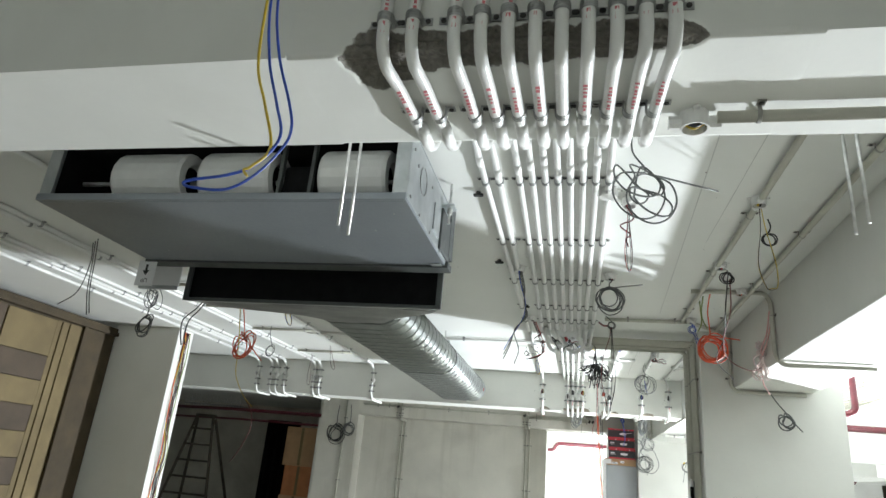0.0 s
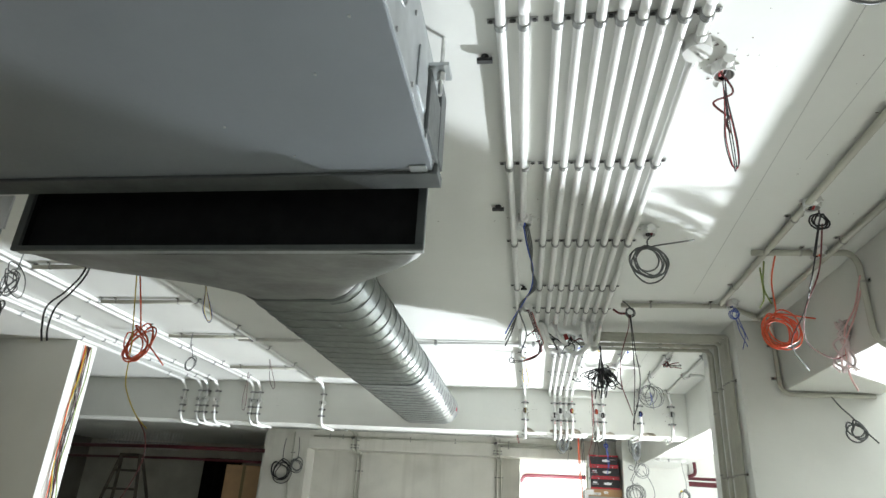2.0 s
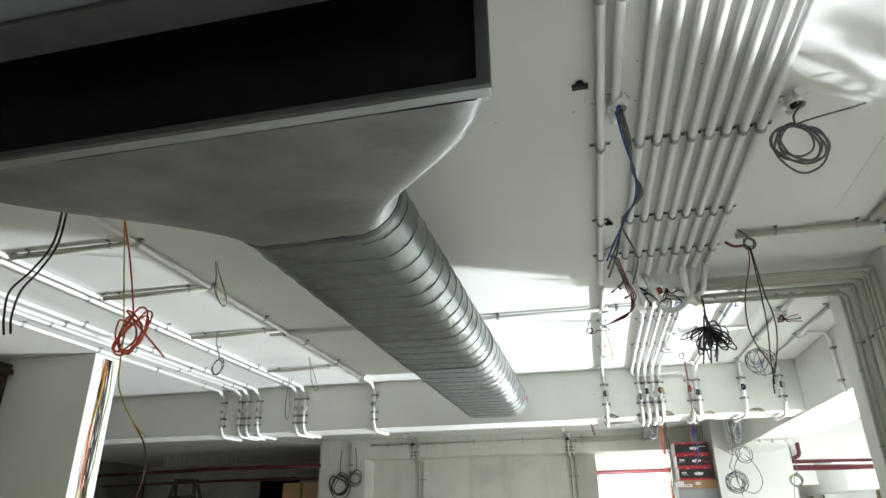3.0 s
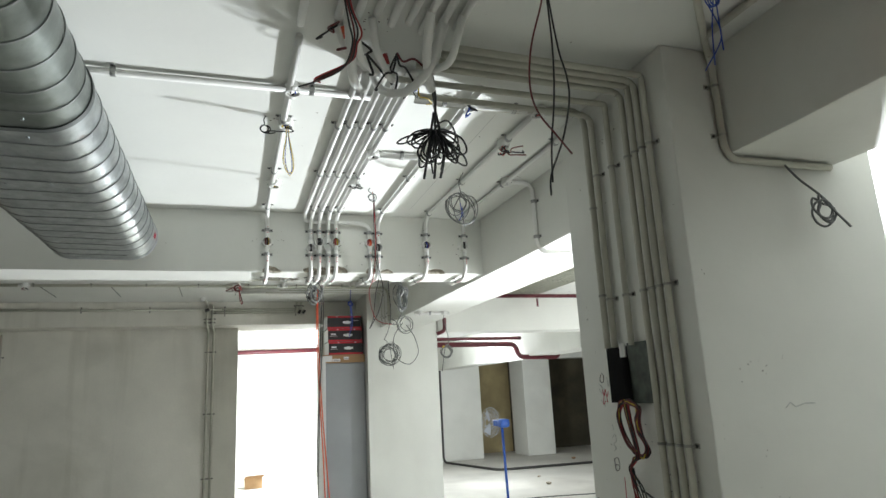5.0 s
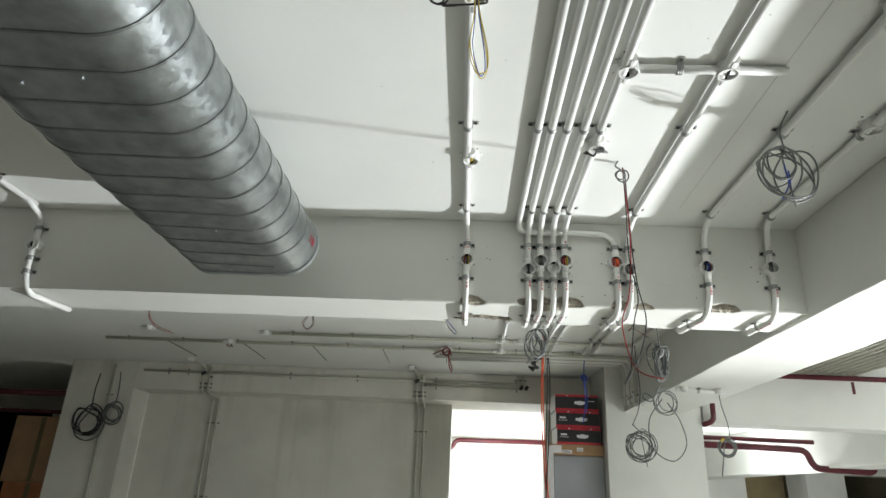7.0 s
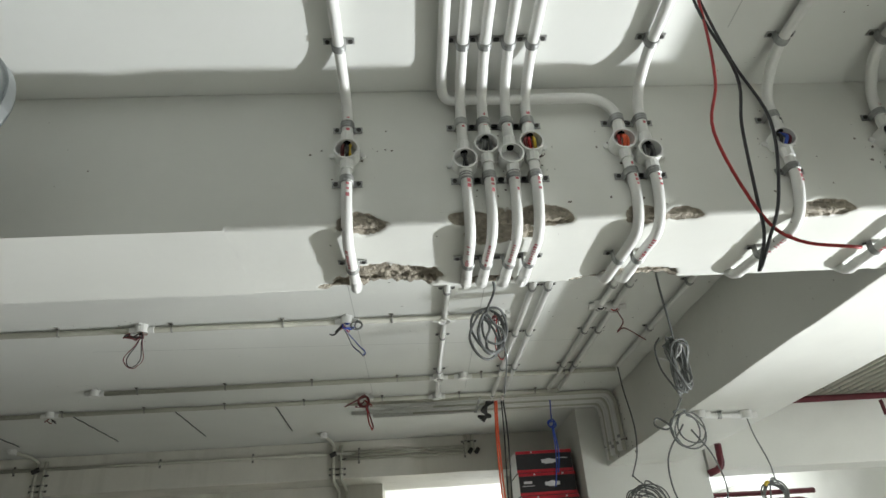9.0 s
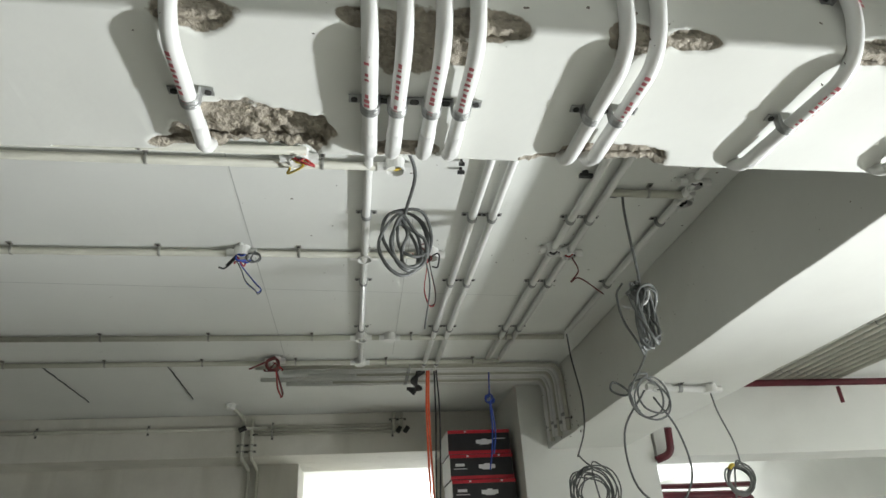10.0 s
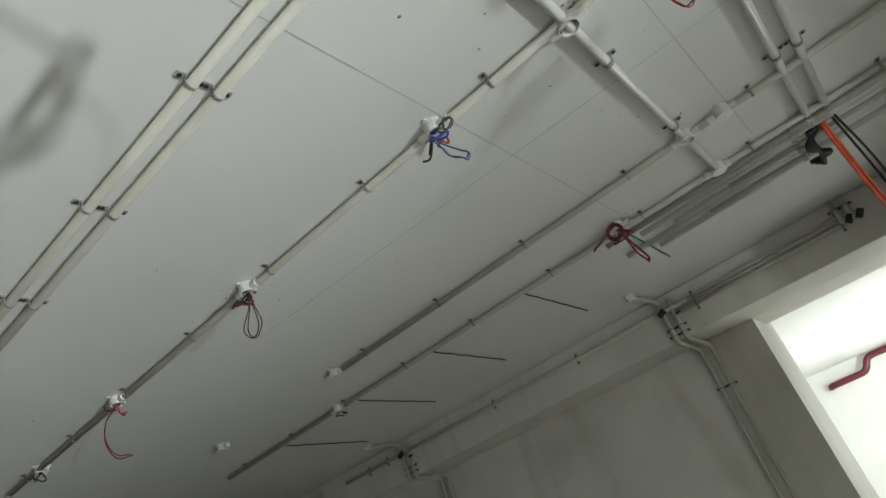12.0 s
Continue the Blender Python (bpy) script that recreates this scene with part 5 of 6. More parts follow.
# first bay
coil((0.52, 1.85, 2.715), (0.56, 1.85, 2.50), 0.078, 6, "grey", "loose grey cable coil hanging from the ceiling", 1, 0.003, 0.8, turn=20, tail=(0.80, 2.0, 2.58), mess=0.6)
hairpin((0.55, 2.42, 2.70), (0.553, 2.426, 2.45), ("black", "red", "black"), "doubled black and red wires hanging from a box", 2, 0.02)
wire([[(0.54, 2.40, 2.71), (0.57, 2.42, 2.66), (0.52, 2.42, 2.63), (0.56, 2.44, 2.60), (0.54, 2.41, 2.57), (0.55, 2.42, 2.54)]], "darkred", "knotted dark red wire ends at a box", 0.003)
coil((0.54, 3.40, 2.71), (0.53, 3.446, 2.61), 0.066, 6, "grey", "neat grey cable coil hanging from the ceiling", 3, 0.0032, 0.25, 10, tail=(0.70, 3.40, 2.69))
for k, c in enumerate(("black", "darkred", "black", "red")):
    o = 0.007 * k
    wire([[(0.05 + o, 4.42, 2.71), (0.082 + o, 4.50 + o, 2.64), (0.098 + o * 1.6, 4.53, 2.59 - o), (0.112 + o * 0.6, 4.56, 2.55), (0.098 + o, 4.62, 2.51 + o), (0.05 - o, 4.68, 2.50), (-0.013 + 3 * o, 4.75, 2.503 + o)]], c, "dark red and black wires hanging from a ceiling box", 0.0026, "bay wires")
junction((0.045, 4.41, CZ), DOWN, Y, ("black", "darkred"), seed=133)
for k, c in enumerate(("blue", "grey", "grey", "steelgrey")):
    o = 0.006 * k
    wire([[(0.038 + o, 3.31, 2.72), (0.055 + o, 3.36, 2.64), (0.075 - o * 0.3, 3.40, 2.57), (0.07 + o, 3.40, 2.49), (0.04 - o, 3.40, 2.43 - o), (0.0 + (0.05 * (k == 3)), 3.40, 2.36 - 3 * o), (-0.03 + (0.06 * (k == 3)), 3.40, 2.30 - 4 * o)]], c, "blue and grey wires hanging from a conduit end", 0.003, "bay wires")
hairpin((1.034, 2.41, 2.70), (1.07, 2.47, 2.40), ("yellow", "black"), "yellow and black wires looping from a ceiling box", 5, 0.05)
coil((1.12, 2.62, CZ), (1.12, 2.62, 2.66), 0.028, 2, "black", "small black wire ring at the ceiling", 6, 0.003)
coil((1.08, 3.20, CZ), (1.085, 3.22, 2.68), 0.03, 3, "black", "small black wire knot at the ceiling", 7, 0.003, tail=(1.10, 3.35, 2.60))
wire([[(1.10, 3.24, 2.68), (1.13, 3.4, 2.56), (1.12, 3.55, 2.45), (1.17, 3.7, 2.37), (1.30, 3.8, 2.33), (1.38, 3.84, 2.36)]], "darkred", "dark red wire hanging in a long curve", 0.003)
wire([[(1.09, 3.24, 2.68), (1.10, 3.38, 2.55), (1.13, 3.58, 2.46), (1.11, 3.7, 2.36), (1.22, 3.85, 2.29)]], "black", "black wire hanging in a long curve", 0.0026)
coil((1.09, 3.66, CZ), (1.097, 3.775, 2.44), 0.075, 8, "orange", "bright orange cable coil hanging from the ceiling", 8, 0.0036, 0.25, 5, tail=(1.26, 3.80, 2.50))
wire([[(1.06, 3.72, 2.73), (1.05, 3.74, 2.62), (1.08, 3.76, 2.55)], [(1.04, 3.72, 2.70), (1.05, 3.75, 2.58), (1.03, 3.76, 2.53)]], "green", "olive wire ends above the orange coil", 0.0035)
coil((1.09, 4.30, 2.71), (1.09, 4.29, 2.67), 0.022, 3, "blue", "blue wire knot at a ceiling box", 9, 0.002, tail=(1.16, 4.35, 2.55))
wire([[(1.10, 4.30, 2.67), (1.12, 4.34, 2.6), (1.17, 4.4, 2.53)], [(1.09, 4.31, 2.66), (1.14, 4.33, 2.58), (1.15, 4.42, 2.52)]], "blue", "blue wire ends hanging", 0.002)
coil((0.545, 4.32, CZ), (0.585, 4.33, 2.685), 0.022, 3, "grey", "grey wire ring at the ceiling", 10, 0.003, turn=15)
wire([[(0.50, 4.36, 2.71), (0.53, 4.35, 2.685), (0.56, 4.34, 2.68), (0.585, 4.335, 2.66)]], "darkred", "short dark red wire reaching a ring", 0.006)
wire([[(0.585, 4.33, 2.66), (0.588, 4.33, 2.60), (0.596, 4.32, 2.46), (0.606, 4.31, 2.38), (0.606, 4.31, 2.31), (0.595, 4.34, 2.22), (0.574, 4.375, 2.14), (0.571, 4.38, 2.087)]], "black", "long black wire hanging in a bow from a ring", 0.0024, "bowed wires")
wire([[(0.58, 4.33, 2.66), (0.583, 4.33, 2.60), (0.585, 4.33, 2.46), (0.588, 4.35, 2.34), (0.580, 4.37, 2.22), (0.576, 4.375, 2.12)]], "black", "long black wire hanging straight from a ring", 0.0024, "bowed wires")
wire([[(0.575, 4.33, 2.66), (0.57, 4.34, 2.60), (0.53, 4.34, 2.47), (0.517, 4.34, 2.36), (0.522, 4.32, 2.28), (0.538, 4.27, 2.20), (0.548, 4.226, 2.137)]], "darkred", "long dark red wire bowing away from a ring", 0.0024, "bowed wires")
bm = bmesh.new()
rnd = random.Random(3)
for k in range(9):
    add_tube(bm, smooth_path([Vector((1.37, 3.84, 2.50)) + Vector((rnd.uniform(-0.03, 0.03), rnd.uniform(-0.03, 0.03), -0.03 * j)) * (1 if j < 4 else 1.4) for j in range(6)]), 0.005, 6)
ob = part("wire_bundle", bm, PLANT, smooth=True, origin=(1.37, 3.84, 2.55))
tagged(ob, "pale pink wrapped bundle of wires on the beam edge", "wire", kind="stuff")
wire([[(1.37, 3.6, 2.62), (1.375, 3.7, 2.52), (1.37, 3.8, 2.46), (1.375, 3.84, 2.38), (1.38, 3.86, 2.28), (1.42, 3.9, 2.22)], [(1.385, 3.62, 2.6), (1.39, 3.74, 2.5), (1.375, 3.82, 2.42)]], "pink", "pale pink wires running over the beam side", 0.004)
coil((1.62, 4.626, RZ - 0.02), (1.69, 4.56, 2.15), 0.045, 4, "grey", "dull grey cable loop hanging from the beam", 12, 0.004, 0.2, 0, tail=(1.77, 4.54, 2.09))
# second bay
bunch((0.47, 5.02, CZ), (0.50, 5.06, 2.545), 22, 0.135, "black", "tangled black cable bunch hanging from the ceiling", 13, 0.0034)
wire([[(0.48, 5.0, 2.74), (0.495, 5.02, 2.66), (0.50, 5.05, 2.58), (0.50, 5.06, 2.45), (0.49, 5.06, 2.36)], [(0.49, 5.02, 2.62), (0.53, 5.06, 2.46), (0.52, 5.08, 2.37)], [(0.49, 5.03, 2.6), (0.47, 5.06, 2.45), (0.455, 5.07, 2.36)]], "black", "black cable ends hanging from the tangle", 0.005)
coil((0.96, 6.0, CZ), (0.968, 6.07, 2.575), 0.075, 7, "steelgrey", "silvery grey wire tangle hanging from the ceiling", 14, 0.0028, 0.6, 10, mess=0.4, tail=(0.985, 6.09, 2.47))
wire([[(0.96, 6.07, 2.6), (0.97, 6.08, 2.54), (0.955, 6.1, 2.5)], [(0.97, 6.07, 2.58), (0.985, 6.1, 2.5)]], "blue", "thin blue wire ends below the tangle", 0.0022)
hairpin((0.012, 5.50, 2.71), (0.03, 5.56, 2.53), ("yellow", "blue", "yellow"), "yellow and blue wires looping from a box", 15, 0.03)
wire([[(0.0, 5.5, 2.71), (0.04, 5.51, 2.69), (-0.05, 5.52, 2.69), (-0.06, 5.5, 2.67), (-0.03, 5.51, 2.68)]], "black", "black wire ring beside a box", 0.0026)
coil((-0.07, 5.50, CZ), (-0.075, 5.5, 2.69), 0.018, 2, "black", "small black wire ring at the ceiling", 16, 0.0026)
wire([[(0.55, 6.35, 2.73), (0.546, 6.33, 2.55), (0.546, 6.33, 2.38), (0.566, 6.33, 2.25), (0.548, 6.33, 2.164), (0.535, 6.33, 2.063), (0.528, 6.33, 2.01), (0.508, 6.33, 1.964), (0.53, 6.33, 2.0), (0.561, 6.33, 2.06), (0.587, 6.33, 2.172), (0.57, 6.335, 2.28), (0.56, 6.34, 2.42), (0.555, 6.35, 2.72)]], "black", "long black wires hanging doubled from the ceiling", 0.002)
wire([[(0.548, 6.35, 2.73), (0.553, 6.33, 2.5), (0.55, 6.33, 2.36), (0.535, 6.33, 2.24), (0.51, 6.33, 2.156), (0.531, 6.33, 2.04), (0.564, 6.33, 2.0), (0.625, 6.32, 1.983)]], "red", "long red wire hanging with its end curling sideways", 0.002)
coil((0.53, 6.33, CZ), (0.54, 6.34, 2.695), 0.02, 2, "grey", "small grey wire ring at the ceiling", 18, 0.0026)
strands((1.0, 5.55, 2.70), ((1.06, 5.5, 2.66), (1.08, 5.52, 2.68), (1.05, 5.47, 2.69)), ("darkred", "black", "darkred"), "short red and black wire ends at a box", 19, 0.003)
strands((0.16, 4.76, 2.69), ((0.10, 4.72, 2.62), (0.22, 4.8, 2.6), (0.3, 4.9, 2.63)), ("darkred", "black", "black"), "dark red and black wire ends among the conduits", 20, 0.004)
strands((0.44, 5.04, 2.70), ((0.36, 5.06, 2.67), (0.5, 5.08, 2.66), (0.40, 5.1, 2.68)), ("blue", "yellow", "black"), "blue and yellow wire ends at a box", 21)
strands((0.30, 4.80, 2.68), ((0.38, 4.88, 2.62), (0.25, 4.9, 2.6), (0.42, 4.83, 2.64), (0.33, 4.95, 2.63)), ("black", "black", "darkred", "black"), "black wire ends among the crossing conduits", 61, 0.0036)
strands((0.10, 4.70, 2.70), ((0.04, 4.74, 2.66), (0.08, 4.68, 2.65)), ("black", "darkred"), "dark wire ends at a conduit end", 62, 0.0032)
for k, (x, y, c) in enumerate(((0.12, 4.73, "orange"), (0.27, 4.86, "red"))):
    bm = bmesh.new()
    add_tube(bm, [(x, y, PZ - 0.02), (x + 0.012, y + 0.012, PZ - 0.05)], 0.012, 10)
    part("cap", bm, WIRES[c], KNOT[k], "small red plastic cap")
# third bay
coil((0.345, 7.22, 2.42), (0.356, 7.43, 2.33), 0.062, 6, "grey", "grey cable coil hanging below the beam", 22, 0.0038, 0.5, 25, mess=0.35, squeeze=0.75)
wire([[(0.38, 7.44, 2.36), (0.42, 7.55, 2.30), (0.41, 7.6, 2.2)]], "grey", "thin grey cable end", 0.002)
hairpin((-0.148, 8.25, 2.70), (-0.06, 8.21, 2.56), ("blue", "grey"), "thin blue wires hanging from a ceiling box", 23, 0.02, 0.0018)
coil((-0.107, 8.25, CZ), (-0.085, 8.23, 2.70), 0.02, 2, "grey", "small grey wire ring at the ceiling", 24, 0.003)
hairpin((-0.98, 8.25, 2.70), (-1.0, 8.26, 2.57), ("black", "darkred"), "dark wire loops hanging from a ceiling box", 25, 0.05, 0.002)
for k, c in enumerate(("red", "darkred")):
    o = 0.012 * k
    wire([[(-1.88, 8.25, 2.71), (-2.0, 8.27, 2.70), (-2.06, 8.29, 2.66 - o), (-2.04, 8.30, 2.60 - o), (-1.98, 8.30, 2.555 - o), (-1.90 + 2 * o, 8.30, 2.53 - o)]], c, "dark red wires curving from a ceiling box", 0.0022, "bay wires")
hairpin((0.50, 8.19, 2.70), (0.51, 8.22, 2.52), ("black", "red"), "black and red wire loop hanging from the ceiling", 27, 0.03, 0.0018)
coil((0.49, 8.20, CZ), (0.50, 8.2, 2.69), 0.016, 3, "darkred", "small dark red wire knot at the ceiling", 28, 0.0022)
coil((-0.14, 9.41, CZ), (-0.14, 9.37, 2.69), 0.03, 3, "darkred", "dark red wire knot at the ceiling", 29, 0.0045, tail=(-0.25, 9.35, 2.66))
hairpin((-0.13, 9.39, 2.68), (-0.10, 9.45, 2.55), ("darkred", "red"), "dark red wires hanging from a knot", 30, 0.015, 0.004)
wire([[(1.072, 7.825, CZ), (1.066, 7.83, 2.68), (1.075, 7.85, 2.60), (1.095, 7.885, 2.50), (1.10, 7.90, 2.45)]], "steelgrey", "grey cable dropping to a tied coil", 0.004)
coil((1.10, 7.90, 2.46), (1.105, 7.92, 2.365), 0.092, 10, "steelgrey", "tied oval coil of silvery grey cable", 31, 0.0042, 0.35, 40, squeeze=0.5, mess=0.16)
wire([[(1.03, 7.90, 2.385), (1.06, 7.90, 2.375), (1.085, 7.90, 2.38), (1.11, 7.89, 2.40), (1.12, 7.89, 2.43)]], "white", "white tie wire round a cable coil", 0.0035)
wire([[(1.07, 7.95, 2.48), (1.045, 7.95, 2.44), (1.05, 7.95, 2.36), (1.09, 7.97, 2.30), (1.12, 8.0, 2.27)]], "steelgrey", "grey cable looping past a coil", 0.0034)
wire([[(1.105, 7.94, 2.30), (1.13, 8.02, 2.27), (1.12, 8.10, 2.22), (1.10, 8.13, 2.18), (1.06, 8.15, 2.20), (1.075, 8.16, 2.23), (1.12, 8.16, 2.20), (1.13, 8.16, 2.15), (1.15, 8.17, 2.14)]], "steelgrey", "grey cable knotted between two coils", 0.0036)
coil((1.13, 8.12, 2.24), (1.20, 8.17, 2.19), 0.068, 3, "steelgrey", "loose round grey cable loops hanging under the beam", 32, 0.0032, 0.3, 10, mess=0.18)
wire([[(1.17, 8.15, 2.2), (1.10, 8.2, 2.08), (1.12, 8.22, 1.92), (1.24, 8.25, 1.86), (1.32, 8.25, 1.95), (1.28, 8.2, 2.08), (1.20, 8.16, 2.18)]], "grey", "long drooping grey cable loop", 0.0034)
wire([[(1.03, 8.22, 2.71), (1.05, 8.23, 2.66), (1.02, 8.24, 2.62), (1.06, 8.25, 2.64), (1.16, 8.30, 2.60)]], "darkred", "dark red wire knot with one end stretched", 0.0026)
wire([[(1.27, 9.05, CZ), (1.275, 9.05, 2.6), (1.27, 8.98, 2.4), (1.23, 8.9, 2.24), (1.17, 8.86, 2.12)]], "grey", "dark grey cable hanging down from the ceiling corner", 0.0036)
coil((1.17, 8.86, 2.13), (1.215, 8.85, 1.985), 0.085, 9, "grey", "round grey cable coil hanging in front of the white column", 33, 0.0032, 0.3, 0, tail=(1.25, 8.85, 1.85))
wire([[(1.70, 8.66, 2.32), (1.705, 8.65, 2.24), (1.72, 8.62, 2.12), (1.715, 8.60, 2.03)]], "steelgrey", "grey cable from a box under the beam", 0.003)
coil((1.715, 8.60, 2.04), (1.685, 8.58, 1.975), 0.05, 6, "steelgrey", "grey cable ring tied with yellow tape under the beam", 34, 0.0034, 0.2, 0, tail=(1.64, 8.6, 1.80), mess=0.14)
wire([[(1.645, 8.57, 2.012), (1.655, 8.57, 2.022), (1.665, 8.57, 2.026)]], "yellow", "yellow tape round a cable ring", 0.008, name="tape")
for k in range(4):
    wire([[(0.60 + 0.012 * k, 9.60, 2.715), (0.595 - 0.008 * k, 9.66, 2.68), (0.60 + 0.01 * k, 9.72 + 0.01 * k, 2.66), (0.59 - 0.012 * k, 9.78, 2.64 + 0.01 * k)]], "black", "black taped cable end at the conduit bundle", 0.010, "taped ends", "cable_end")
wire([[(0.66, 9.60, 2.73), (0.67, 9.75, 2.55), (0.70, 9.95, 2.2), (0.74, 10.05, 1.6), (0.79, 10.1, 1.0), (0.83, 10.1, 0.5), (0.86, 10.1, 0.02)], [(0.65, 9.60, 2.73), (0.66, 9.78, 2.5), (0.69, 9.98, 2.1), (0.73, 10.06, 1.5), (0.77, 10.1, 0.8), (0.80, 10.1, 0.02)]], "orange", "orange cables dropping past the boxes to the floor", 0.006)
wire([[(0.69, 9.60, 2.73), (0.71, 9.78, 2.5), (0.72, 9.98, 2.1), (0.72, 10.06, 1.5), (0.71, 10.1, 0.8), (0.70, 10.1, 0.02)], [(0.70, 9.60, 2.73), (0.73, 9.76, 2.5), (0.735, 9.98, 2.0), (0.70, 10.06, 1.3), (0.69, 10.1, 0.6), (0.66, 10.1, 0.02)]], "black", "black cables dropping past the boxes to the floor", 0.0045)
coil((1.0, 9.62, CZ), (1.005, 9.70, 2.58), 0.022, 3, "blue", "blue wire ring hanging above the boxes", 35, 0.004)
wire([[(1.005, 9.70, 2.56), (1.03, 9.80, 2.45), (1.05, 9.95, 2.35), (1.04, 10.0, 2.25)], [(1.01, 9.70, 2.56), (1.05, 9.82, 2.43), (1.06, 9.95, 2.33)]], "blue", "blue wires hanging over the stacked boxes", 0.004)
for k, (x, y, cs) in enumerate(((-0.98, 8.25, ("darkred", "black", "darkred", "black")), (-1.86, 8.25, ("darkred", "red")), (-0.148, 8.25, ("blue", "black", "red")), (-0.14, 9.43, ("darkred", "darkred", "red")), (-2.6, 8.27, ("black", "black")), (-1.95, 9.47, ("darkred", "black")), (0.50, 8.2, ("darkred", "black")), (1.0, 5.55, ("red", "darkred", "black")), (0.1, 7.69, ("yellow", "red")), (0.43, 6.2, ("grey", "black")), (0.70, 5.2, ("blue", "black")))):
    rk = random.Random(200 + k)
    strands((x, y, CZ - 0.03), [(x + rk.uniform(-0.06, 0.06), y + rk.uniform(-0.05, 0.05), CZ - rk.uniform(0.035, 0.07)) for _ in cs], cs, "short twisted wire ends at a ceiling box", 300 + k, 0.0032)
# left part
coil((-1.80, 3.62, CZ), (-1.743, 3.70, 2.30), 0.075, 6, "orange", "bright orange cable tangle hanging from the ceiling", 36, 0.0036, 0.6, -20, tail=(-1.62, 3.75, 2.22))
wire([[(-1.66, 3.70, 1.98), (-1.60, 3.70, 1.90), (-1.585, 3.70, 1.80), (-1.64, 3.72, 1.68), (-1.70, 3.74, 1.6)]], "darkred", "dark red wire end hanging below the orange tangle", 0.0026)
wire([[(-1.80, 3.62, CZ), (-1.78, 3.66, 2.50), (-1.77, 3.70, 2.30), (-1.755, 3.70, 2.14), (-1.72, 3.70, 2.06), (-1.66, 3.70, 1.98), (-1.60, 3.70, 1.93)]], "yellow", "thin yellow wire curling down", 0.0026)
coil((-2.36, 3.58, 2.58), (-2.268, 3.41, 2.345), 0.06, 5, "grey", "dark cable coil hanging from the ceiling", 37, 0.0036, 0.4, -20)
coil((-2.39, 3.6, CZ), (-2.40, 3.60, 2.56), 0.065, 6, "grey", "grey wire tangle hanging from the ceiling", 38, 0.0026, 0.6, -20, mess=0.4)
coil((-2.30, 5.11, CZ), (-2.299, 5.164, 2.53), 0.06, 3, "grey", "grey wire ring hanging from the ceiling", 39, 0.003, 0.3, -20)
hairpin((-1.70, 4.1, CZ), (-1.66, 4.14, 2.55), ("yellow", "blue", "black"), "yellow and blue wires at the ceiling", 40, 0.03)
wire([[(-1.87, 3.40, CZ), (-1.87, 3.40, 2.56), (-1.93, 3.40, 2.46), (-2.0, 3.40, 2.39), (-1.995, 3.40, 2.30), (-1.975, 3.40, 2.235)], [(-1.86, 3.41, CZ), (-1.86, 3.41, 2.56), (-1.91, 3.41, 2.46), (-1.965, 3.41, 2.39), (-1.975, 3.41, 2.30), (-1.96, 3.41, 2.24)]], "black", "dark wires drooping from the ceiling", 0.004)
hairpin((-2.47, 6.45, CZ), (-2.48, 6.50, 2.42), ("darkred", "black"), "dark wires hanging in front of the beam", 41, 0.03)
hairpin((-2.05, 5.9, CZ), (-2.0, 5.95, 2.52), ("darkred", "black"), "dark wires hanging in front of the beam", 42, 0.03)
for k, (x, y) in enumerate(((-2.36, 2.96), (-2.41, 3.0), (-2.45, 3.03))):
    wire([[(x, y, CZ), (x + 0.01, y + 0.01, 2.62), (x + 0.03 - 0.05 * (k == 2), y + 0.01, 2.45), (x + 0.06 - 0.2 * (k == 2), y + 0.02, 2.31 + 0.06 * (k == 2))]], "grey", "thin dark wire hanging from the ceiling", 0.003)
# wires down the edge of the left column
rnd = random.Random(9)
for k, c in enumerate(("orange", "yellow", "black", "darkred", "grey", "black", "darkred", "green")):
    pts = []
    for j in range(12):
        pts.append((-3.383 + 0.02 * rnd.random() + (0.05 * rnd.random() if j == 5 else 0), 5.445 + 0.04 * rnd.random() + 0.011 * k, 2.72 - 0.225 * j))
    wire([pts], c, "coloured wires hanging loose down the column edge", 0.004, "column wire bundle")
# column pocket wires

# ---- panel pocket and writing on the column ----
pocket = thing("panel_pocket", (1.188, 5.025, 1.65), "dark open recess plate for a switchboard in the column", "electrical box")
part("back_plate", box(1.180, 1.189, 5.02, 5.16, 1.55, 1.752, 0.002), BLACK, pocket, "black torn lining")
part("grey_half", box(1.176, 1.189, 4.887, 5.018, 1.548, 1.76, 0.001), POCKETGREY, pocket, "mottled grey-green steel half")
part("frame_edge", box(1.178, 1.189, 4.882, 4.886, 1.545, 1.762), BLACK, pocket)
bm = bmesh.new()
add_tube(bm, [(1.168, 5.03, 1.71), (1.167, 5.025, 1.55)], 0.014, 10)
part("stub", bm, BLACK, pocket, "black taped stub of cables")
bm = bmesh.new()
add_tube(bm, [(1.17, 5.037, 1.76), (1.169, 5.035, 1.705)], 0.012, 10)
part("conduit_end", bm, PVC, pocket, "white conduit end")
LOOP = ((5.025, 1.555), (5.055, 1.545), (5.077, 1.51), (5.07, 1.46), (5.035, 1.41), (4.985, 1.375), (4.95, 1.375), (4.93, 1.395), (4.935, 1.42), (4.96, 1.45), (4.97, 1.49), (4.96, 1.53), (4.99, 1.548), (5.025, 1.545))
FALL = ((4.975, 1.385), (4.995, 1.36), (5.025, 1.33))
rnd = random.Random(41)
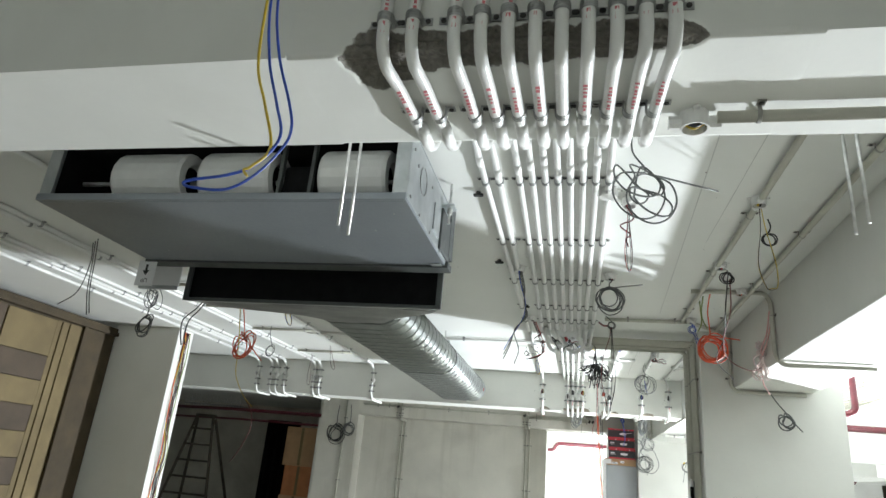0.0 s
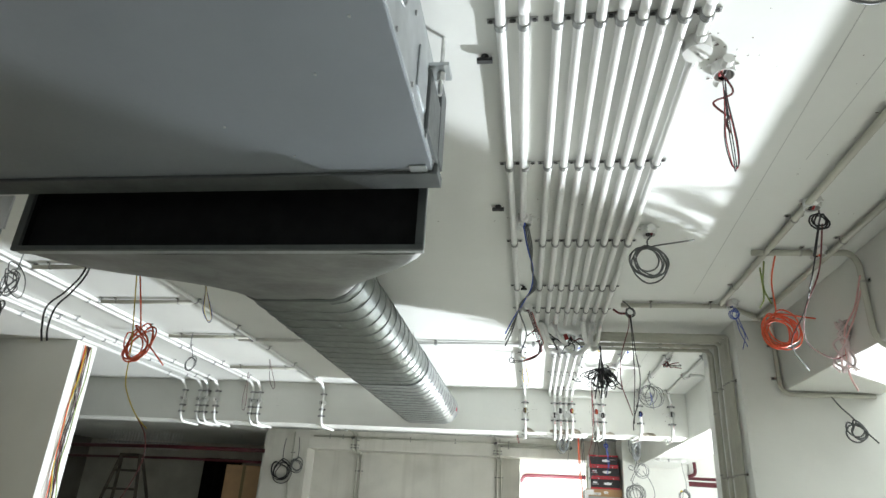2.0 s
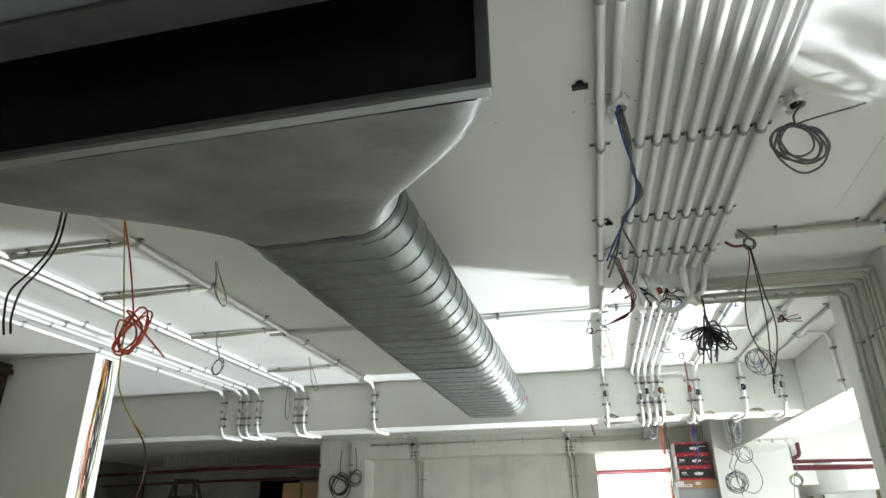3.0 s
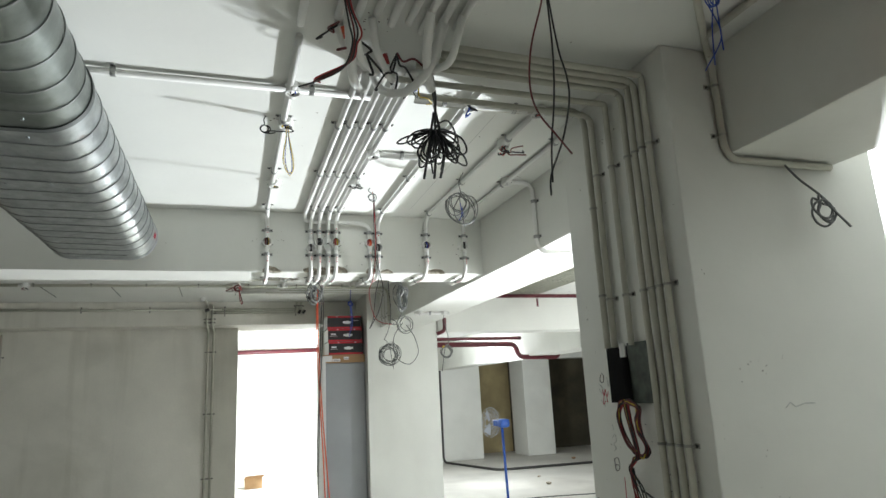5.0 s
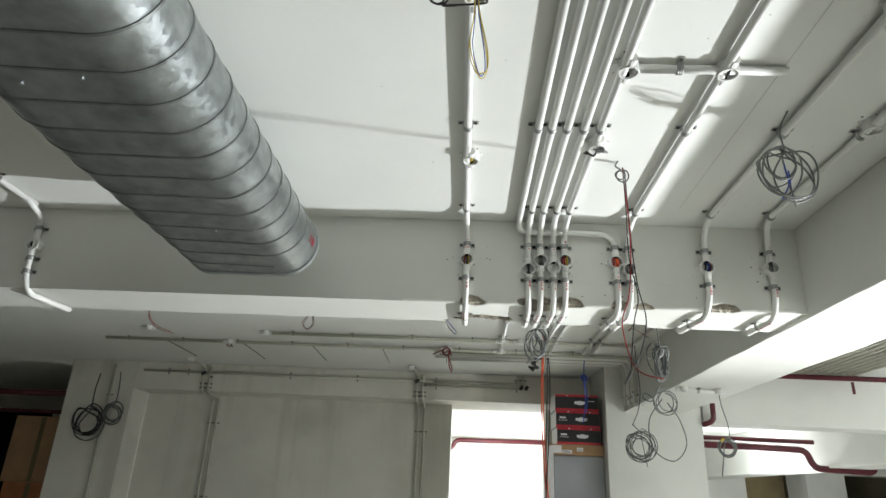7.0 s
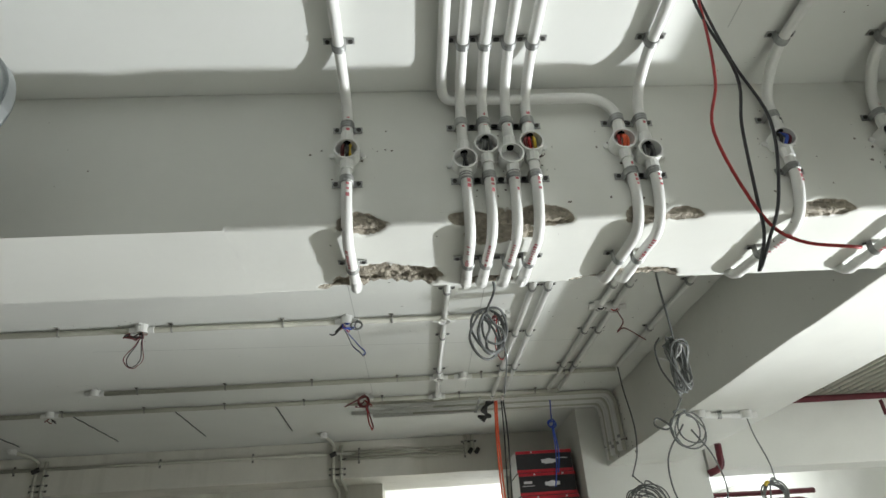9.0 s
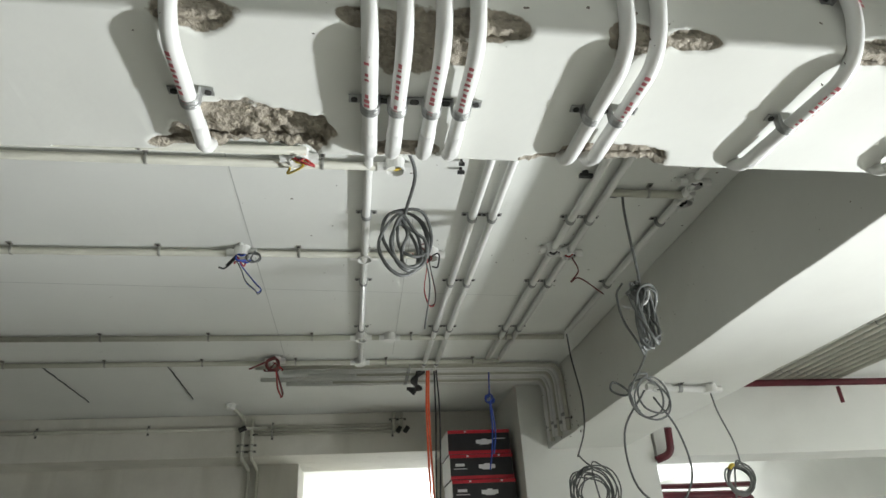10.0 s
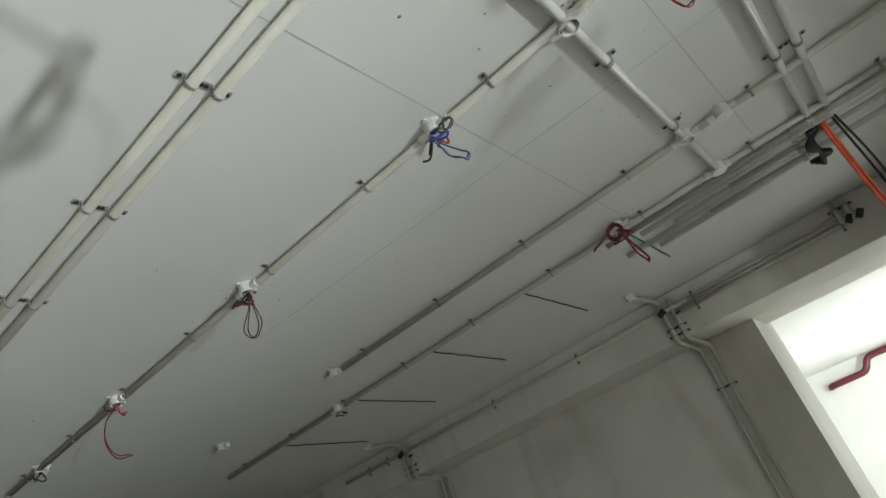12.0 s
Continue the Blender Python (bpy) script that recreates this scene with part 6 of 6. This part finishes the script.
for k, c in enumerate(("darkred", "darkred", "black", "red", "darkred", "black", "darkred", "yellow", "black", "darkred")):
    jit = [(rnd.uniform(-0.007, 0.007), rnd.uniform(-0.007, 0.007)) for _ in range(20)]
    pts = [(1.160 - 0.0016 * k, y + a, z + b) for (y, z), (a, b) in zip(LOOP, jit)]
    pts += [(1.150 - 0.0012 * k, y + a, z + b) for (y, z), (a, b) in zip(FALL, jit)]
    ends = ((5.025, 1.27), (5.015, 1.2), (4.985, 1.19), (5.035, 1.22), (5.01, 1.15), (4.975, 1.21), (5.025, 1.12), (5.03, 1.29), (4.995, 1.16), (5.035, 1.25))[k]
    pts.append((1.155, ends[0] + 0.008, (ends[1] + 1.33) / 2))
    pts.append((1.165, *ends))
    wire([pts], c, "dark red and black wires looping out of the recess", 0.0026, "recess wires")
wire([[(1.155, 5.025, 1.33), (1.16, 5.025, 1.25), (1.16, 5.01, 1.18), (1.15, 4.965, 1.15), (1.14, 4.905, 1.125)]], "black", "single thin black wire hanging from the recess", 0.002, "recess wires")
wire([[(1.14, 4.905, 1.125), (1.14, 4.885, 1.115), (1.14, 4.855, 1.10)]], "black", "black taped wire end", 0.006, "recess wires")
wire([[(1.155, 4.995, 1.26), (1.15, 4.955, 1.255), (1.145, 4.9, 1.24)]], "black", "short black wire crossing the bundle", 0.0035, "recess wires")
GLYPH = (
    (REDINK, ((5.23, 1.60), (5.22, 1.575), (5.21, 1.60), (5.203, 1.57), (5.19, 1.59))), (REDINK, ((5.22, 1.585), (5.23, 1.545), (5.215, 1.555))), (REDINK, ((5.205, 1.58), (5.2, 1.55))),
    (INK, ((5.23, 1.655), (5.24, 1.635), (5.22, 1.625), (5.21, 1.65), (5.225, 1.66))), (PENCIL, ((5.25, 1.62), (5.23, 1.605), (5.235, 1.585), (5.25, 1.60))), (PENCIL, ((5.19, 1.645), (5.185, 1.61), (5.175, 1.63), (5.17, 1.60))), (PENCIL, ((5.245, 1.56), (5.22, 1.535))),
    (PENCIL, ((5.185, 1.47), (5.18, 1.45))), (PENCIL, ((5.195, 1.42), (5.175, 1.435), (5.17, 1.41), (5.19, 1.40), (5.175, 1.385), (5.19, 1.375))), (INK, ((5.195, 1.345), (5.17, 1.35), (5.165, 1.315), (5.19, 1.305), (5.195, 1.345))), (INK, ((5.19, 1.325), (5.17, 1.325))),
    (REDINK, ((5.14, 1.285), (5.143, 1.18))), (REDINK, ((5.175, 1.165), (5.155, 1.178), (5.125, 1.165), (5.11, 1.178))), (REDINK, ((5.175, 1.175), (5.145, 1.16), (5.11, 1.165))),
    (INK, ((4.87, 1.325), (4.89, 1.31))), (INK, ((4.88, 1.30), (4.883, 1.27), (4.855, 1.275))), (INK, ((4.86, 1.30), (4.857, 1.245))), (INK, ((4.875, 1.23), (4.835, 1.232))), (INK, ((4.867, 1.205), (4.85, 1.21), (4.845, 1.195), (4.865, 1.17), (4.84, 1.168))))
for mat, pts in GLYPH:
    bm = bmesh.new()
    add_tube(bm, smooth_path([(1.1892, y, z) for y, z in pts], 3) if len(pts) > 2 else [(1.1892, y, z) for y, z in pts], 0.0013, 5)
    part("marker_stroke", bm, mat, column_1, "scribbled marker strokes")
bm = bmesh.new()
rnd = random.Random(78)
for k in range(60):
    specks(bm, (1.19, rnd.uniform(4.63, 5.34), rnd.uniform(1.0, 2.6)), (-1, 0, 0), Y, 0.05, 2, 0.004)
for k in range(9):
    specks(bm, (rnd.uniform(1.2, 1.5), 4.648, rnd.uniform(1.0, 1.7)), (0, -1, 0), X, 0.02, 3, 0.003)
tagged(part("dirt_specks", bm, GRIME, column_1, "dark specks of dirt on the plaster"), kind="stuff")
bm = bmesh.new()
add_tube(bm, [(1.48, 4.647, 1.52), (1.50, 4.647, 1.535), (1.52, 4.647, 1.52), (1.56, 4.647, 1.53), (1.6, 4.647, 1.528)], 0.002, 4)
part("marker_stroke", bm, PENCIL, column_1)

# faint setting-out lines on the ceiling
PLINES = (((-0.10, 7.3), (-0.092, 9.4)), ((-1.3, 8.525), (0.95, 8.645)), ((0.437, 8.0), (0.451, 9.4)), ((0.85, 5.3), (0.86, 6.7)), ((0.78, 1.4), (0.88, 4.2)), ((0.95, 1.4), (0.93, 2.9)))
for a, b in PLINES:
    bm = bmesh.new()
    d = (Vector((*b, 0)) - Vector((*a, 0))).normalized().cross(Z) * 0.0016
    bm.faces.new([bm.verts.new(p) for p in (Vector((*a, CZ - 0.001)) - d, Vector((*b, CZ - 0.001)) - d, Vector((*b, CZ - 0.001)) + d, Vector((*a, CZ - 0.001)) + d)])
    ob = part("pencil_line", bm, PENCIL, ceiling)
# thin dark lines running back along the ceiling from the conduit clips
for x, y in ((-0.684, 9.50), (-1.277, 9.53), (-1.867, 9.55), (-2.52, 9.55), (-0.15, 9.42)):
    bm = bmesh.new()
    add_tube(bm, [(x - 0.001 * k, y + 0.075 * k, CZ - 0.004 - 0.003 * (k % 2)) for k in range(10)], 0.0035, 5)
    ob = part("thin_dark_line", bm, DARKSTEEL, smooth=True, origin=(x, y, CZ))
    tagged(ob, "thin dark line lying against the ceiling", "chain", "ceiling chains")
# plug holes and black fixings left of the eleven conduits
for x, y, s in ((-0.047, 2.345, 0.02), (-0.055, 3.196, 0.022), (0.03, 4.1, 0.015), (0.546, 7.70, 0.008), (0.55, 7.74, 0.01), (0.92, 7.648, 0.014), (0.923, 7.738, 0.02), (1.045, 7.84, 0.012)):
    bm = bmesh.new()
    add_tube(bm, [(x, y, CZ), (x, y, CZ - 0.012)], s * 0.5, 8)
    add_box(bm, x - s, x + s, y - s * 0.35, y + s * 0.35, CZ - 0.02, CZ - 0.01)
    ob = part("ceiling_fixing", bm, INK, origin=(x, y, CZ))
    tagged(ob, "small black fixing stuck in the ceiling", "fixing", "ceiling fixings")

# ---- stacked boxes on the grey cabinet ----
cab = thing("cabinet", (1.02, 10.5, 0), "tall grey steel cabinet beside the white column", "cabinet")
part("carcass", box(0.80, 1.235, 10.14, 10.60, 0, 1.985, 0.004), CABINET, cab)
part("side_cheek", box(0.762, 0.798, 10.11, 10.60, 0, 2.06, 0.004), WHITEPRINT, cab, "white side cheek")
part("door", box(0.805, 1.232, 10.128, 10.139, 0.05, 1.975, 0.003), CABINET, cab)
low = thing("cardboard_box", (1.01, 10.3, 1.985), "flat brown cardboard box with white labels on the cabinet", "box")
part("carton", box(0.775, 1.235, 10.125, 10.5, 1.986, 2.075, 0.003), CARD, low)
for x0, x1, z0, z1 in ((0.785, 0.87, 2.0, 2.065), (0.875, 0.96, 2.0, 2.03), (1.0, 1.055, 2.02, 2.05)):
    part("label", box(x0, x1, 10.1225, 10.1252, z0, z1), WHITEPRINT, low, "white paper label")
for x0, x1, z0 in ((0.885, 0.95, 2.008), (0.885, 0.93, 2.018), (1.008, 1.048, 2.03)):
    part("label_line", box(x0, x1, 10.121, 10.1226, z0, z0 + 0.004), INK, low)
for k in range(3):
    z0 = 2.0765 + 0.1435 * k
    dx = (0.0, -0.006, -0.012)[k]
    th = thing("product_box", (1.02, 10.3, z0), "black and red printed carton stacked on the cabinet", "box", "stacked cartons")
    x0, x1, y0, y1 = 0.835 + dx, 1.215 + dx, 10.13, 10.45
    part("carton", box(x0, x1, y0, y1, z0, z0 + 0.142, 0.003), BOXBLACK, th)
    part("red_band", box(x0 - 0.001, x1 + 0.001, y0 - 0.003, y0, z0 + 0.001, z0 + 0.020), BOXRED, th, "red printed band")
    part("red_band", box(x0 - 0.001, x1 + 0.001, y0 - 0.003, y0, z0 + 0.122, z0 + 0.141), BOXRED, th, "red printed band")
    part("side_face", box(x0 - 0.004, x0 - 0.0005, y0, y1, z0 + 0.004, z0 + 0.138), WHITEPRINT, th, "white side face")
    bm = bmesh.new()
    xc, zc = x1 - 0.16, z0 + 0.072
    pr = ((-0.05, -0.012), (-0.03, -0.014), (-0.028, -0.019), (0.028, -0.019), (0.03, -0.014), (0.05, -0.012), (0.05, 0.010), (0.02, 0.010), (0.012, 0.016), (-0.012, 0.016), (-0.02, 0.010), (-0.05, 0.010))
    bm.faces.new([bm.verts.new((xc + a, y0 - 0.0032, zc + b)) for a, b in pr])
    part("pictogram", bm, WHITEPRINT, th, "white device picture")
    if k < 2:
        part("print_bar", box(x0 + 0.03, x0 + 0.085, y0 - 0.0025, y0 - 0.0005, z0 + 0.074, z0 + 0.09), WHITEPRINT, th)
        part("print_bar", box(x0 + 0.02, x0 + 0.10, y0 - 0.0025, y0 - 0.0005, z0 + 0.058, z0 + 0.062), WHITEPRINT, th)
    else:
        part("print_bar", box(x1 - 0.10, x1 - 0.03, y0 - 0.0025, y0 - 0.0005, z0 + 0.085, z0 + 0.09), WHITEPRINT, th)
    for x in (x0 + 0.1, x1 - 0.09):
        part("print_dot", box(x, x + 0.012, y0 - 0.005, y0 - 0.003, z0 + 0.127, z0 + 0.137), WHITEPRINT, th)

# ---- the hall ----


def fire_pipe(path, r, label, bend=0.1):
    bm = bmesh.new()
    add_tube(bm, fillet(path, bend), r, 12)
    ob = part("fire_pipe", bm, FIREPIPE, smooth=True, origin=path[0])
    return tagged(ob, label, "pipe", "red pipes")


fire_pipe([(2.12, 9.90, 2.44), (2.14, 9.96, 2.30), (2.05, 9.98, 2.27)], 0.022, "short dark red pipe elbow at the column", 0.05)
p = fire_pipe([(1.90, 9.86, 2.69), (13, 9.86, 2.69)], 0.022, "dark red pipe along the hall beam")
for x in (3.3, 5.2, 7.0, 9.0):
    bm = bmesh.new()
    add_tube(bm, [(x, 9.86, 2.66), (x, 9.86, 2.56)], 0.012, 8)
    part("drop", bm, FIREPIPE, p)
fire_pipe([(2.0, 12.6, 2.35), (4.22, 12.6, 2.32), (4.28, 12.6, 2.11), (4.98, 12.6, 2.09), (5.02, 12.6, 2.2)], 0.04, "thick dark red pipe stepping under a beam in the hall")
fire_pipe([(2.0, 12.75, 2.44), (4.4, 12.75, 2.43)], 0.028, "dark red pipe in the hall")
fire_pipe([(-0.75, 17.97, 2.49), (-0.72, 17.85, 2.49), (-0.22, 17.85, 2.50), (-0.14, 17.85, 2.67), (1.99, 17.85, 2.69)], 0.045, "red pipe on the bright wall behind the doorway")
fire_pipe([(2.5, 5.62, CZ), (2.5, 5.62, 2.40), (2.46, 5.62, 2.36), (2.2, 5.62, 2.35)], 0.026, "short dark red drop pipe behind the column", 0.05)
fire_pipe([(2.08, 5.30, 2.22), (4.9, 5.30, 2.22)], 0.02, "thin dark red pipe crossing the hall")
slab("beam_8", 6.0, 13, 13.2, 13.6, 2.36, CZ - 0.003, PLASTER, "white plastered beam in the hall", "beam", 0.004)
# standing fan
fan = thing("pedestal_fan", (3.5, 11.62, 0), "blue pedestal fan with a white cage standing in the hall", "fan")
bm = bmesh.new()
prof = ((0.25, 0.0), (0.25, 0.02), (0.2, 0.035), (0.08, 0.06), (0.045, 0.09), (0.035, 0.12))
rows = [[bm.verts.new((3.5 + r * math.cos(2 * math.pi * i / 24), 11.62 + r * math.sin(2 * math.pi * i / 24), z)) for i in range(24)] for r, z in prof]
for a, b in zip(rows, rows[1:]):
    for i in range(24):
        bm.faces.new((a[i], a[(i + 1) % 24], b[(i + 1) % 24], b[i]))
part("base", bm, FANGREY, fan, "grey round base", smooth=True)
bm = bmesh.new()
add_tube(bm, [(3.5, 11.62, 0.1), (3.49, 11.62, 0.6), (3.48, 11.62, 1.11)], 0.018, 10)
part("pole", bm, FANBLUE, fan, smooth=True)
part("motor", box(3.42, 3.57, 11.52, 11.68, 1.08, 1.20, 0.045), FANBLUE, fan, "blue motor housing", smooth=True)
bm = bmesh.new()
fc_, fd = Vector((3.40, 11.85, 1.15)), Vector((-0.5, 0.86, 0)).normalized()
fu = fd.cross(Z)
for rr in (0.06, 0.12, 0.17, 0.21):
    add_tube(bm, [fc_ + fd * (0.05 * (0.21 - rr) / 0.15) + (fu * math.cos(a * math.pi / 14) + Z * math.sin(a * math.pi / 14)) * rr for a in range(29)], 0.0025, 4)
for k in range(28):
    a = k * math.pi / 14
    o = fu * math.cos(a) + Z * math.sin(a)
    add_tube(bm, [fc_ + fd * 0.06 + o * 0.04, fc_ + o * 0.21, fc_ - fd * 0.08 + o * 0.17, fc_ - fd * 0.1 + o * 0.06], 0.0016, 4)
part("cage", bm, FANGREY, fan, "pale wire cage")
for k in range(3):
    bm = bmesh.new()
    a = k * 2 * math.pi / 3
    o, q = fu * math.cos(a) + Z * math.sin(a), -fu * math.sin(a) + Z * math.cos(a)
    c = [fc_ + o * 0.03 - q * 0.02, fc_ + o * 0.17 - q * 0.06 + fd * 0.02, fc_ + o * 0.18 + q * 0.05 - fd * 0.02, fc_ + o * 0.03 + q * 0.03]
    lo = [bm.verts.new(v) for v in c]
    hi = [bm.verts.new(v + fd * 0.003) for v in c]
    bm.faces.new(lo)
    bm.faces.new(hi[::-1])
    for i in range(4):
        bm.faces.new((lo[i], hi[i], hi[(i + 1) % 4], lo[(i + 1) % 4]))
    part("blade", bm, FANGREY, fan)
part("motor_neck", box(3.42, 3.48, 11.66, 11.80, 1.10, 1.18, 0.01), FANBLUE, fan)
# low kerb and rubble in the hall
bm = bmesh.new()
add_tube(bm, fillet([(4.50, 17.55, 2.1), (4.50, 17.55, 0.03), (4.95, 15.4, 0.03), (6.2, 15.3, 0.03), (9.1, 15.1, 0.03)], 0.15), 0.026, 8)
tagged(part("hose", bm, FIXING, origin=(4.5, 17.55, 0)), "black hose down the pillar and across the floor", "hose")
rnd = random.Random(21)
for k in range(7):
    x, y, s = rnd.uniform(2.6, 9), rnd.uniform(12.6, 16.8), rnd.uniform(0.02, 0.055)
    bm = bmesh.new()
    bmesh.ops.create_icosphere(bm, subdivisions=1, radius=s)
    for v in bm.verts:
        v.co = Vector((v.co.x * rnd.uniform(0.8, 1.5), v.co.y * rnd.uniform(0.7, 1.3), v.co.z * 0.5))
    lowz = min(v.co.z for v in bm.verts)
    bmesh.ops.translate(bm, verts=bm.verts, vec=(x, y, -lowz))
    ob = part("rubble", bm, CONCRETE if k % 3 else CARD, origin=(x, y, 0))
    tagged(ob, "small lump of rubble on the hall floor", "rubble", "floor rubble")
wire([[(2.4, 12.1, 0.008), (3.4, 12.0, 0.008), (4.2, 12.15, 0.008), (5.4, 11.9, 0.008), (6.5, 12.1, 0.008)]], "grey", "thin cable lying on the hall floor", 0.008)
carton = thing("cardboard_box", (0.25, 16.4, 0), "torn open cardboard box on the floor behind the doorway", "box")
part("carton", box(0.1, 0.42, 16.2, 16.5, 0, 0.2, 0.005), CARD, carton)
bm = bmesh.new()
bm.faces.new([bm.verts.new(p) for p in ((0.1, 16.2, 0.2), (0.42, 16.2, 0.2), (0.46, 16.05, 0.26), (0.12, 16.03, 0.25))])
bmesh.ops.solidify(bm, geom=bm.faces[:], thickness=0.006)
part("flap", bm, CARD, carton)

# ---- store room at the left: boards, ladder, cartons, rack ----
wall_boards = slab("wall_boards", -4.16, -4.10, 0.9, 5.37, 0, 2.69, TIMBER, "dark timber frame holding pale and brown boards", "wall")
rnd = random.Random(8)
part("board", box(-4.10, -4.082, 4.652, 4.955, 0.01, 2.615, 0.003), BOARD, wall_boards, "tall pale plywood sheet")
for j in range(7):
    y1 = 4.648 - 0.53 * j
    for i in range(12):
        z1 = 2.61 if i == 0 else 2.50 - 0.207 * i
        z0 = 2.50 - 0.207 * (i + 1)
        dark = (i + j) % 2 == 1
        part("board", box(-4.10, -4.078 - 0.006 * rnd.random(), y1 - 0.522 + 0.01 * rnd.random(), y1, max(0.01, z0 + 0.003), z1 - 0.003, 0.002), BOARDDARK if dark else BOARD, wall_boards, "brown plank" if dark else "pale plywood plank")
for y in (4.70, 4.79):
    part("batten", box(-4.082, -4.068, y, y + 0.022, 0, 2.61, 0.003), BOARD, wall_boards, "thin pale upright batten")
part("post", box(-4.10, -4.07, 4.97, 5.372, 0, 2.67, 0.004), TIMBER, wall_boards, "broad brown board")
part("batten", box(-4.075, -4.05, 4.945, 4.985, 0, 2.63, 0.003), TIMBER, wall_boards, "dark corner batten")
part("rail", box(-4.10, -4.03, 0.9, 5.372, 2.625, 2.66, 0.004), TIMBER, wall_boards, "dark top rail")
part("rail", box(-4.10, -4.05, 0.9, 5.372, 2.662, 2.70, 0.004), TIMBER, wall_boards, "dark strip over the rail")
lad = thing("step_ladder", (-6.62, 11.2, 0), "dark wooden step ladder standing open in the store", "ladder")


def bar(a, b, w=0.05, d=0.03):
    bm = bmesh.new()
    add_tube(bm, [a, b], w / 1.6, 4)
    return bm


for s in (-1, 1):
    part("stile", bar((-6.62 + s * 0.62, 11.1, 0), (-6.62 + s * 0.17, 11.4, 2.3)), LADDERWOOD, lad)
    part("rear_leg", bar((-6.62 + s * 0.66, 12.1, 0), (-6.62 + s * 0.19, 11.46, 2.25)), LADDERWOOD, lad)
for k in range(7):
    z = 0.3 + 0.29 * k
    h = 0.62 - 0.45 * z / 2.3
    part("tread", box(-6.62 - h, -6.62 + h, 11.06 + 0.13 * z, 11.16 + 0.13 * z, z, z + 0.035, 0.004), LADDERWOOD, lad)
part("top_cap", box(-6.80, -6.44, 11.36, 11.5, 2.29, 2.33, 0.004), LADDERWOOD, lad)
for i, (x0, x1, y0, z0, z1, m) in enumerate(((-4.75, -4.2, 11.2, 0, 0.55, CARDDARK), (-4.78, -4.22, 11.22, 0.551, 1.05, CARD), (-4.74, -4.2, 11.2, 1.051, 1.55, CARDDARK), (-4.82, -4.2, 11.25, 1.551, 2.22, CARD))):
    th = thing("cardboard_box", ((x0 + x1) / 2, y0 + 0.25, z0), "brown cardboard carton in a stack in the store", "box", "stacked store cartons")
    part("carton", box(x0, x1, y0, y0 + 0.5, z0, z1, 0.006), m, th)
    part("tape", box((x0 + x1) / 2 - 0.025, (x0 + x1) / 2 + 0.025, y0 - 0.002, y0, z0 + 0.01, z1 - 0.006), BOARD, th, "pale packing tape")
# near-black folded strip between the ladder and the cartons
cur = thing("dark_upright_strip", (-5.2, 11.9, 0.02), "near-black upright strip in the store", "curtain")
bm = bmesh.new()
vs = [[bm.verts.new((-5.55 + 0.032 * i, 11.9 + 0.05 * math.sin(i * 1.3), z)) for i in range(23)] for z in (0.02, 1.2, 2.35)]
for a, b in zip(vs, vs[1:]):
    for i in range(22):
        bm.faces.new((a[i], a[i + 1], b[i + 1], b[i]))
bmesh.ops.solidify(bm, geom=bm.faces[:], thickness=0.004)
part("folded_strip", bm, BLACK, cur, smooth=True)
for y, z, r in ((10.9, 2.45, 0.03), (11.3, 2.3, 0.022)):
    bm = bmesh.new()
    add_tube(bm, [(-8.9, y + 1.0, z), (-6.0, y + 0.3, z), (-3.97, y - 0.1, z - 0.03)], r, 10)
    ob = part("fire_pipe", bm, FIREPIPE, smooth=True, origin=(-6, y, z))
    tagged(ob, "dull red pipe crossing the store room", "pipe", "red pipes")
rack = thing("cable_ladder", (-6.8, 12.0, CZ), "dark wire cable tray with close rungs under the store ceiling", "cable tray")
for y in (11.9, 12.1):
    bm = bmesh.new()
    add_tube(bm, [(-7.45, y, 2.56), (-6.15, y, 2.56)], 0.012, 6)
    part("side_rail", bm, CLIP, rack)
for k in range(22):
    bm = bmesh.new()
    x = -7.43 + 0.06 * k
    add_tube(bm, [(x, 11.9, CZ), (x, 11.9, 2.46), (x, 12.1, 2.46), (x, 12.1, CZ)], 0.007, 5)
    part("rung", bm, RODZINC, rack)
coil((-3.62, 10.58, 2.60), (-3.63, 10.57, 2.12), 0.13, 6, "black", "black cable coil hanging on the grey column", 51, 0.006, 0.15, 0)
coil((-3.42, 10.58, 2.62), (-3.40, 10.57, 2.22), 0.09, 5, "grey", "grey cable coil hanging on the grey column", 52, 0.006, 0.15, 0)
